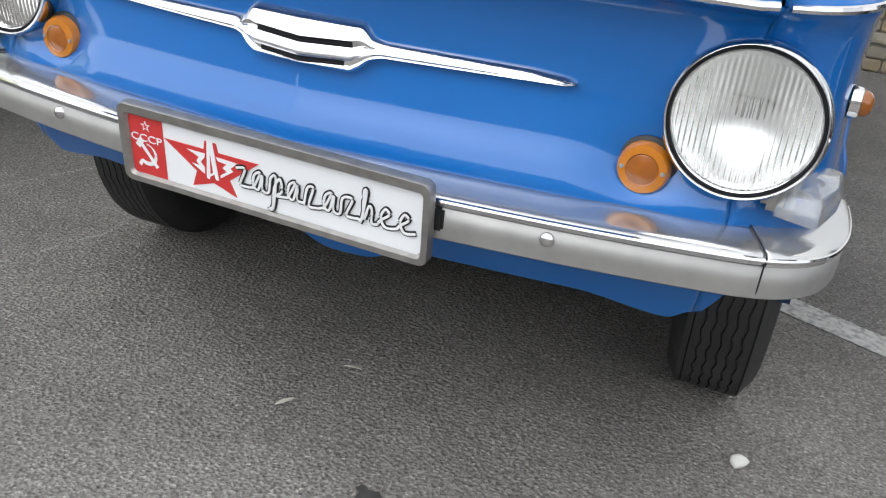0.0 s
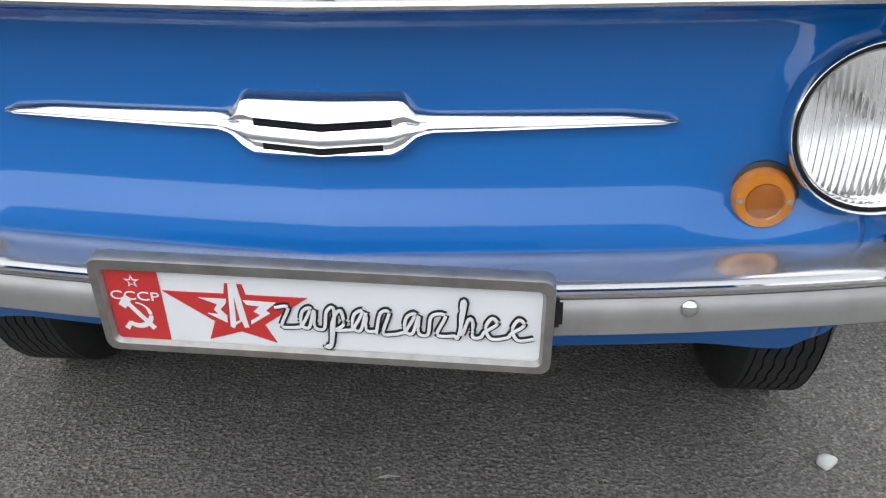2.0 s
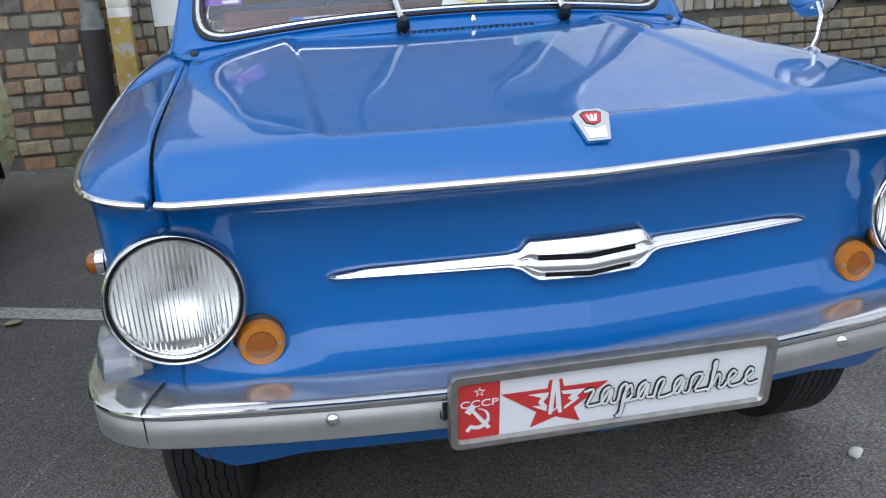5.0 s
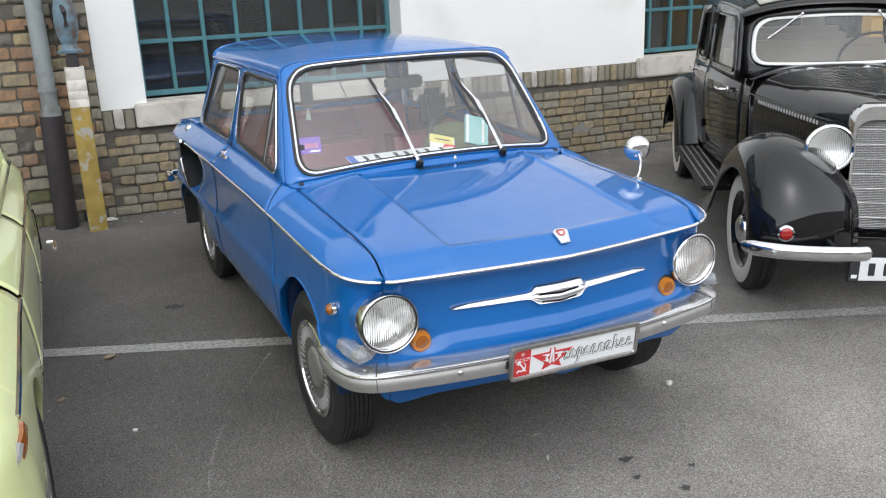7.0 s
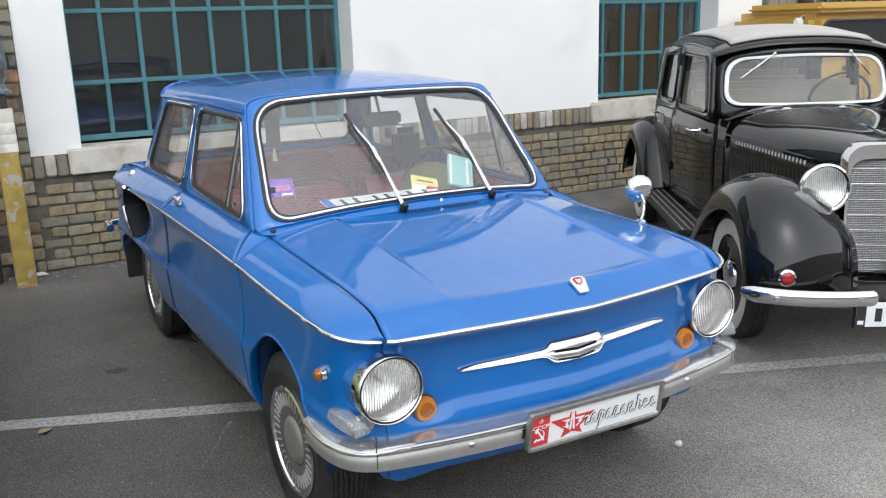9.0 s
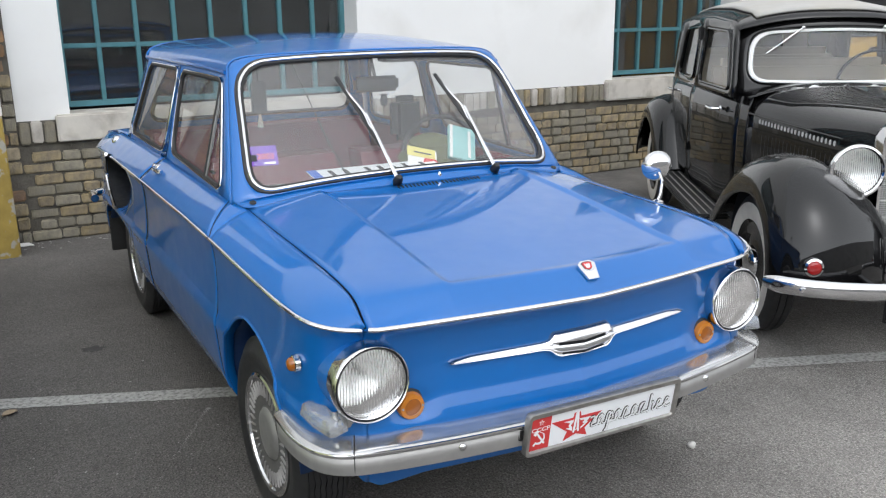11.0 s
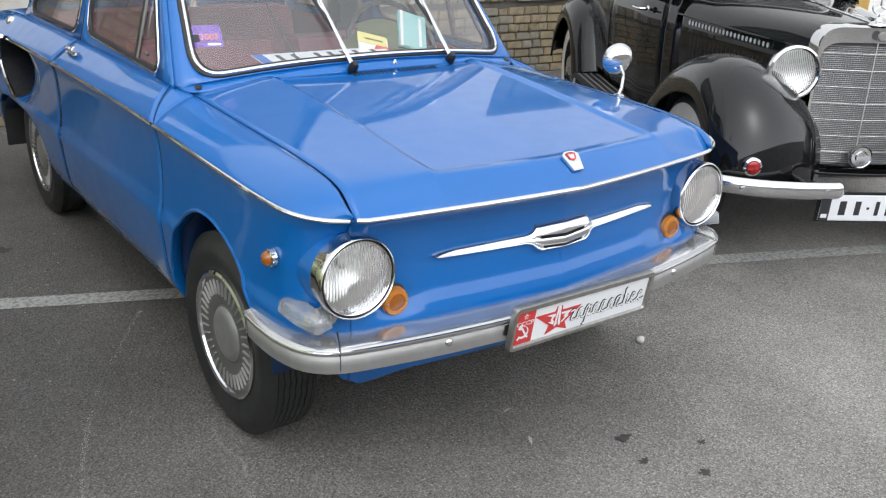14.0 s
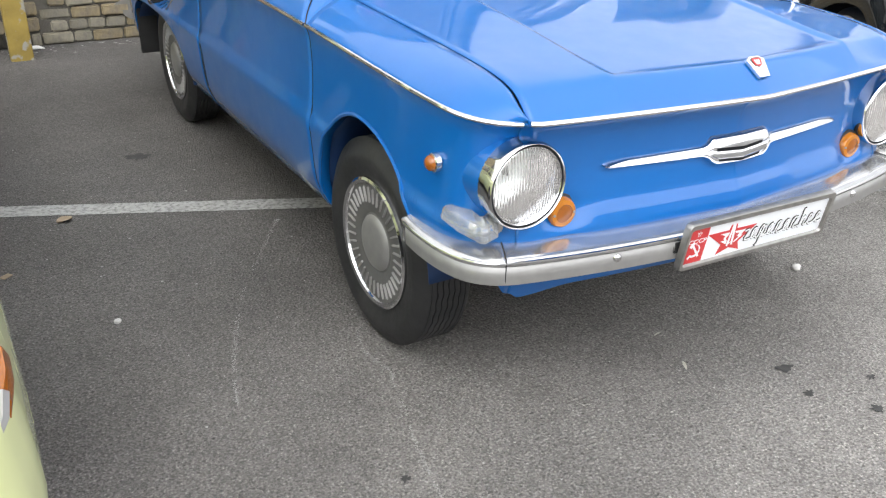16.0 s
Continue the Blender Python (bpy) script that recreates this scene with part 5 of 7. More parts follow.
# bonnet badge
BD = pose(0.010, 0.088, 0.8725, -50, 0, 0) @ Matrix.Scale(0.88, 4)
bdg = part("bonnet_badge", extruded([(-0.033, 0.018), (-0.018, 0.030), (0.018, 0.030), (0.033, 0.018), (0.020, -0.038), (-0.020, -0.038)], 0.008, BD @ Matrix.Translation((0, -0.006, 0))), M["chrome"], bonnet, smooth=False)
part("badge_outline", extruded([(-0.0195, 0.0205), (-0.011, 0.0252), (0.011, 0.0252), (0.0195, 0.0205), (0.0135, 0.001), (0, -0.005), (-0.0135, 0.001)], 0.001, BD @ Matrix.Translation((0, -0.0072, 0))), M["black"], bdg, smooth=False)
part("badge_field", extruded([(-0.0175, 0.0185), (-0.010, 0.0225), (0.010, 0.0225), (0.0175, 0.0185), (0.0125, 0.001), (0, -0.004), (-0.0125, 0.001)], 0.001, BD @ Matrix.Translation((0, -0.0080, 0))), M["red"], bdg, smooth=False)
for x, lean in ((-0.006, 0.002), (0.0, 0.0), (0.006, -0.002)):
    part("badge_stroke", extruded([(x - 0.0022 - lean, 0.017), (x + 0.0022 - lean, 0.017), (x + 0.0022 + lean, 0.002), (x - 0.0022 + lean, 0.002)], 0.0006, BD @ Matrix.Translation((0, -0.0085, 0))), M["white"], bdg, smooth=False)
part("badge_shield", extruded([(-0.019, -0.008), (0, -0.013), (0.019, -0.008), (0.016, -0.033), (-0.016, -0.033)], 0.001, BD @ Matrix.Translation((0, -0.0070, 0))), M["white"], bdg, smooth=False)
# door handles
for side in (-1, 1):
    h = part("door_handle", tube([(side * 0.708, 2.085, 0.912), (side * 0.732, 2.08, 0.917), (side * 0.741, 2.05, 0.921), (side * 0.740, 1.96, 0.925), (side * 0.730, 1.945, 0.925)], 0.0105, 8, flat=0.8), M["chrome"], car)
    part("handle_base", lathe([(0, 0.016), (0.016, 0.013), (0.024, 0.0)], 20, pose(side * 0.712, 2.09, 0.914, 0, 60 * side, 0)), M["chrome"], h)
    part("handle_button", lathe([(0, 0.024), (0.010, 0.022), (0.013, 0.0)], 16, pose(side * 0.710, 2.12, 0.918, 0, 60 * side, 0)), M["chrome"], h)
    part("filler_cap", lathe([(0, 0.024), (0.015, 0.022), (0.024, 0.013), (0.027, -0.004)], 18, pose(side * 0.712, 3.15, 0.906, 0, 55 * side, 0)), M["chrome"], car)
# wipers
for bx, tipx, tz in ((-0.115, -0.205, 1.318), (0.300, 0.200, 1.312)):
    b = screen(bx, 0.985) + Vector((0, -0.028, 0.004))
    knee = screen(bx - 0.035, 1.19) + Vector((0, -0.035, 0.012))
    wp = part("wiper", tube([b, b.lerp(knee, 0.35), knee], 0.0065, 6, taper=[1.2, 1.0, 0.55]), M["chrome"], car)
    part("wiper_pivot", lathe([(0, 0.03), (0.010, 0.028), (0.015, 0.018), (0.017, 0.0), (0.013, -0.016)], 16, Matrix.Translation(b) @ pose(0, 0, -0.012, 40, 0, 0)), M["black"], wp)
    lo, hi = screen(bx - 0.012, 1.085) + Vector((0, -0.018, 0.004)), screen(tipx, tz) + Vector((0, -0.018, 0.004))
    part("wiper_blade", tube([lo, lo.lerp(hi, 0.5) + Vector((0, -0.004, 0)), hi], 0.0075, 6), M["rubber"], wp)
    part("wiper_bridge", tube([lo.lerp(hi, 0.15), knee.lerp(lo.lerp(hi, 0.5), 0.4) + Vector((0, -0.004, 0.003)), lo.lerp(hi, 0.92)], 0.0040, 6), M["chrome"], wp)
# wing mirror, far side only
mb = Vector((0.690, 0.560, 0.890))
mir = part("wing_mirror", tube([mb, mb + Vector((0.012, 0.0, 0.03)), mb + Vector((0.020, 0.005, 0.075)), mb + Vector((0.026, 0.03, 0.100))], 0.0055, 8, taper=[1.6, 1.2, 1, 1]), M["chrome"], car)
part("mirror_foot", lathe([(0.022, -0.004), (0.020, 0.006), (0.008, 0.012), (0, 0.012)], 18, pose(*mb)), M["chrome"], mir)
part("mirror_head", lathe([(0, -0.030), (0.025, -0.026), (0.044, -0.014), (0.054, 0.002), (0.055, 0.010), (0.050, 0.011)], 32, Matrix.Translation(mb + Vector((0.036, 0.05, 0.118))) @ pose(0, 0, 0, 0, 0, -24) @ pose(0, 0, 0, -82, 0, 0)), M["chrome"], mir)

# ---- cabin of the blue saloon ----
part("cabin_floor", box((0, 2.1, 0.36), (1.30, 2.0, 0.03)), M["grey_trim"], car, smooth=False)
part("headlining", sheet([[(x, y, 1.352 + 0.06 * (1 - (x / 0.56) ** 2)) for x in np.linspace(-0.545, 0.545, 9)] for y in np.linspace(1.48, 2.82, 9)]), M["headliner"], car, thick=0.004)
rows = [[(x, 1.06 + 0.10 * (x / 0.6) ** 2 + d, z) for d, z in ((0.0, 0.968), (0.10, 0.962), (0.20, 0.945), (0.26, 0.915), (0.27, 0.84), (0.24, 0.70))] for x in np.linspace(-0.60, 0.60, 17)]
part("dashboard", sheet(rows), M["grey_trim"], car, thick=0.01)
part("front_bulkhead", box((0, 1.12, 0.65), (1.30, 0.03, 0.55)), M["grey_trim"], car, smooth=False)


def car_seat(name, x0, x1, y, h, lean, head):
    seat = part(name, box(((x0 + x1) / 2, y, 0.52), (x1 - x0, 0.50, 0.18), 0.045), M["maroon"], car)
    rows = []
    for t in np.linspace(0, 1, 9):
        z, yy = 0.55 + h * t, y + 0.22 + lean * t
        th = 0.10 - 0.03 * t
        rows.append([(x, yy + dy * th + 0.008 * math.cos(9 * math.pi * (x - x0) / (x1 - x0)) * (1 if dy < 0 else 0), z) for dy in (-1, 1) for x in (np.linspace(x0, x1, 19) if dy < 0 else np.linspace(x1, x0, 19))])
    part("backrest", capped(rows), M["maroon"], seat)
    if head:
        part("headrest", box(((x0 + x1) / 2, y + 0.24 + lean, 0.60 + h + 0.07), (0.14, 0.08, 0.20), 0.03), M["black"], seat)
    return seat


car_seat("front_seat", -0.56, -0.04, 1.48, 0.42, 0.14, False)
car_seat("front_seat", 0.06, 0.58, 1.42, 0.42, 0.14, True)
car_seat("rear_seat", -0.58, 0.58, 2.55, 0.42, 0.12, False)
part("parcel_shelf", box((0, 2.95, 0.955), (1.18, 0.24, 0.02)), M["maroon"], car, smooth=False)
for side in (-1, 1):
    part("door_card", sheet([[(side * (0.645 + 0.02 * (0.94 - z)), y, z) for z in (0.40, 0.6, 0.8, 0.94)] for y in (1.2, 1.7, 2.2, 2.9)]), M["maroon"], car, thick=0.01)
sw = Matrix.Translation((0.31, 1.40, 0.955)) @ pose(0, 0, 0, 62, 0, 0)
ring_pts = [(0.195 * math.cos(t), 0.195 * math.sin(t), 0) for t in np.linspace(0, 2 * math.pi, 40)[:-1]]
steer = part("steering_wheel", tube(ring_pts, 0.011, 8, True), M["black"], car, m=sw)
part("steering_spokes", merge(tube([(-0.19, 0, 0), (0, -0.03, -0.02), (0.19, 0, 0)], 0.010, 6), lathe([(0, 0.01), (0.04, 0.005), (0.045, -0.03), (0.02, -0.05), (0.018, -0.25)], 16)), M["black"], steer, m=sw)
mir = part("interior_mirror", box((-0.012, 1.375, 1.284), (0.19, 0.024, 0.060), 0.012), M["black"], car)
part("mirror_stem", tube([(-0.012, 1.38, 1.30), (-0.015, 1.41, 1.378)], 0.007, 6), M["black"], mir)
part("mirror_charm", merge(lathe([(0, -0.045), (0.012, -0.04), (0.016, -0.02), (0.010, -0.005), (0.018, 0.0), (0, 0.004)], 12, pose(0.012, 1.36, 1.244))), M["black"], mir)
part("sun_visor", box((0.30, 1.56, 1.362), (0.40, 0.10, 0.018), 0.006), M["grey_trim"], car)
pen = part("hanging_pennant", box((-0.40, 1.62, 1.235), (0.062, 0.012, 0.125), 0.006), M["black"], car, "dark hanging ornament with a pale tassel")
part("pennant_tassel", tube([(-0.40, 1.62, 1.172), (-0.40, 1.62, 1.12)], 0.010, 6, taper=[0.5, 1.3]), M["headliner"], pen)
part("pennant_cord", tube([(-0.40, 1.62, 1.295), (-0.40, 1.62, 1.385)], 0.0025, 5), M["black"], pen)
part("screen_cable", tube([screen(x, z) + Vector((0, 0.016, 0)) for x, z in ((-0.335, 1.375), (-0.322, 1.28), (-0.300, 1.12), (-0.275, 1.01))], 0.0022, 5), M["black"], car)
# small things lying behind the screen
M["violet"] = mat("violet_sticker", (0.16, 0.05, 0.42), 0.5, 0, 0, 0.25, 40)
M["paper"] = mat("white_paper", (0.80, 0.79, 0.76), 0.7, 0, 0, 0.04, 20)
M["yellow_card"] = mat("yellow_card", (0.72, 0.64, 0.20), 0.6, 0, 0, 0.05, 20)
M["orange_print"] = mat("orange_print", (0.85, 0.20, 0.06), 0.5, 0, 0, 0.05, 20)
M["teal_book"] = mat("teal_book_cover", (0.30, 0.56, 0.55), 0.5, 0, 0, 0.1, 12)
M["ink"] = mat("dark_ink", (0.03, 0.03, 0.035), 0.6, 0, 0, 0.05, 20)
M["eu_blue"] = mat("blue_plate_band", (0.02, 0.12, 0.55), 0.4, 0, 0, 0.05, 20)
st_m = Matrix.Translation(screen(-0.535, 1.083) + Vector((0, 0.006, -0.004))) @ pose(0, 0, 0, -40, 0, -10)
sticker = part("screen_sticker", box((0, 0, 0), (0.105, 0.001, 0.078)), M["violet"], car, "violet dated sticker inside the screen", smooth=False, m=st_m)
lettering("sticker_date", "2003", 0.030, M["orange_print"], st_m @ pose(0.012, -0.0012, -0.004, 90, 0, 0), sticker)
part("sticker_motif", box((-0.034, -0.0012, -0.008), (0.030, 0.0006, 0.026), 0.0), M["ink"], sticker, smooth=False, m=st_m)
part("sticker_bar", box((0.024, -0.0012, -0.030), (0.040, 0.0006, 0.008), 0.0), M["paper"], sticker, smooth=False, m=st_m)
lp = Matrix.Translation((-0.125, 1.150, 0.998)) @ pose(0, 0, 0, -82, 0, -1)
spare = tagged(part("spare_plate", box((0, 0, 0), (0.50, 0.003, 0.11), 0.001), M["white"], smooth=False, m=lp), "white registration plate lying behind the windscreen", "number plate")
part("blue_band", box((-0.232, -0.0022, 0), (0.034, 0.001, 0.106)), M["eu_blue"], spare, smooth=False, m=lp)
for k, x in enumerate((-0.17, -0.115, -0.03, 0.02, 0.07, 0.12, 0.19)):
    part("character_bar", box((x, -0.0024, 0), (0.016, 0.001, 0.066)), M["ink"], spare, smooth=False, m=lp)
bk = Matrix.Translation((0.085, 1.19, 1.015)) @ pose(0, 0, 0, -48, 14, -14)
booklet = tagged(part("booklet", box((0, 0, 0), (0.115, 0.006, 0.088), 0.002), M["paper"], smooth=False, m=bk), "yellow and white folded booklet on the dashboard", "booklet")
part("yellow_panel", box((-0.005, -0.0048, 0.022), (0.112, 0.001, 0.045)), M["yellow_card"], booklet, smooth=False, m=bk)
part("red_panel", lathe([(0, 0), (0.03, 0), (0.03, 0.001)], 20, bk @ pose(0.032, -0.0052, -0.022, 90, 0, 0)), M["red"], booklet)
part("title_bar", box((0.0, -0.0056, 0.020), (0.07, 0.001, 0.006)), M["ink"], booklet, smooth=False, m=bk)
tb = Matrix.Translation((0.285, 1.24, 1.045)) @ pose(0, 0, 0, -38, 16, -10)
book = tagged(part("book", box((0, 0, 0), (0.115, 0.018, 0.150), 0.003), M["teal_book"], smooth=False, m=tb), "pale teal paperback leaning behind the windscreen", "book")
part("cover_panel", box((0.030, -0.0098, 0.0), (0.012, 0.001, 0.12)), M["paper"], book, smooth=False, m=tb)
part("spine_band", box((-0.048, -0.0098, 0), (0.012, 0.001, 0.148)), M["paper"], book, smooth=False, m=tb)
hat_m = Matrix.Translation((0.20, 1.33, 0.985)) @ pose(0, 0, 0, 8, -6, 0)
M["cap_cloth"] = mat("olive_cap_cloth", (0.10, 0.11, 0.045), 0.9, 0, 0, 0.2, 30, 0.2, 120)
tagged(part("cap", lathe([(0.13, 0.0), (0.135, 0.012), (0.105, 0.03), (0.085, 0.075), (0.05, 0.09), (0, 0.092)], 28, hat_m), M["cap_cloth"]), "olive cloth cap lying on the dashboard", "cap")

# ---- downpipe, bollard and lantern by the brick wall ----
pipe = thing("downpipe", "grey rainwater pipe ending in a dark cast-iron foot", "drainpipe")
part("upper_pipe", tube([(-1.445, 4.78, 0.86), (-1.44, 4.78, 1.8), (-1.435, 4.78, 3.4)], 0.060, 20), M["pipe_grey"], pipe)
part("pipe_socket", tube([(-1.445, 4.78, 0.84), (-1.445, 4.78, 0.93)], 0.071, 20), M["pipe_grey"], pipe)
part("pipe_bead", tube([(-1.444, 4.78, 1.035), (-1.444, 4.78, 1.055)], 0.067, 20), M["pipe_grey"], pipe)
part("iron_foot", tube([(-1.47, 4.77, 0.0), (-1.46, 4.775, 0.4), (-1.45, 4.78, 0.86)], 0.082, 20), M["pipe_dark"], pipe)
part("pipe_bracket", box((-1.445, 4.83, 1.5), (0.16, 0.10, 0.03), 0.004), M["pipe_dark"], pipe)
pipe2 = thing("downpipe", "dark rainwater pipe on the far brick strip", "drainpipe")
part("upper_pipe", tube([(6.98, 4.80, 0.0), (6.98, 4.80, 3.4)], 0.085, 16), M["pipe_dark"], pipe2)
post = thing("bollard", "flaking yellow steel post with a white striped top", "bollard")
sec = rounded([(-0.065, -0.05), (0.065, -0.05), (0.065, 0.05), (-0.065, 0.05)], 0.012, 3)
part("yellow_shaft", capped([[(-1.255 + 0.004 * z + p[0], 4.57 + p[1] + 0.03 * z, z) for p in sec] for z in (0, 0.25, 0.5, 0.75, 0.93)]), M["yellow_post"], post)
part("white_top", capped([[(-1.252 + 0.004 * z + p[0] * k, 4.57 + p[1] * k + 0.03 * z, z) for p in sec] for z, k in ((0.93, 1.02), (0.98, 1.02), (0.985, 0.98), (0.99, 1.02), (1.04, 1.02), (1.045, 0.98), (1.05, 1.02), (1.12, 1.02), (1.125, 0.98), (1.13, 1.02), (1.215, 1.02))]), M["post_white"], post)
part("dark_stub", box((-1.250, 4.615, 1.260), (0.085, 0.07, 0.10), 0.008), M["pipe_dark"], post)
lan = thing("wall_lantern", "weathered blue-grey iron fitting bracketed to the brick wall", "wall lamp")
lm = pose(-1.250, 4.66, -0.165)
part("lantern_base", lathe([(0, 1.475), (0.088, 1.478), (0.090, 1.495), (0.060, 1.505), (0.052, 1.53), (0.050, 1.54)], 20, lm), M["iron_blue"], lan)
part("lantern_body", lathe([(0.050, 1.54), (0.070, 1.60), (0.082, 1.68), (0.076, 1.78), (0.058, 1.86), (0.050, 1.95), (0.03, 1.98), (0, 1.98)], 24, lm), M["iron_blue"], lan)
part("lantern_bracket", merge(tube([(-1.30, 4.86, 1.60), (-1.29, 4.78, 1.62), (-1.262, 4.60, 1.64), (-1.255, 4.575, 1.60), (-1.255, 4.572, 1.50)], 0.018, 8), box((-1.30, 4.865, 1.60), (0.08, 0.02, 0.12), 0.004)), M["pipe_dark"], lan)

# ---- black pre-war saloon ----
M.update(
    black_paint=mat("black_car_lacquer", (0.006, 0.006, 0.0065), 0.30, 0.0, 1.0, 0.05, 3, coat_rough=0.012, spec=0.03),
    canvas=mat("grey_canvas_roof", (0.42, 0.41, 0.39), 0.9, 0, 0, 0.06, 20, 0.2, 150, dirt=(0.42, 0.40, 0.36), dscale=3),
    white_trim=mat("white_frame_paint", (0.78, 0.78, 0.77), 0.35, 0, 0.5, 0.03, 10),
    whitewall=mat("cream_whitewall_rubber", (0.60, 0.57, 0.52), 0.7, 0, 0, 0.08, 20),
    grille=mat("plated_grille_wire", (0.40, 0.40, 0.40), 0.42, 1.0, 0, 0.10, 60),
    white_metal=mat("pale_nickel", (0.72, 0.72, 0.71), 0.35, 0.6, 0, 0.05, 40),
    grille_back=mat("dark_radiator_core", (0.17, 0.17, 0.17), 0.6, 0.4, 0, 0.1, 40),
    old_glass=glass("clear_old_glass", (0.93, 0.95, 0.94), 1.5, 0.022),
    louvre_grey=mat("worn_dark_louvre_paint", (0.030, 0.030, 0.032), 0.35, 0.0, 0.6, 0.1, 20),
    beige=mat("beige_upholstery", (0.45, 0.38, 0.29), 0.8, 0, 0, 0.12, 14),
)
old = thing("black_saloon", "glossy black pre-war four-door saloon with a grey canvas roof", "car", m=pose(2.315, 0.54, 0, 0, 0, -33))


def op(name, bm, material, parent=None, label="", **kw):
    return part(name, bm, M[material], parent or old, label, **kw)


# bonnet, from radiator to scuttle
def bonnet_sec(f):
    hw = 0.235 + 0.285 * f ** 0.85
    zt, zs, zb = 1.055 + 0.065 * f, 0.93 + 0.03 * f, 0.56
    pts = [(-hw, zb), (-hw, zs - 0.1), (-hw + 0.004, zs)]
    for t in np.linspace(0, math.pi, 15)[1:-1]:
        pts.append((-(hw - 0.01) * math.copysign(abs(math.cos(t)) ** 0.75, math.cos(t)), zs + (zt - zs) * math.sin(t) ** 0.8))
    return pts + [(hw - 0.004, zs), (hw, zs - 0.1), (hw, zb)]


hood = op("bonnet", sheet([[(x, 0.03 + 1.16 * f, z) for x, z in bonnet_sec(f)] for f in np.linspace(0, 1, 16)]), "black_paint", thick=0.006)
for side in (-1, 1):
    op("bonnet_crease", tube([(side * (0.238 + 0.285 * f ** 0.85), 0.05 + 1.12 * f, 0.935 + 0.03 * f) for f in np.linspace(0, 1, 12)], 0.006, 6), "black_paint", hood)
    op("bonnet_joint", tube([(side * (0.523), 1.185, z) for z in (0.60, 0.8, 0.93, 0.98)], 0.005, 6), "chrome", hood)
    lv = None
    for k in range(22):
        f = 0.28 + 0.60 * k / 21
        if lv is None:
            ob = lv = op("louvre", box((0, 0, 0), (0.012, 0.012, 0.026), 0.004), "white_metal", hood)
        else:
            ob = new("louvre", lv.data)
            ob.parent = hood
        ob.location = (side * (0.238 + 0.285 * f ** 0.85), 0.03 + 1.16 * f, 0.905 + 0.03 * f)
    for k in range(18):
        f = 0.30 + 0.55 * k / 17
        ob = new("louvre_slot", lv.data)
        ob.parent = hood
        ob.location = (side * (0.2345 + 0.285 * f ** 0.85), 0.03 + 1.16 * f, 0.79 + 0.02 * f)
        ob.scale = (0.8, 0.55, 6)
        ob.material_slots[0].link = "OBJECT"
        ob.material_slots[0].material = M["louvre_grey"]
op("bonnet_hinge", tube([(0, 0.05 + 1.12 * f, 1.062 + 0.062 * f) for f in np.linspace(0, 1, 10)], 0.005, 6), "chrome", hood)
# radiator
sh_o = rounded([(-0.215, 0.40), (0.215, 0.40), (0.262, 0.62), (0.262, 1.055), (-0.262, 1.055), (-0.262, 0.62)], [0.05, 0.05, 0.1, 0.10, 0.10, 0.1], 6)
sh_i = [(p[0] * 0.94, 0.70 + (p[1] - 0.70) * (0.90 if p[1] < 0.7 else 0.80)) for p in sh_o]
vee = lambda x: -0.035 * (1 - abs(x) / 0.262)
shell = op("radiator_shell", sheet([[(p[0] * 0.97, 0.10, p[1]) for p in sh_o], [(p[0], 0.02 + vee(p[0]), p[1]) for p in sh_o], [(p[0] * 0.985, -0.005 + vee(p[0]), 0.7 + (p[1] - 0.7) * 0.985) for p in sh_o], [(p[0], -0.005 + vee(p[0]), p[1]) for p in sh_i], [(p[0], 0.03 + vee(p[0]), p[1]) for p in sh_i]], True), "chrome", label="tall chrome radiator surround")
op("radiator_core", panel(sh_i, [], lambda x, z: Vector((x, 0.022 + vee(x), z))), "grille_back", shell, smooth=False)
slat = None
for k in range(62):
    z = 0.435 + 0.0087 * k
    hw = 0.199 + 0.046 * smooth_step(0.42, 0.62, z)
    bm = tube([(-0.236, vee(0.236), 0), (0, vee(0), 0), (0.236, vee(0.236), 0)], 0.0019, 5)
    if slat is None:
        ob = slat = op("grille_wire", bm, "grille", shell)
    else:
        bm.free()
        ob = new("grille_wire", slat.data)
        ob.parent = shell
    ob.location = (0, 0.016, z)
    ob.scale.x = hw / 0.236
rod = None
for k in range(1, 44):
    x = -0.242 + 0.484 * k / 44
    bm = tube([(0, 0, 0.44), (0, 0, 0.97)], 0.0011, 4)
    if rod is None:
        ob = rod = op("grille_rod", bm, "grille", shell)
    else:
        bm.free()
        ob = new("grille_rod", rod.data)
        ob.parent = shell
    ob.location = (x, 0.013 + vee(x), 0)
for k in range(7):
    z = 0.485 + 0.075 * k
    hw = 0.199 + 0.046 * smooth_step(0.42, 0.62, z)
    op("grille_cross_bar", tube([(-hw, vee(hw) + 0.012, z), (0, vee(0) + 0.012, z), (hw, vee(hw) + 0.012, z)], 0.0017, 6), "white_metal", shell)
op("grille_spine", tube([(0, -0.022, 0.42), (0, -0.022, 0.985)], 0.003, 6), "white_metal", shell)
op("radiator_emblem", lathe([(0, 0.008), (0.018, 0.006), (0.022, 0)], 20, pose(0, -0.045, 1.015, 90, 0, 0)), "dull_chrome", shell)
op("round_badge", lathe([(0, 0.016), (0.026, 0.015), (0.030, 0.010), (0.046, 0.010), (0.050, 0.014), (0.054, 0.006), (0.054, -0.01)], 36, pose(0.01, -0.055, 0.475, 90, 0, 0)), "chrome", shell)
orn = op("radiator_cap", lathe([(0, 0.035), (0.012, 0.033), (0.018, 0.018), (0.035, 0.010), (0.040, 0.0)], 24, pose(0, 0.02, 1.058)), "chrome")
op("mascot_ring", tube([(0.036 * math.cos(t), 0.02, 1.140 + 0.036 * math.sin(t)) for t in np.linspace(0, 2 * math.pi, 30)[:-1]], 0.0035, 6, True), "chrome", orn)
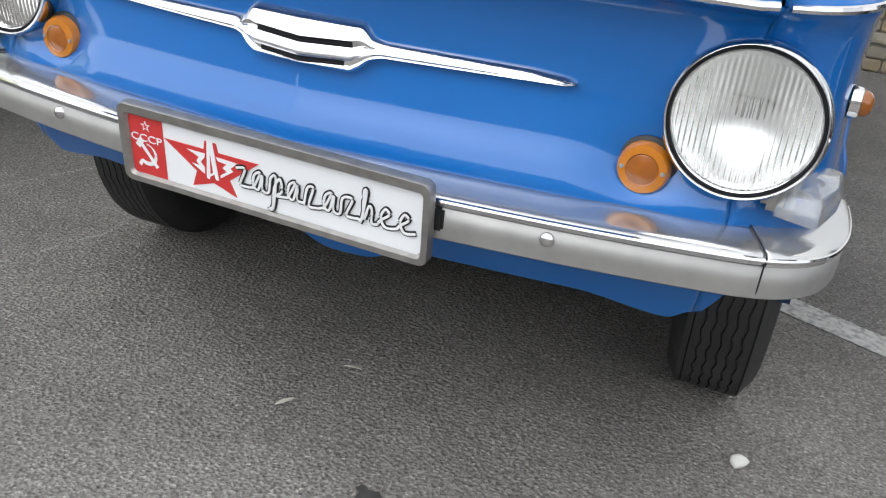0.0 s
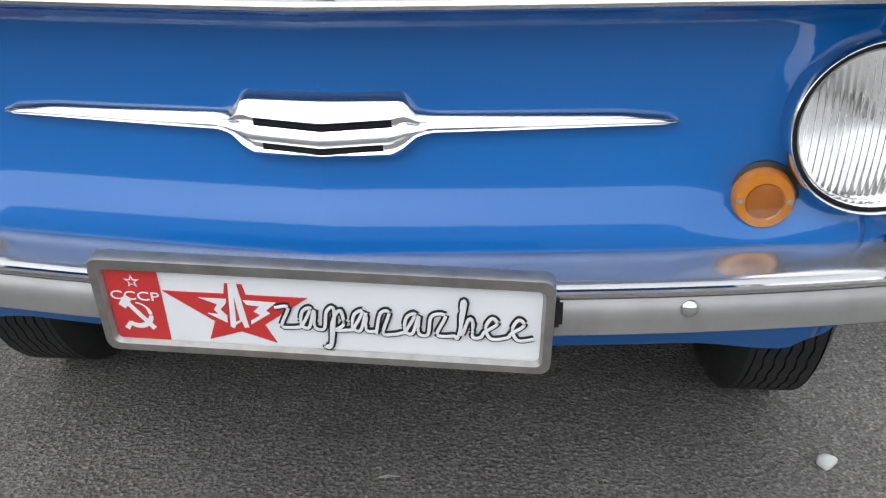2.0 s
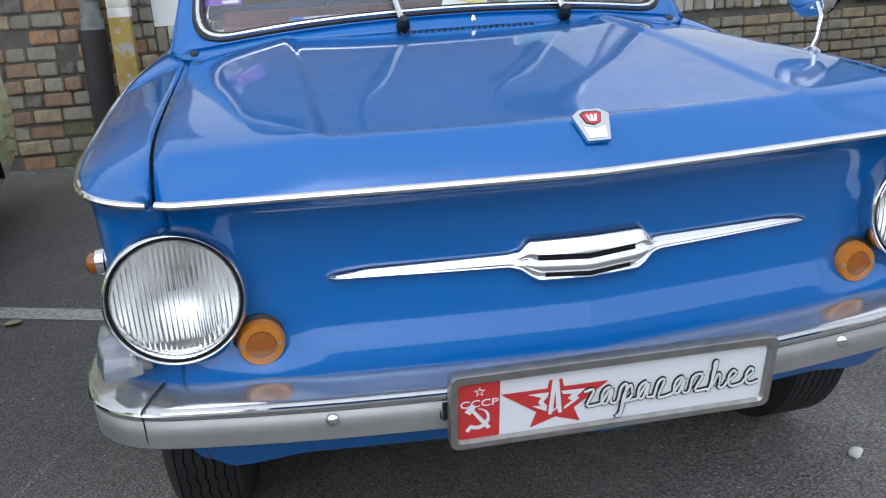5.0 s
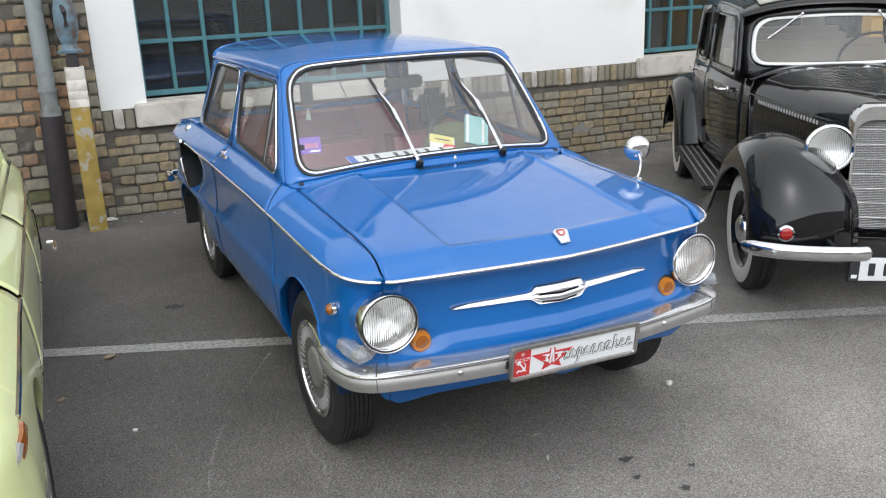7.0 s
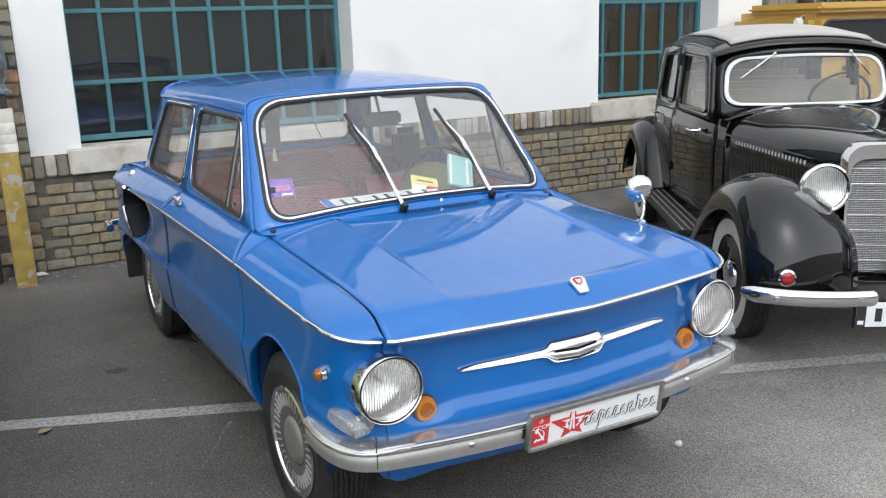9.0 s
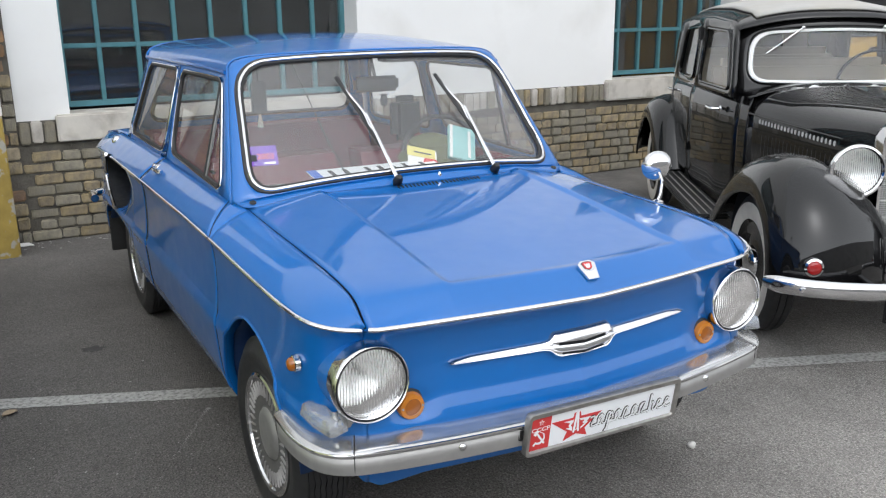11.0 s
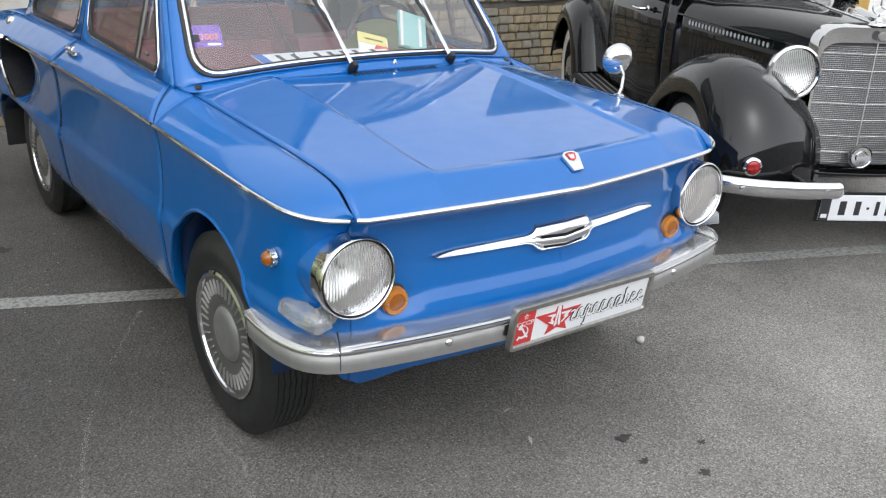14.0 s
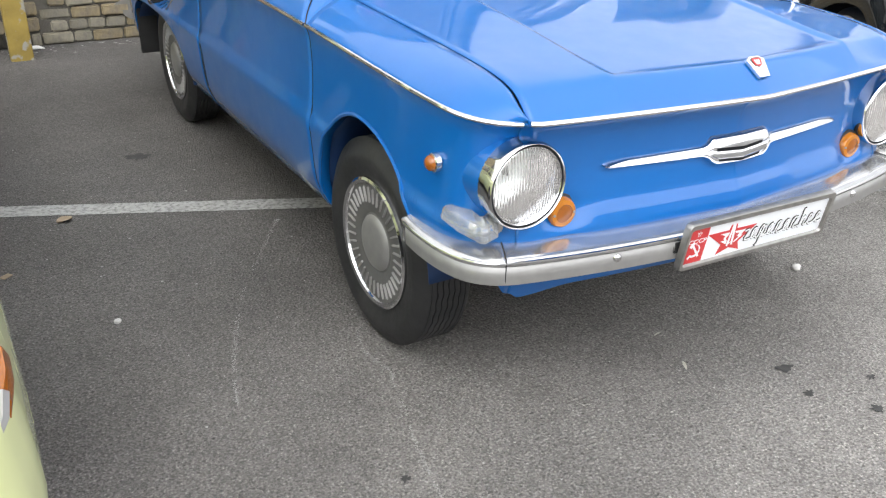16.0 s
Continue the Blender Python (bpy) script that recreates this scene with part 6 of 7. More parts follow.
for a in (90, 210, 330):
    op("mascot_ray", tube([(0, 0.02, 1.140), (0.034 * math.cos(radians(a)), 0.02, 1.140 + 0.034 * math.sin(radians(a)))], 0.005, 6, taper=[1.2, 0.4]), "chrome", orn)
op("mascot_stem", tube([(0, 0.02, 1.09), (0, 0.02, 1.106)], 0.005, 8), "chrome", orn)

# wings
FR = [(-0.365, 0.400), (-0.358, 0.50), (-0.322, 0.62), (-0.250, 0.735), (-0.15, 0.82), (-0.03, 0.878), (0.10, 0.897), (0.28, 0.878), (0.45, 0.832), (0.62, 0.755), (0.80, 0.630), (0.95, 0.505), (1.08, 0.415), (1.22, 0.385)]
RE = [(2.55, 0.385), (2.62, 0.50), (2.72, 0.66), (2.86, 0.80), (3.05, 0.875), (3.25, 0.875), (3.45, 0.80), (3.62, 0.66), (3.72, 0.50), (3.76, 0.38)]


def wing(side, path, x_in, name):
    rows = []
    pts = catmull(path, 44)
    for k, (y, z) in enumerate(pts):
        a, b = pts[max(0, k - 1)], pts[min(43, k + 1)]
        d = (b - a) / np.linalg.norm(b - a)
        n = (-d[1], d[0])
        lift = max(0.0, n[1])
        sec = []
        # towards the nose the inner side sweeps down to the foot of the radiator
        nose = smooth_step(0.15, -0.34, y)
        x0 = x_in - 0.085 * nose
        for x, drop in ((x0, 0.15 + 0.03 * nose), (x0 + 0.05, 0.075 + 0.055 * nose), (x0 + 0.11, 0.05 + 0.035 * nose), (0.46, 0.034), (0.52, 0.010), (0.585, 0.0), (0.645, 0.006), (0.70, 0.026), (0.742, 0.060), (0.768, 0.100), (0.778, 0.135), (0.779, 0.15 + 0.03 * lift), (0.768, 0.152 + 0.032 * lift)):
            x = max(x, x0)
            sec.append((side * x, y - n[0] * drop, z - n[1] * drop))
        rows.append(sec)
    return op(name, sheet(rows), "black_paint", thick=0.006)


for side in (-1, 1):
    w = wing(side, FR, 0.33, "front_wing")
    valley = [[(side * x, y, z) for x, z in ((0.24 + 0.1 * f, 0.60), (0.33, 0.64 + 0.1 * math.sin(math.pi * min(1, f * 1.2)) - 0.1 * f), (0.40, 0.70 + 0.12 * math.sin(math.pi * min(1, f * 1.25)) - 0.2 * f))] for f, y in ((k / 14, 0.0 + 1.08 * k / 14) for k in range(15))]
    op("wing_apron", sheet(valley), "black_paint", w, thick=0.005)
    wing(side, RE, 0.55, "rear_wing")
    rb = op("running_board", box((side * 0.69, 1.88, 0.355), (0.21, 1.42, 0.030), 0.010), "black")
    for k in range(4):
        op("running_board_strip", box((side * (0.62 + 0.045 * k), 1.88, 0.372), (0.010, 1.38, 0.006), 0.002), "dull_chrome", rb)
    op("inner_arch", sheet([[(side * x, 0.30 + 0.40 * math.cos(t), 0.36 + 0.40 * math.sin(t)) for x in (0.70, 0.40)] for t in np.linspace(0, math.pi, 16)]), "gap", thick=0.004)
    # lamps
    hl = op("headlamp", lathe([(0.112, 0.0), (0.108, -0.03), (0.095, -0.08), (0.068, -0.13), (0.03, -0.165), (0, -0.172)], 40, pose(side * 0.378, -0.06, 0.853, 90, 0, 0)), "chrome")
    ax = pose(side * 0.378, -0.06, 0.853, 90, 0, 0)
    op("headlamp_rim", lathe([(0.116, -0.022), (0.121, -0.006), (0.119, 0.008), (0.110, 0.012), (0.103, 0.006)], 44, ax), "chrome", hl)
    op("reflector", lathe([(0.106, 0.0), (0.095, -0.025), (0.07, -0.05), (0.035, -0.068), (0, -0.072)], 40, ax), "reflector", hl)
    op("headlamp_lens", fluted_lens(0.1055, 0.013, 0.0088, ax @ Matrix.Translation((0, 0, 0.005))), "lens_glass", hl).visible_shadow = False
    op("lamp_bracket", tube([(side * 0.378, 0.02, 0.745), (side * 0.375, 0.04, 0.66), (side * 0.37, 0.05, 0.60)], 0.022, 10), "black_paint", hl)
    op("lamp_screw", box((side * 0.378, -0.065, 0.733), (0.022, 0.014, 0.022), 0.003), "chrome", hl)
    rd = op("wing_lamp", lathe([(0.040, -0.02), (0.040, 0.004), (0.031, 0.010)], 28, pose(side * 0.630, -0.365, 0.505, 90, 0, 0)), "chrome")
    op("red_lens", lathe([(0.031, 0.006), (0.027, 0.016), (0.015, 0.022), (0, 0.023)], 28, pose(side * 0.630, -0.365, 0.505, 90, 0, 0)), "red_lens", rd)
    # split bumper blade
    pts = [(side * 0.27, -0.455, 0.435), (side * 0.31, -0.47, 0.435), (side * 0.45, -0.475, 0.436), (side * 0.62, -0.455, 0.438), (side * 0.76, -0.40, 0.44), (side * 0.82, -0.34, 0.44)]
    bl = op("bumper_blade", tube([tuple(p) for p in catmull(pts, 26)], 0.023, 12, flat=1.6, taper=[0.55 + 0.45 * min(1, k / 3, (25 - k) / 4) for k in range(26)]), "chrome")
    for x in (0.35, 0.70):
        op("bumper_bolt", lathe([(0, 0.010), (0.010, 0.008), (0.014, 0)], 14, pose(side * x, -0.49 + 0.11 * max(0, x - 0.45), 0.438, 90, 0, 0)), "chrome", bl)
    op("bumper_iron", box((side * 0.42, -0.30, 0.44), (0.03, 0.36, 0.04), 0.005), "black_paint", bl)
    # wheels
    for y, st in ((0.30, 3), (3.15, 0)):
        wh = new("wheel")
        wh.parent = old
        wh.matrix_local = pose(side * 0.645, y, 0.335, 0, 0, st)
        ang = pose(0, 0, 0, 0, 90 * side, 0)
        op("tyre", lathe([(0.20, -0.06), (0.26, -0.072), (0.31, -0.062), (0.332, -0.045), (0.335, -0.02), (0.329, -0.016), (0.335, -0.012), (0.335, 0.012), (0.329, 0.016), (0.335, 0.02), (0.332, 0.045), (0.312, 0.060), (0.296, 0.0665)], 56, ang), "tyre", wh)
        op("whitewall", lathe([(0.296, 0.0665), (0.265, 0.0725), (0.235, 0.068), (0.215, 0.062)], 56, ang), "whitewall", wh)
        op("disc", lathe([(0.215, 0.062), (0.200, 0.040), (0.150, 0.030), (0.10, 0.045), (0.07, 0.05)], 40, ang), "black_paint", wh)
        op("hub_cap", lathe([(0.085, 0.045), (0.080, 0.062), (0.055, 0.078), (0.02, 0.084), (0, 0.085)], 32, ang), "chrome", wh)

# body: scuttle, doors, tail
def body_sec(y):
    hw = float(np.interp(y, (1.18, 1.6, 2.2, 3.0, 3.5, 3.85), (0.525, 0.605, 0.640, 0.620, 0.53, 0.36)))
    zb = 0.36
    zt = float(np.interp(y, (1.18, 1.6, 2.2, 3.0, 3.5, 3.85), (1.045, 1.045, 1.045, 1.04, 1.02, 0.85)))
    return [(hw - 0.05, zb), (hw - 0.01, 0.45), (hw + 0.004, 0.65), (hw + 0.006, 0.85), (hw - 0.004, 0.98), (hw - 0.022, zt)]


cuts = [("scuttle_panel", 1.18, 1.285), ("front_door", 1.29, 2.195), ("rear_door", 2.20, 2.90), ("tail_quarter", 2.905, 3.85)]
for side in (-1, 1):
    for nm, y0, y1 in cuts:
        pn = op(nm, sheet([[(side * x, y, z) for x, z in body_sec(y)] for y in np.linspace(y0, y1, 14)]), "black_paint", thick=0.006)
        if "door" in nm:
            yh = y0 + 0.20 if nm == "front_door" else y1 - 0.12
            op("door_handle", tube([(side * 0.62, yh, 0.955), (side * 0.655, yh, 0.955), (side * 0.665, yh + 0.03, 0.955), (side * 0.662, yh + 0.13, 0.955)], 0.010, 8), "chrome", pn)
            op("handle_rose", lathe([(0, 0.01), (0.018, 0.006), (0.02, 0)], 16, pose(side * 0.608, yh, 0.955, 0, 90 * side, 0)), "chrome", pn)
            op("door_hinge", box((side * 0.652, y1 - 0.01, 0.62), (0.02, 0.03, 0.06), 0.004), "black_paint", pn)
op("tail", sheet([[(x, y, z) for x in np.linspace(-0.36, 0.36, 9)] for y, z in ((3.85, 0.4), (3.88, 0.6), (3.85, 0.85))]), "black_paint", thick=0.005)
op("scuttle_top", sheet([[(x, y, 1.120 + 0.012 * (y - 1.18) / 0.15 - (0.075 - 0.02 * (y - 1.18)) * abs(x / 0.525) ** 2.6) for x in np.linspace(-0.525, 0.525, 17)] for y in np.linspace(1.18, 1.36, 5)]), "black_paint", thick=0.005)
# windscreen
scr = lambda x, z: Vector((x, 1.285 + 0.10 * (x / 0.53) ** 2 + (z - 1.14) * 0.35, z))
sw_o = densify(rounded([(-0.50, 1.122), (0, 1.118), (0.50, 1.122), (0.475, 1.405), (0, 1.432), (-0.475, 1.405)], [0.10, 0.3, 0.10, 0.12, 0.3, 0.12], 6), 0.04)
cz2 = 1.272
fr_rows = [[scr(p[0] * k, cz2 + (p[1] - cz2) * q) + Vector((0, o, 0)) for p in sw_o] for k, q, o in ((1.0, 1.0, 0.01), (1.0, 1.0, -0.010), (0.985, 0.965, -0.015), (0.955, 0.90, -0.012), (0.95, 0.89, 0.006))]
wsf = op("screen_frame", sheet(fr_rows, True), "white_trim", label="white painted windscreen frame")
g = op("windscreen", sheet([[scr(p[0] * k, cz2 + (p[1] - cz2) * k) for p in sw_o] for k in (0.95, 0.6, 0.3, 0.01)], True), "old_glass", wsf)
g.visible_shadow = False
# roof and pillars
EDGE_Y = ((1.30, 1.43, 1.60, 2.00, 2.60, 3.00, 3.20, 3.40, 3.50, 3.55), (1.035, 1.42, 1.462, 1.487, 1.487, 1.455, 1.405, 1.30, 1.15, 1.03))


def roof_edge(y):
    z = float(np.interp(y, *EDGE_Y))
    return float(np.interp(y, (1.2, 2.2, 3.0, 3.6), (0.575, 0.618, 0.60, 0.50))) - (z - 1.04) * 0.10 + 0.006, z


rows_c, rows_s = [], []
for y in list(np.linspace(1.43, 3.0, 18)) + list(np.linspace(3.08, 3.56, 9)):
    hw, ze = roof_edge(y)
    crown_h = float(np.interp(y, (1.43, 1.6, 2.2, 3.0, 3.4, 3.56), (0.070, 0.088, 0.100, 0.092, 0.060, 0.02)))
    back = 0.16 * smooth_step(2.9, 3.5, y)
    prof = [(a, y - 0.055 * (1 - a * a) * (1 - smooth_step(1.43, 1.75, y)) + back * (1 - a * a), ze + crown_h * (1 - abs(a) ** 2.6)) for a in np.linspace(-1, 1, 29)]
    rows_s.append([(hw * a, yy, z) for a, yy, z in prof])
    if 1.50 < y < 3.12:
        rows_c.append([(hw * a, yy, z) for a, yy, z in prof if abs(a) <= 0.80])
shell_roof = op("roof_shell", sheet([[(x, y, z - 0.004) for x, y, z in r] for r in rows_s]), "black_paint", thick=0.006)
op("canvas_top", sheet([[(x, y, z + 0.009) for x, y, z in r] for r in rows_c]), "canvas", label="pale grey folding canvas roof", thick=0.012)
# pillars and header round the windscreen
outer = []
for p in sw_o:
    d = Vector((p[0], p[1] - cz2))
    hit = 9.0
    shape = [(-0.573, 1.03), (0.573, 1.03), (0.570, 1.30), (0.545, 1.415), (0.46, 1.458), (0.30, 1.482), (0.0, 1.490), (-0.30, 1.482), (-0.46, 1.458), (-0.545, 1.415), (-0.570, 1.30)]
    for a, b in zip(shape, shape[1:] + shape[:1]):
        a, e = Vector((a[0], a[1] - cz2)), Vector((b[0] - a[0], b[1] - a[1]))
        den = d.x * e.y - d.y * e.x
        if abs(den) > 1e-9:
            t, u = (a.x * e.y - a.y * e.x) / den, (a.x * d.y - a.y * d.x) / den
            if t > 0 and -1e-6 <= u <= 1 + 1e-6:
                hit = min(hit, t)
    outer.append((d.x * hit, cz2 + d.y * hit))
ring_rows = [[scr(p[0] + (q[0] - p[0]) * k, p[1] + (q[1] - p[1]) * k) + Vector((0, o + 0.030 * k * abs(q[0] / 0.57) ** 3, 0)) for p, q in zip(sw_o, outer)] for k, o in ((0.0, 0.006), (0.3, 0.0), (0.7, 0.004), (1.0, 0.020))]
op("screen_surround", sheet(ring_rows, True), "black_paint", thick=0.006)
for side in (-1, 1):
    out = [(1.30, 1.035), (3.55, 1.03), (3.40, 1.30), (3.10, 1.44), (2.6, 1.487), (2.0, 1.487), (1.6, 1.462), (1.43, 1.42)]
    h1 = rounded([(1.42, 1.075), (2.10, 1.075), (2.10, 1.415), (1.57, 1.405)], 0.05, 5)
    h2 = rounded([(2.27, 1.075), (2.83, 1.075), (2.74, 1.40), (2.27, 1.42)], 0.06, 5)
    put = lambda y, z: Vector((side * (float(np.interp(y, (1.2, 2.2, 3.0, 3.6), (0.575, 0.618, 0.60, 0.50))) - (z - 1.04) * 0.10), y, z))
    cs = op("cabin_side", panel(densify([Vector(p) for p in out], 0.08), [h1, h2], put), "black_paint", thick=0.02)
    for nm, h in (("door_glass", h1), ("rear_door_glass", h2)):
        gg = op(nm, panel(densify(h, 0.06), [], lambda y, z: put(y, z) + Vector((-side * 0.012, 0, 0))), "old_glass", cs)
        gg.visible_shadow = False
        op("glass_bead", tube([put(p[0], p[1]) + Vector((side * 0.010, 0, 0)) for p in densify(h, 0.05)], 0.007, 6, True), "black_paint", cs)
    op("semaphore", box((side * 0.605, 2.185, 1.38), (0.03, 0.045, 0.09), 0.008), "black", cs)
    wp1 = scr(0.38 if side > 0 else -0.40, 1.285) + Vector((0, -0.022, 0))
    wp0 = scr(0.26 if side > 0 else -0.20, 1.425) + Vector((0, -0.022, 0.004))
    op("wiper_arm", tube([wp0, wp0.lerp(wp1, 0.55)], 0.0050, 6), "chrome", wsf)
    op("wiper_blade", tube([wp0.lerp(wp1, 0.45), wp1], 0.0038, 6), "chrome" if side < 0 else "rubber", wsf)
    op("wiper_boss", lathe([(0, 0.016), (0.010, 0.013), (0.012, 0)], 12, Matrix.Translation(wp0) @ pose(0, 0.01, 0, 90, 0, 0)), "chrome", wsf)
# cabin inside
op("dashboard", box((0, 1.42, 1.02), (1.05, 0.12, 0.16), 0.03), "black")
op("bench_seat", box((0, 2.0, 0.95), (1.10, 0.16, 0.55), 0.05), "beige")
op("rear_bench", box((0, 2.95, 0.95), (1.05, 0.18, 0.60), 0.05), "beige")
op("rear_partition", panel(rounded([(-0.50, 0.7), (0.50, 0.7), (0.46, 1.46), (-0.46, 1.46)], 0.06, 4), [rounded([(-0.30, 1.20), (0.30, 1.20), (0.27, 1.36), (-0.27, 1.36)], 0.05, 4)], lambda x, z: Vector((x, 3.40 - (z - 1) * 0.3, z))), "beige", thick=0.02)
op("steering_wheel", tube([(0.30 + 0.19 * math.cos(t), 1.62 - 0.08 * math.sin(t), 1.12 + 0.17 * math.sin(t)) for t in np.linspace(0, 2 * math.pi, 36)[:-1]], 0.010, 6, True), "black")
op("floor_pan", box((0, 1.9, 0.34), (1.1, 3.4, 0.05)), "gap", smooth=False)
op("front_apron", sheet([[(x, -0.20 + 0.15 * t - 0.03 * (1 - (x / 0.3) ** 2), 0.44 - 0.06 * t) for t in (0, 0.5, 1)] for x in np.linspace(-0.33, 0.33, 9)]), "black_paint", thick=0.005)
mr = op("door_mirror", tube([(0.58, 1.33, 1.235), (0.62, 1.31, 1.235), (0.70, 1.30, 1.237), (0.725, 1.31, 1.245)], 0.008, 8), "chrome")
op("mirror_clamp", box((0.583, 1.335, 1.235), (0.02, 0.03, 0.055), 0.004), "chrome", mr)
op("mirror_head", lathe([(0, -0.02), (0.03, -0.016), (0.046, 0.0), (0.044, 0.008), (0, 0.010)], 6, pose(0.735, 1.32, 1.25, -90, 0, 15)), "black", mr)
# registration plate with plain bars
pm = pose(-0.10, -0.475, 0.365, 4, 0, 0)
rp = op("number_plate", box((0, 0, 0), (0.52, 0.006, 0.115), 0.002), "white", label="white plate with a dark band and plain bars", m=pm)
op("plate_band", box((-0.240, -0.0042, 0), (0.042, 0.002, 0.113)), "ink", rp, smooth=False, m=pm)
op("band_bar", box((-0.240, -0.0056, -0.035), (0.026, 0.001, 0.018)), "white", rp, smooth=False, m=pm)
for k, (x, w) in enumerate(((-0.165, 0.052), (-0.10, 0.044), (-0.055, 0.020), (-0.015, 0.030), (0.035, 0.040), (0.085, 0.040), (0.145, 0.046), (0.20, 0.040))):
    op("character_bar", box((x, -0.0042, 0), (w * 0.55, 0.002, 0.062 if k != 2 else 0.010)), "ink", rp, smooth=False, m=pm)
op("plate_holder", box((-0.10, -0.462, 0.365), (0.54, 0.012, 0.130), 0.003), "black")

# ---- yellow-green saloon beside the bay ----
M.update(
    lime=mat("pale_lime_car_paint", (0.80, 0.84, 0.42), 0.35, 0.0, 1.0, 0.03, 3, coat_rough=0.04),
    ochre=mat("ochre_truck_paint", (0.55, 0.34, 0.075), 0.4, 0, 0.6, 0.05, 3),
    dark_glass=mat("dark_glass", (0.02, 0.022, 0.024), 0.08, 0, 0.5, 0.1, 6),
)
green = thing("lime_saloon", "pale lime green vintage saloon with bright side strips", "car", m=pose(-2.443, -0.035, 0, 0, 0, -1.5))
GX = ((-0.48, -0.40, -0.30, -0.15, 0.15, 0.65, 1.3, 2.5, 3.3, 3.75, 3.9), (0.60, 0.69, 0.738, 0.762, 0.758, 0.748, 0.745, 0.735, 0.70, 0.62, 0.50))
GOFF = ((0.24, 0.35, 0.50, 0.60, 0.68, 0.735, 0.75, 0.79, 0.83, 0.86), (-0.07, -0.02, 0.0, -0.006, -0.016, -0.026, -0.034, -0.075, -0.14, -0.22))


def gside(side, y, z):
    return Vector((side * (float(np.interp(y, *GX)) + float(np.interp(z, *GOFF))), y, z))


def gbottom(y):
    z = 0.25
    for c in (0.38, 2.75):
        f = 1 - ((y - c) / 0.34) ** 2
        if f > 0:
            z = max(z, 0.28 + 0.34 * math.sqrt(f))
    return z


gy = sorted(set([round(v, 3) for v in np.linspace(-0.48, 3.9, 90)] + [round(c - 0.34 * math.cos(t), 3) for c in (0.38, 2.75) for t in np.linspace(0, math.pi, 25)]))
for side in (-1, 1):
    for nm, y0, y1 in (("front_wing", -0.49, 0.89), ("front_door", 0.895, 1.895), ("rear_quarter", 1.90, 3.91)):
        ys = [y for y in gy if y0 <= y <= y1]
        rows = [[gside(side, y, gbottom(y)) - Vector((side * 0.03, 0, 0))] + [gside(side, y, gbottom(y) + (0.86 - gbottom(y)) * v) for v in np.linspace(0, 1, 22)] for y in ys]
        pn = part(nm, sheet(rows), M["lime"], green, thick=0.005)
        part("side_strip", tube([gside(side, y, 0.742) + Vector((side * 0.004, 0, 0)) for y in ys if -0.10 < y < 3.7], 0.008, 6), M["chrome"], pn)
        part("lower_strip", tube([gside(side, y, 0.47) + Vector((side * 0.003, 0, 0)) for y in ys if 0.75 < y < 2.38 or y > 3.12], 0.005, 6), M["chrome"], pn)
        if nm == "front_door":
            part("door_handle", tube([(side * 0.80, 1.78, 0.69), (side * 0.83, 1.77, 0.69), (side * 0.832, 1.65, 0.69)], 0.009, 6), M["chrome"], pn)
    rows = []
    for k, f in enumerate(np.linspace(0, 1, 8)):
        y = -0.095 - 0.10 * f
        p = gside(side, y, 0.715)
        rows.append([(p.x + side * a, p.y, 0.715 + b - 0.01 * f) for a, b in ((-0.02, -0.028), (0.010, -0.025), (0.015, 0.0), (0.008, 0.018), (-0.02, 0.020))])
    ind = part("indicator", capped(rows), M["amber_mid"], green, "orange wrap-round indicator lens")
    p = gside(side, -0.222, 0.70)
    part("indicator_tip", tube([p + Vector((side * 0.005, 0.03, 0.02)), p + Vector((0, 0, 0)), p + Vector((-side * 0.01, -0.035, -0.015))], 0.012, 6, taper=[1, 0.9, 0.2]), M["dull_chrome"], ind)
    for y in (0.38, 2.75):
        wh = new("wheel")
        wh.parent = green
        wh.location = (side * (0.66 if y < 1 else 0.60), y, 0.29)
        ang = pose(0, 0, 0, 0, 90 * side, 0)
        part("tyre", lathe([(0.18, -0.06), (0.24, -0.075), (0.28, -0.06), (0.29, -0.05), (0.29, 0.05), (0.28, 0.06), (0.24, 0.075), (0.18, 0.06)], 48, ang), M["tyre"], wh)
        part("rim", lathe([(0.182, 0.06), (0.17, 0.04), (0.10, 0.03), (0.09, 0.06), (0.05, 0.075), (0, 0.078)], 36, ang), M["dull_chrome"], wh)
        part("trim_ring", lathe([(0.19, 0.062), (0.185, 0.070), (0.172, 0.066), (0.168, 0.05)], 36, ang), M["chrome"], wh)
        part("wheel_well", sheet([[(side * x, y + 0.345 * math.cos(t), 0.28 + 0.345 * math.sin(t)) for x in (0.72, 0.40)] for t in np.linspace(0.1, math.pi - 0.1, 16)]), M["gap"], green, thick=0.004)
    gl_h = rounded([(0.95, 0.90), (1.75, 0.90), (1.72, 1.28), (1.30, 1.28)], 0.05, 4), rounded([(1.85, 0.90), (2.75, 0.90), (2.45, 1.28), (1.84, 1.28)], 0.06, 4)
    put = lambda y, z: Vector((side * (0.64 - (z - 0.86) * 0.28), y, z))
    cs = part("cabin_side", panel(densify([Vector(q) for q in ((0.72, 0.855), (3.0, 0.855), (2.55, 1.34), (1.18, 1.34))], 0.1), list(gl_h), put), M["lime"], green, thick=0.02)
    for h in gl_h:
        part("side_glass", panel(densify(h, 0.08), [], lambda y, z: put(y, z) - Vector((side * 0.012, 0, 0))), M["window"], cs).visible_shadow = False
part("bonnet", sheet([[(x, y, 0.86 + 0.03 * (1 - (x / 0.6) ** 2) + 0.02 * smooth_step(-0.45, 0.6, y)) for x in np.linspace(-0.585, 0.585, 17)] for y in np.linspace(-0.44, 0.78, 16)]), M["lime"], green, thick=0.005)
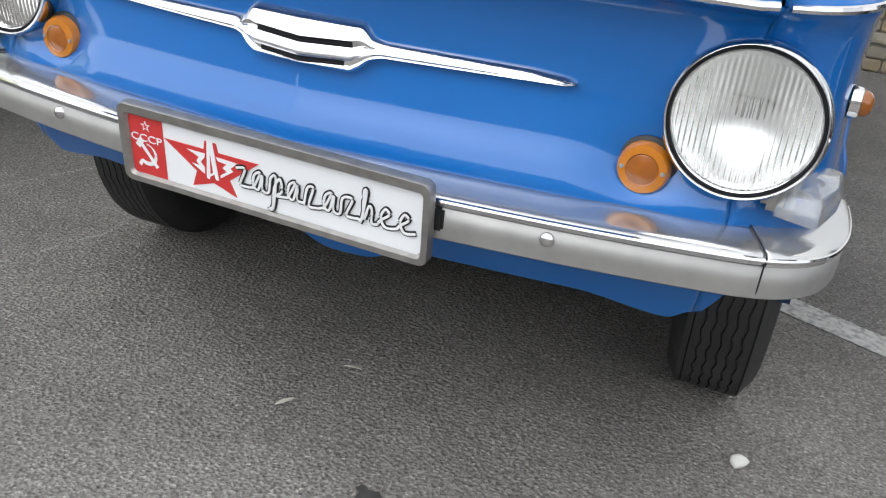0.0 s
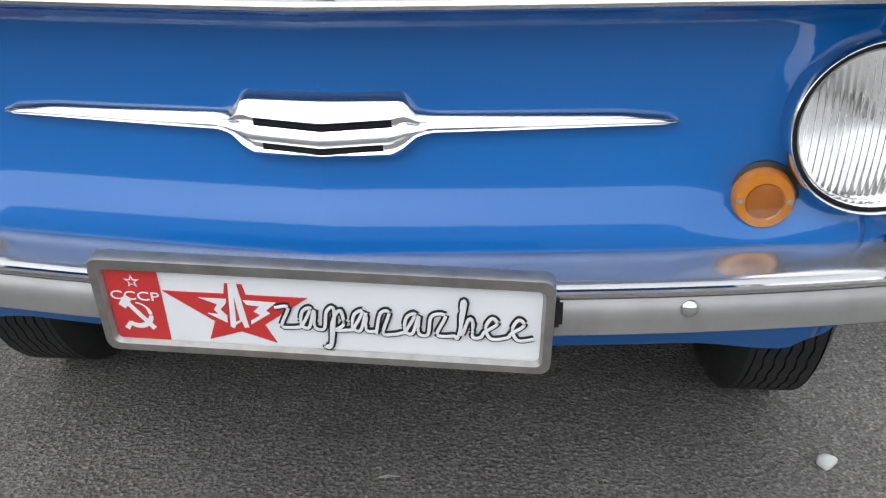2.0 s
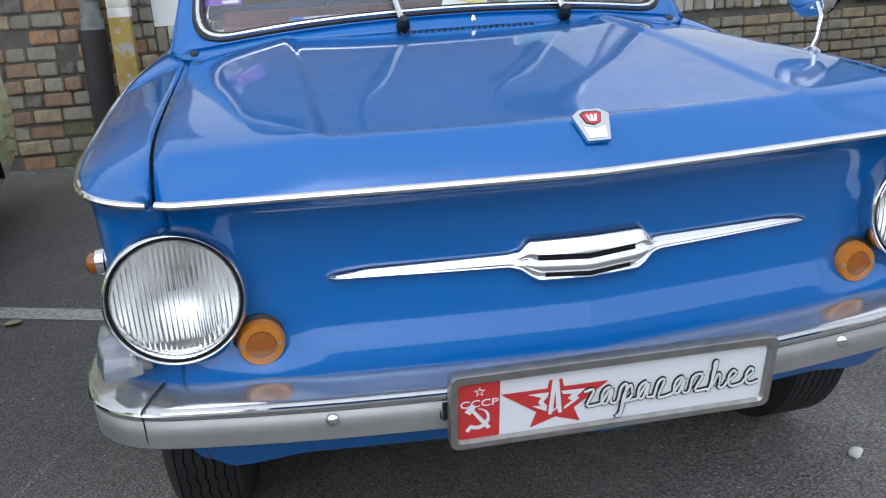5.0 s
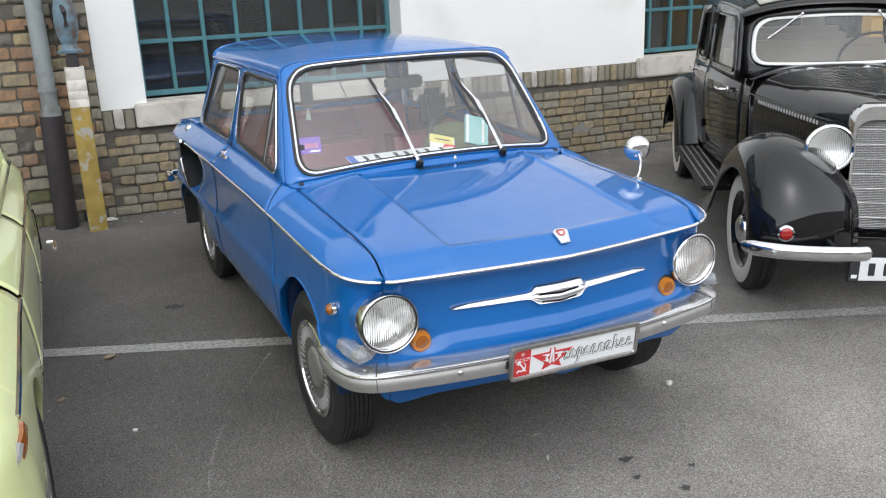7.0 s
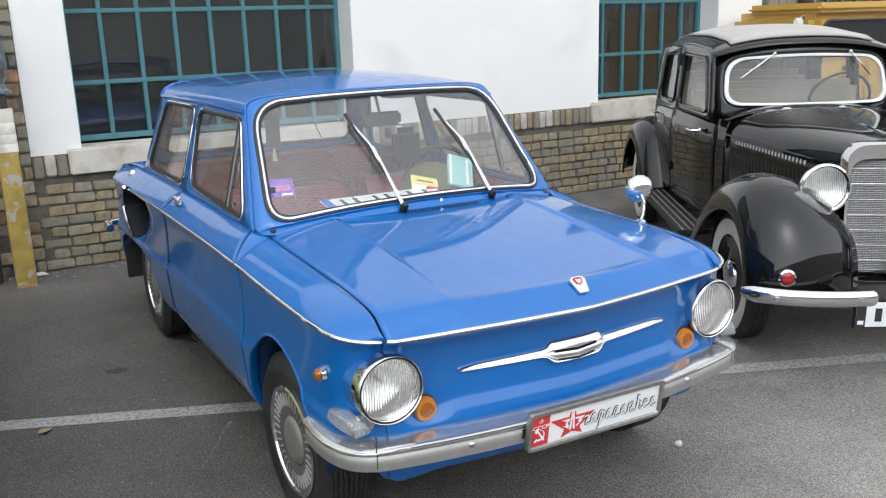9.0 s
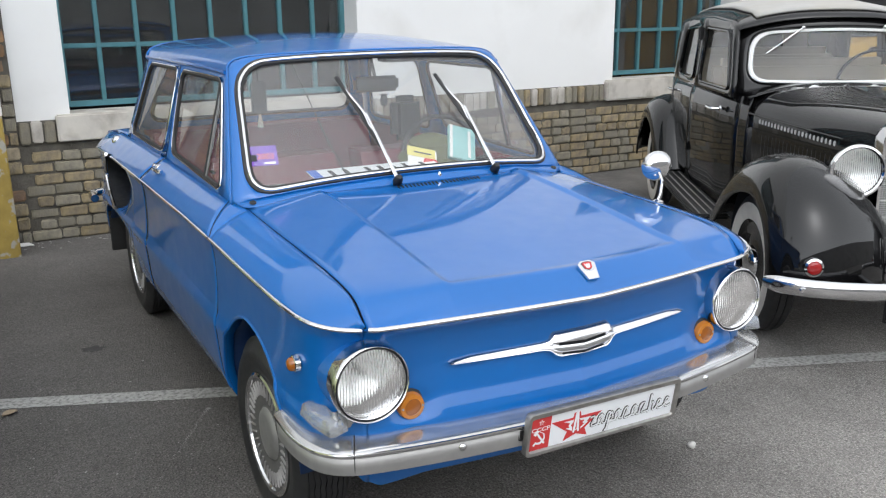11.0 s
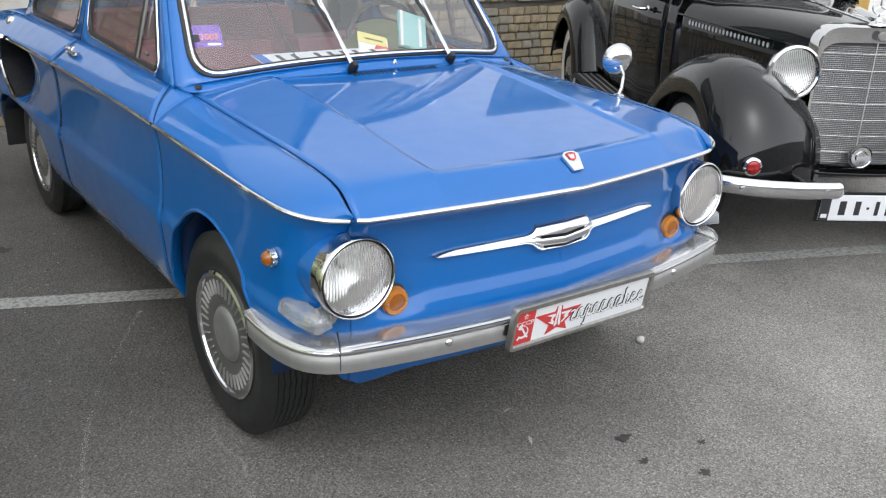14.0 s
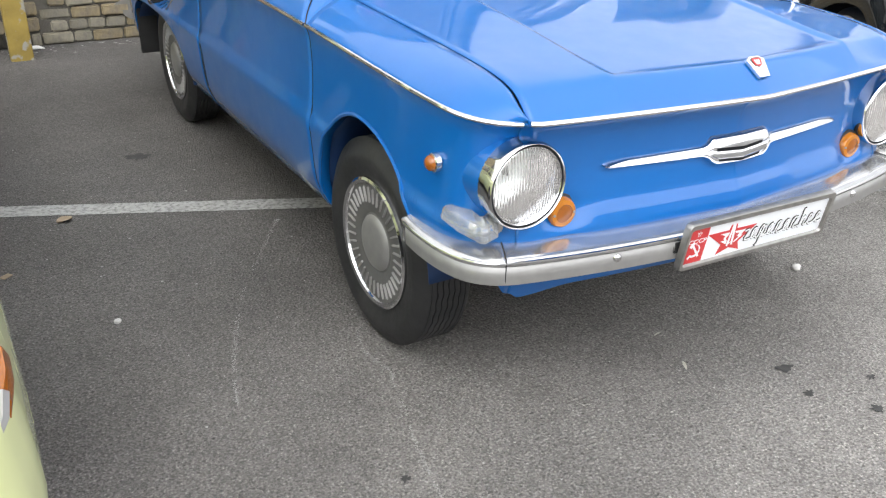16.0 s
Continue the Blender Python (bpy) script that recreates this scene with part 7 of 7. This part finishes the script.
part("boot_lid", sheet([[(x, y, 0.86 + 0.04 * (1 - (x / 0.55) ** 2) - 0.03 * smooth_step(3.0, 3.9, y)) for x in np.linspace(-0.52, 0.52, 13)] for y in np.linspace(2.95, 3.88, 10)]), M["lime"], green, thick=0.005)
part("roof", sheet([[(0.505 * a, y, 1.34 + 0.05 * (1 - a * a) * math.sin(math.pi * (0.15 + 0.7 * (y - 1.15) / 1.4))) for a in np.linspace(-1, 1, 15)] for y in np.linspace(1.15, 2.58, 12)]), M["lime"], green, thick=0.008)
part("windscreen", sheet([[(x * (0.60 - 0.10 * t), 0.76 + 0.40 * t + 0.06 * x * x, 0.88 + 0.45 * t) for x in np.linspace(-1, 1, 9)] for t in (0, 0.5, 1)]), M["window"], green).visible_shadow = False
part("rear_window", sheet([[(x * (0.58 - 0.08 * t), 2.98 - 0.42 * t, 0.89 + 0.44 * t) for x in np.linspace(-1, 1, 9)] for t in (0, 0.5, 1)]), M["window"], green).visible_shadow = False
part("nose_panel", sheet([[(x, -0.455 - 0.03 * (1 - (x / 0.6) ** 2) - 0.02 * math.sin(3 * (z - 0.3)), z) for z in np.linspace(0.28, 0.855, 9)] for x in np.linspace(-0.60, 0.60, 15)]), M["lime"], green, thick=0.005)
part("tail_panel", sheet([[(x, 3.89, z) for z in np.linspace(0.28, 0.83, 6)] for x in np.linspace(-0.52, 0.52, 9)]), M["lime"], green, thick=0.005)
gr_o = rounded([(-0.56, 0.45), (0.56, 0.45), (0.56, 0.70), (-0.56, 0.70)], 0.03, 4)
gr_i = [(p[0] * 0.93, 0.575 + (p[1] - 0.575) * 0.76) for p in gr_o]
grl = part("grille_surround", sheet([[(p[0], y, p[1]) for p in l] for l, y in ((gr_o, -0.47), (gr_o, -0.515), (gr_i, -0.512), (gr_i, -0.48))], True), M["dull_chrome"], green)
part("grille_back", box((0, -0.482, 0.575), (1.05, 0.01, 0.20)), M["gap"], grl, smooth=False)
for k in range(7):
    part("grille_bar", box((0, -0.502, 0.50 + 0.025 * k), (1.04, 0.016, 0.010), 0.003), M["chrome"], grl)
for side in (-1, 1):
    hl = part("headlamp", lathe([(0.085, 0.012), (0.080, 0.018), (0.070, 0.012), (0.04, 0.02), (0, 0.022)], 28, pose(side * 0.36, -0.505, 0.578, 90, 0, 0)), M["clear"], green)
part("bumper", tube(catmull([(-0.70, -0.25, 0.38), (-0.66, -0.46, 0.38), (-0.4, -0.54, 0.38), (0.4, -0.54, 0.38), (0.66, -0.46, 0.38), (0.70, -0.25, 0.38)], 30), 0.035, 8), M["chrome"], green)
part("underbody", box((0, 1.7, 0.27), (1.0, 3.9, 0.05)), M["gap"], green, smooth=False)
part("seat", box((0, 1.75, 0.75), (1.15, 0.18, 0.6), 0.05), M["grey_trim"], green)

# ---- ochre truck behind the black saloon ----
truck = thing("ochre_truck", "ochre yellow forward-control truck with louvred front", "truck", m=pose(6.66, 3.5, 0, 0, 0, -8) @ Matrix.Scale(0.93, 4))
part("cab", box((0, 0.7, 1.05), (2.1, 1.3, 1.55), 0.09), M["ochre"], truck)
part("roof_visor", box((0, 0.55, 1.855), (2.06, 1.1, 0.10), 0.04), M["ochre"], truck)
wsb = rounded([(-0.98, 1.37), (0.98, 1.37), (0.93, 1.72), (-0.93, 1.72)], 0.08, 5)
ws = part("windscreen", extruded(wsb, 0.02, pose(0, 0.035, 0)), M["dark_glass"], truck)
part("screen_rubber", tube([(p[0], 0.034, p[1]) for p in densify(wsb, 0.1)], 0.016, 6, True), M["rubber"], ws)
part("windscreen_wiper", tube([(-0.10, 0.015, 1.40), (-0.45, 0.012, 1.43), (-0.62, 0.012, 1.425)], 0.007, 6), M["chrome"], ws)
for side in (-1, 1):
    pn = part("front_panel", box((side * 0.66, 0.035, 0.93), (0.62, 0.03, 0.76), 0.015), M["ochre"], truck)
    part("grab_slot", box((side * 0.58, 0.016, 1.235), (0.20, 0.012, 0.05), 0.006), M["gap"], pn)
    for k in range(16):
        part("louvre", box((side * 0.60, 0.016, 0.62 + 0.035 * k), (0.22, 0.016, 0.014), 0.003), M["black"] if side < 0 else M["ochre"], pn)
part("front_bonnet_panel", box((0, 0.03, 0.90), (0.66, 0.05, 0.80), 0.02), M["ochre"], truck)
for k in range(14):
    part("louvre", box((0, 0.0, 0.60 + 0.045 * k), (0.50, 0.018, 0.018), 0.004), M["ochre"], truck)
part("lower_front", box((0, 0.45, 0.38), (2.08, 0.8, 0.30), 0.03), M["ochre"], truck)
part("bumper", box((0, -0.02, 0.42), (2.15, 0.10, 0.18), 0.03), M["black"], truck)
part("load_body", box((0, 3.0, 1.15), (2.1, 3.0, 1.3), 0.04), M["ochre"], truck)
mr = part("door_mirror", box((-1.22, 0.1, 1.66), (0.12, 0.05, 0.20), 0.02), M["post_white"], truck)
part("mirror_arm", tube([(-1.02, 0.25, 1.55), (-1.10, 0.15, 1.78), (-1.20, 0.11, 1.76)], 0.010, 6), M["dull_chrome"], mr)
for side in (-1, 1):
    for y in (0.7, 3.6):
        wh = new("wheel")
        wh.parent = truck
        wh.location = (side * 0.88, y, 0.40)
        part("tyre", lathe([(0.22, -0.1), (0.38, -0.1), (0.40, -0.06), (0.40, 0.06), (0.38, 0.1), (0.22, 0.1)], 32, pose(0, 0, 0, 0, 90 * side, 0)), M["tyre"], wh)
        part("rim", lathe([(0.22, 0.08), (0.12, 0.02), (0, 0.04)], 24, pose(0, 0, 0, 0, 90 * side, 0)), M["ochre"], wh)

# ---- litter and marks on the ground ----
M["chalk"] = mat("faint_chalk", (0.42, 0.41, 0.39), 0.95, 0, 0, 0.2, 60)
M["oil"] = mat("dark_oil_spot", (0.050, 0.049, 0.047), 0.6, 0, 0, 0.3, 40, 0.3, 150)
M["dry_leaf"] = mat("dry_pale_leaf", (0.52, 0.50, 0.43), 0.8, 0, 0, 0.2, 60)
M["tan_leaf"] = mat("tan_leaf", (0.33, 0.26, 0.18), 0.8, 0, 0, 0.2, 60)
M["pebble"] = mat("white_pebble", (0.66, 0.65, 0.62), 0.85, 0, 0, 0.12, 60, 0.2, 90)


def blob(r, flat, seed, n=2):
    bm = bmesh.new()
    bmesh.ops.create_icosphere(bm, subdivisions=n, radius=r)
    for v in bm.verts:
        v.co *= 1 + 0.35 * noise.noise(v.co * (1.1 / r) + Vector((seed, seed * 2, 0)))
        v.co.z = v.co.z * flat + r * flat * 0.8
    return bm


def leaf(L, W):
    rows = []
    for t in np.linspace(0, 1, 9):
        w = W * math.sin(math.pi * min(1, t * 0.95 + 0.04)) ** 0.8
        rows.append([(L * (t - 0.5), s * w, 0.004 + 0.35 * W * s * s + 0.05 * L * math.sin(3 * t)) for s in (-1, -0.5, 0, 0.5, 1)])
    return sheet(rows)


for x, y, r in ((0.752, 0.378, 0.016), (-1.39, 1.112, 0.011)):
    tagged(part("pebble", blob(r, 0.75, x), M["pebble"], m=pose(x, y, 0)), "small white stone lying on the asphalt", "stone", "loose stones")
for x, y, L, W, a, mt in ((-0.028, 0.118, 0.040, 0.005, 60, "dry_leaf"), (0.022, 0.283, 0.036, 0.003, 8, "dry_leaf"), (-1.412, 1.951, 0.06, 0.022, 20, "tan_leaf")):
    tagged(part("leaf", leaf(L, W), M[mt], thick=0.0008, m=pose(x, y, 0, 0, 0, a)), "small dry leaf lying on the asphalt", "leaf", "fallen leaves")

tagged(part("paper_scrap", box((0, 0, 0.012), (0.10, 0.075, 0.006), 0.001), M["paper"], m=pose(-1.155, 4.80, 0, 4, 6, 25)), "crumpled scrap of white paper beside the wall", "paper")
tagged(part("paper_scrap", box((0, 0, 0.004), (0.035, 0.022, 0.003), 0.0), M["tan_leaf"], m=pose(-1.652, 1.578, 0, 2, 0, 40)), "flattened scrap of tan card on the asphalt", "paper")
SPOTS = [(0.221, -0.026, 0.020), (0.181, -0.145, 0.014), (0.287, -0.281, 0.016), (0.402, -0.176, 0.013), (-0.948, 0.082, 0.012), (-1.016, 2.523, 0.04)]
for x, y, r in SPOTS:
    pts = [(x + r * (0.85 + 0.95 * noise.noise((x * 9 + 1.8 * math.cos(t), y * 9 + 1.8 * math.sin(t), 0))) * math.cos(t) * 1.25, y + r * (0.85 + 0.95 * noise.noise((x * 9 + 1.8 * math.cos(t), y * 9 + 1.8 * math.sin(t), 0))) * math.sin(t)) for t in np.linspace(0, 2 * math.pi, 40)[:-1]]
    bm = bmesh.new()
    bm.faces.new([bm.verts.new((a, b, 0.0030)) for a, b in pts])
    tagged(part("oil_spot", bm, M["oil"], smooth=False), "small dark spot pressed into the asphalt", "stain", "stains on the asphalt")
CHALK = [[(-0.70, 1.60), (-0.719, 1.577), (-0.809, 1.432), (-0.982, 1.143), (-1.095, 0.887), (-1.166, 0.688), (-1.20, 0.55)], [(-0.74, 0.80), (-0.801, 0.627), (-0.78, 0.50), (-0.799, 0.431), (-0.837, 0.278), (-0.876, 0.144), (-0.896, 0.038), (-0.93, -0.12)]]
rng = random.Random(4)
bm = bmesh.new()
for line in CHALK:
    pts = catmull(line, 240)
    for k, p in enumerate(pts):
        if noise.noise((k * 0.06, line[0][0] * 5, 0)) < -0.30:
            continue
        for _ in range(3):
            x, y = p[0] + rng.gauss(0, 0.004), p[1] + rng.gauss(0, 0.004)
            s, a = rng.uniform(0.0007, 0.0024), rng.uniform(0, 3)
            bm.faces.new([bm.verts.new((x + s * math.cos(a + q), y + s * math.sin(a + q), 0.0032)) for q in (0, 1.5, 3.1, 4.6)])
tagged(part("chalk_scratches", bm, M["chalk"], smooth=False), "two faint broken white scratches on the asphalt", "ground marks", kind="stuff")
bm = bmesh.new()
for _ in range(2600):
    x, y = rng.uniform(-2.6, 3.0), rng.uniform(-2.4, 4.7)
    s, a = abs(rng.gauss(0, 0.0022)) + 0.0008, rng.uniform(0, 3)
    bm.faces.new([bm.verts.new((x + s * math.cos(a + q), y + s * math.sin(a + q), 0.0028)) for q in (0, 1.6, 3.0, 4.7)])
for _ in range(500):
    x, y = rng.uniform(-2.6, 4.0), 4.86 - abs(rng.gauss(0, 0.12))
    s, a = abs(rng.gauss(0, 0.006)) + 0.0015, rng.uniform(0, 3)
    bm.faces.new([bm.verts.new((x + s * math.cos(a + q), y + s * math.sin(a + q), 0.0028)) for q in (0, 1.6, 3.0, 4.7)])
tagged(part("grit", bm, M["chalk"], smooth=False), "scattered pale grit on the asphalt", "grit", kind="stuff")


# ---- bricks, one by one ----
rng = random.Random(11)


def brick_mesh(name, lx, lz, material, seed):
    bm = box((0, 0, 0), (lx, 0.10, lz), 0.009)
    for v in bm.verts:
        n3 = noise.noise_vector(v.co * 23 + Vector((seed * 3.1, seed, 0)))
        v.co += Vector((n3.x * 0.007, n3.y * 0.008, n3.z * 0.006))
    me = bpy.data.meshes.new(name)
    bm.to_mesh(me)
    bm.free()
    me.materials.append(material)
    return me


KINDS = ("brick_y", "brick_g", "brick_y", "brick_g", "brick_y", "brick_g")
BRICKS = [brick_mesh("brick", 0.238, 0.069, M[k], i) for i, k in enumerate(KINDS * 2)]
WALLB = [brick_mesh("brick", 0.238, 0.083, M[k], i + 20) for i, k in enumerate(("brick_y", "brick_r", "brick_o", "brick_y", "brick_w", "brick_g", "brick_d", "brick_o", "brick_r", "brick_y"))]
MOSSY = [brick_mesh("brick", 0.238, 0.083, M[k], i + 80) for i, k in enumerate(("brick_m", "brick_m", "brick_d"))]
HEADS = [brick_mesh("brick", 0.112, 0.069, M[k], i + 40) for i, k in enumerate(KINDS)]
WALLH = [brick_mesh("brick", 0.112, 0.083, M[k], i + 50) for i, k in enumerate(("brick_y", "brick_o", "brick_d", "brick_w", "brick_r", "brick_g"))]
CAPS = [brick_mesh("cap_brick", 0.072, 0.148, M[k], i + 60) for i, k in enumerate(("brick_g", "stone", "brick_g", "brick_y", "stone"))]


def put_brick(me, x, z, parent, sx=1.0, out=0.0, name="brick"):
    ob = new(name, me)
    ob.parent = parent
    ob.location = (x, WALL_Y + 0.055 + rng.uniform(-0.009, 0.009) - out, z)
    ob.rotation_euler = (rng.uniform(-0.02, 0.02), rng.uniform(-0.012, 0.012), rng.uniform(-0.02, 0.02))
    ob.scale.x = sx
    return ob


def choose(kinds, x, z):
    """Grey, cement-smeared bricks gather in patches among the yellow ones."""
    grey = noise.noise((x * 2.3, z * 2.6, 4.0)) + rng.uniform(-0.35, 0.35) > (0.02 if x > -1.09 else 0.16)
    pick = [me for me in kinds if (me.materials[0] == M["brick_g"]) == grey]
    return rng.choice(pick or kinds)


def courses(x0, x1, z0, z1, parent, kinds, limit, heads, pitch=0.0795):
    """Courses of stretchers and headers; past x = limit they are gathered for one mesh."""
    rest = []
    row = 0
    z = z0 + 0.040
    while z < z1 - 0.02:
        x = x0 + (0.0 if row % 2 == 0 else 0.06)
        while x < x1 - 0.05:
            head = rng.random() < (0.55 if row % 2 else 0.28)
            lx = (0.122 if head else 0.196)
            lx = min(lx * rng.uniform(0.88, 1.08), x1 - x)
            if rng.random() > 0.03 and lx > 0.05:
                if limit[0] < x < limit[1]:
                    low = kinds is WALLB and not head and rng.random() < 0.75 - 1.5 * z
                    put_brick(rng.choice(MOSSY) if low else choose(heads if head else kinds, x, z), x + lx / 2, z + rng.uniform(-0.003, 0.003), parent, (lx - 0.010) / (0.112 if head else 0.238))
                else:
                    rest.append((x + lx / 2, z, lx - 0.012))
            x += lx
        z += pitch
        row += 1
    if rest:
        bm = bmesh.new()
        for x, zz, lx in rest:
            vs = [bm.verts.new((x + a * lx / 2, WALL_Y + b, zz + c * 0.031)) for b in (0.002, 0.05) for a, c in ((-1, -1), (1, -1), (1, 1), (-1, 1))]
            for q in ((0, 1, 2, 3), (0, 4, 5, 1), (1, 5, 6, 2), (2, 6, 7, 3), (3, 7, 4, 0)):
                bm.faces.new([vs[i] for i in q])
        tagged(part("far_bricks", bm, M["brick_y"], parent, smooth=False), kind="stuff")


courses(-1.09, 9.2, 0.0, 0.69, plinth, BRICKS, (-1.15, 4.3), HEADS)
courses(-3.6, -1.09, 0.0, TOP, pilaster, WALLB, (-2.35, -1.0), WALLH, 0.0985)
courses(6.38, 7.3, 0.87, TOP, pilaster2, WALLB, (6.0, 8.0), WALLH, 0.0985)
for x0, x1 in ((-1.09, -0.85), (1.57, 3.98), (5.83, 7.19)):
    x = x0
    while x < x1 - 0.04:
        w = min(rng.uniform(0.066, 0.090), x1 - x)
        put_brick(rng.choice(CAPS), x + w / 2, 0.768 + rng.uniform(-0.006, 0.004), plinth, (w - 0.010) / 0.072, 0.012, "cap_brick")
        x += w
# a few smears of cement over the old bricks
for k, (cx0, cz0, rx, rz) in enumerate(((-0.40, 0.22, 0.20, 0.10), (3.35, 0.25, 0.10, 0.05))):
    pts = []
    for t in np.linspace(0, 2 * math.pi, 40)[:-1]:
        q = 1 + 0.45 * noise.noise((math.cos(t) * 1.6 + k * 7, math.sin(t) * 1.6, 2.0)) + 0.18 * noise.noise((math.cos(t) * 6 + k, math.sin(t) * 6, 5.0))
        pts.append((cx0 + rx * q * math.cos(t), max(0.01, cz0 + rz * q * math.sin(t))))
    part("cement_patch", extruded(pts, 0.03, pose(0, WALL_Y - 0.001, 0)), M["cement"], plinth, smooth=False)
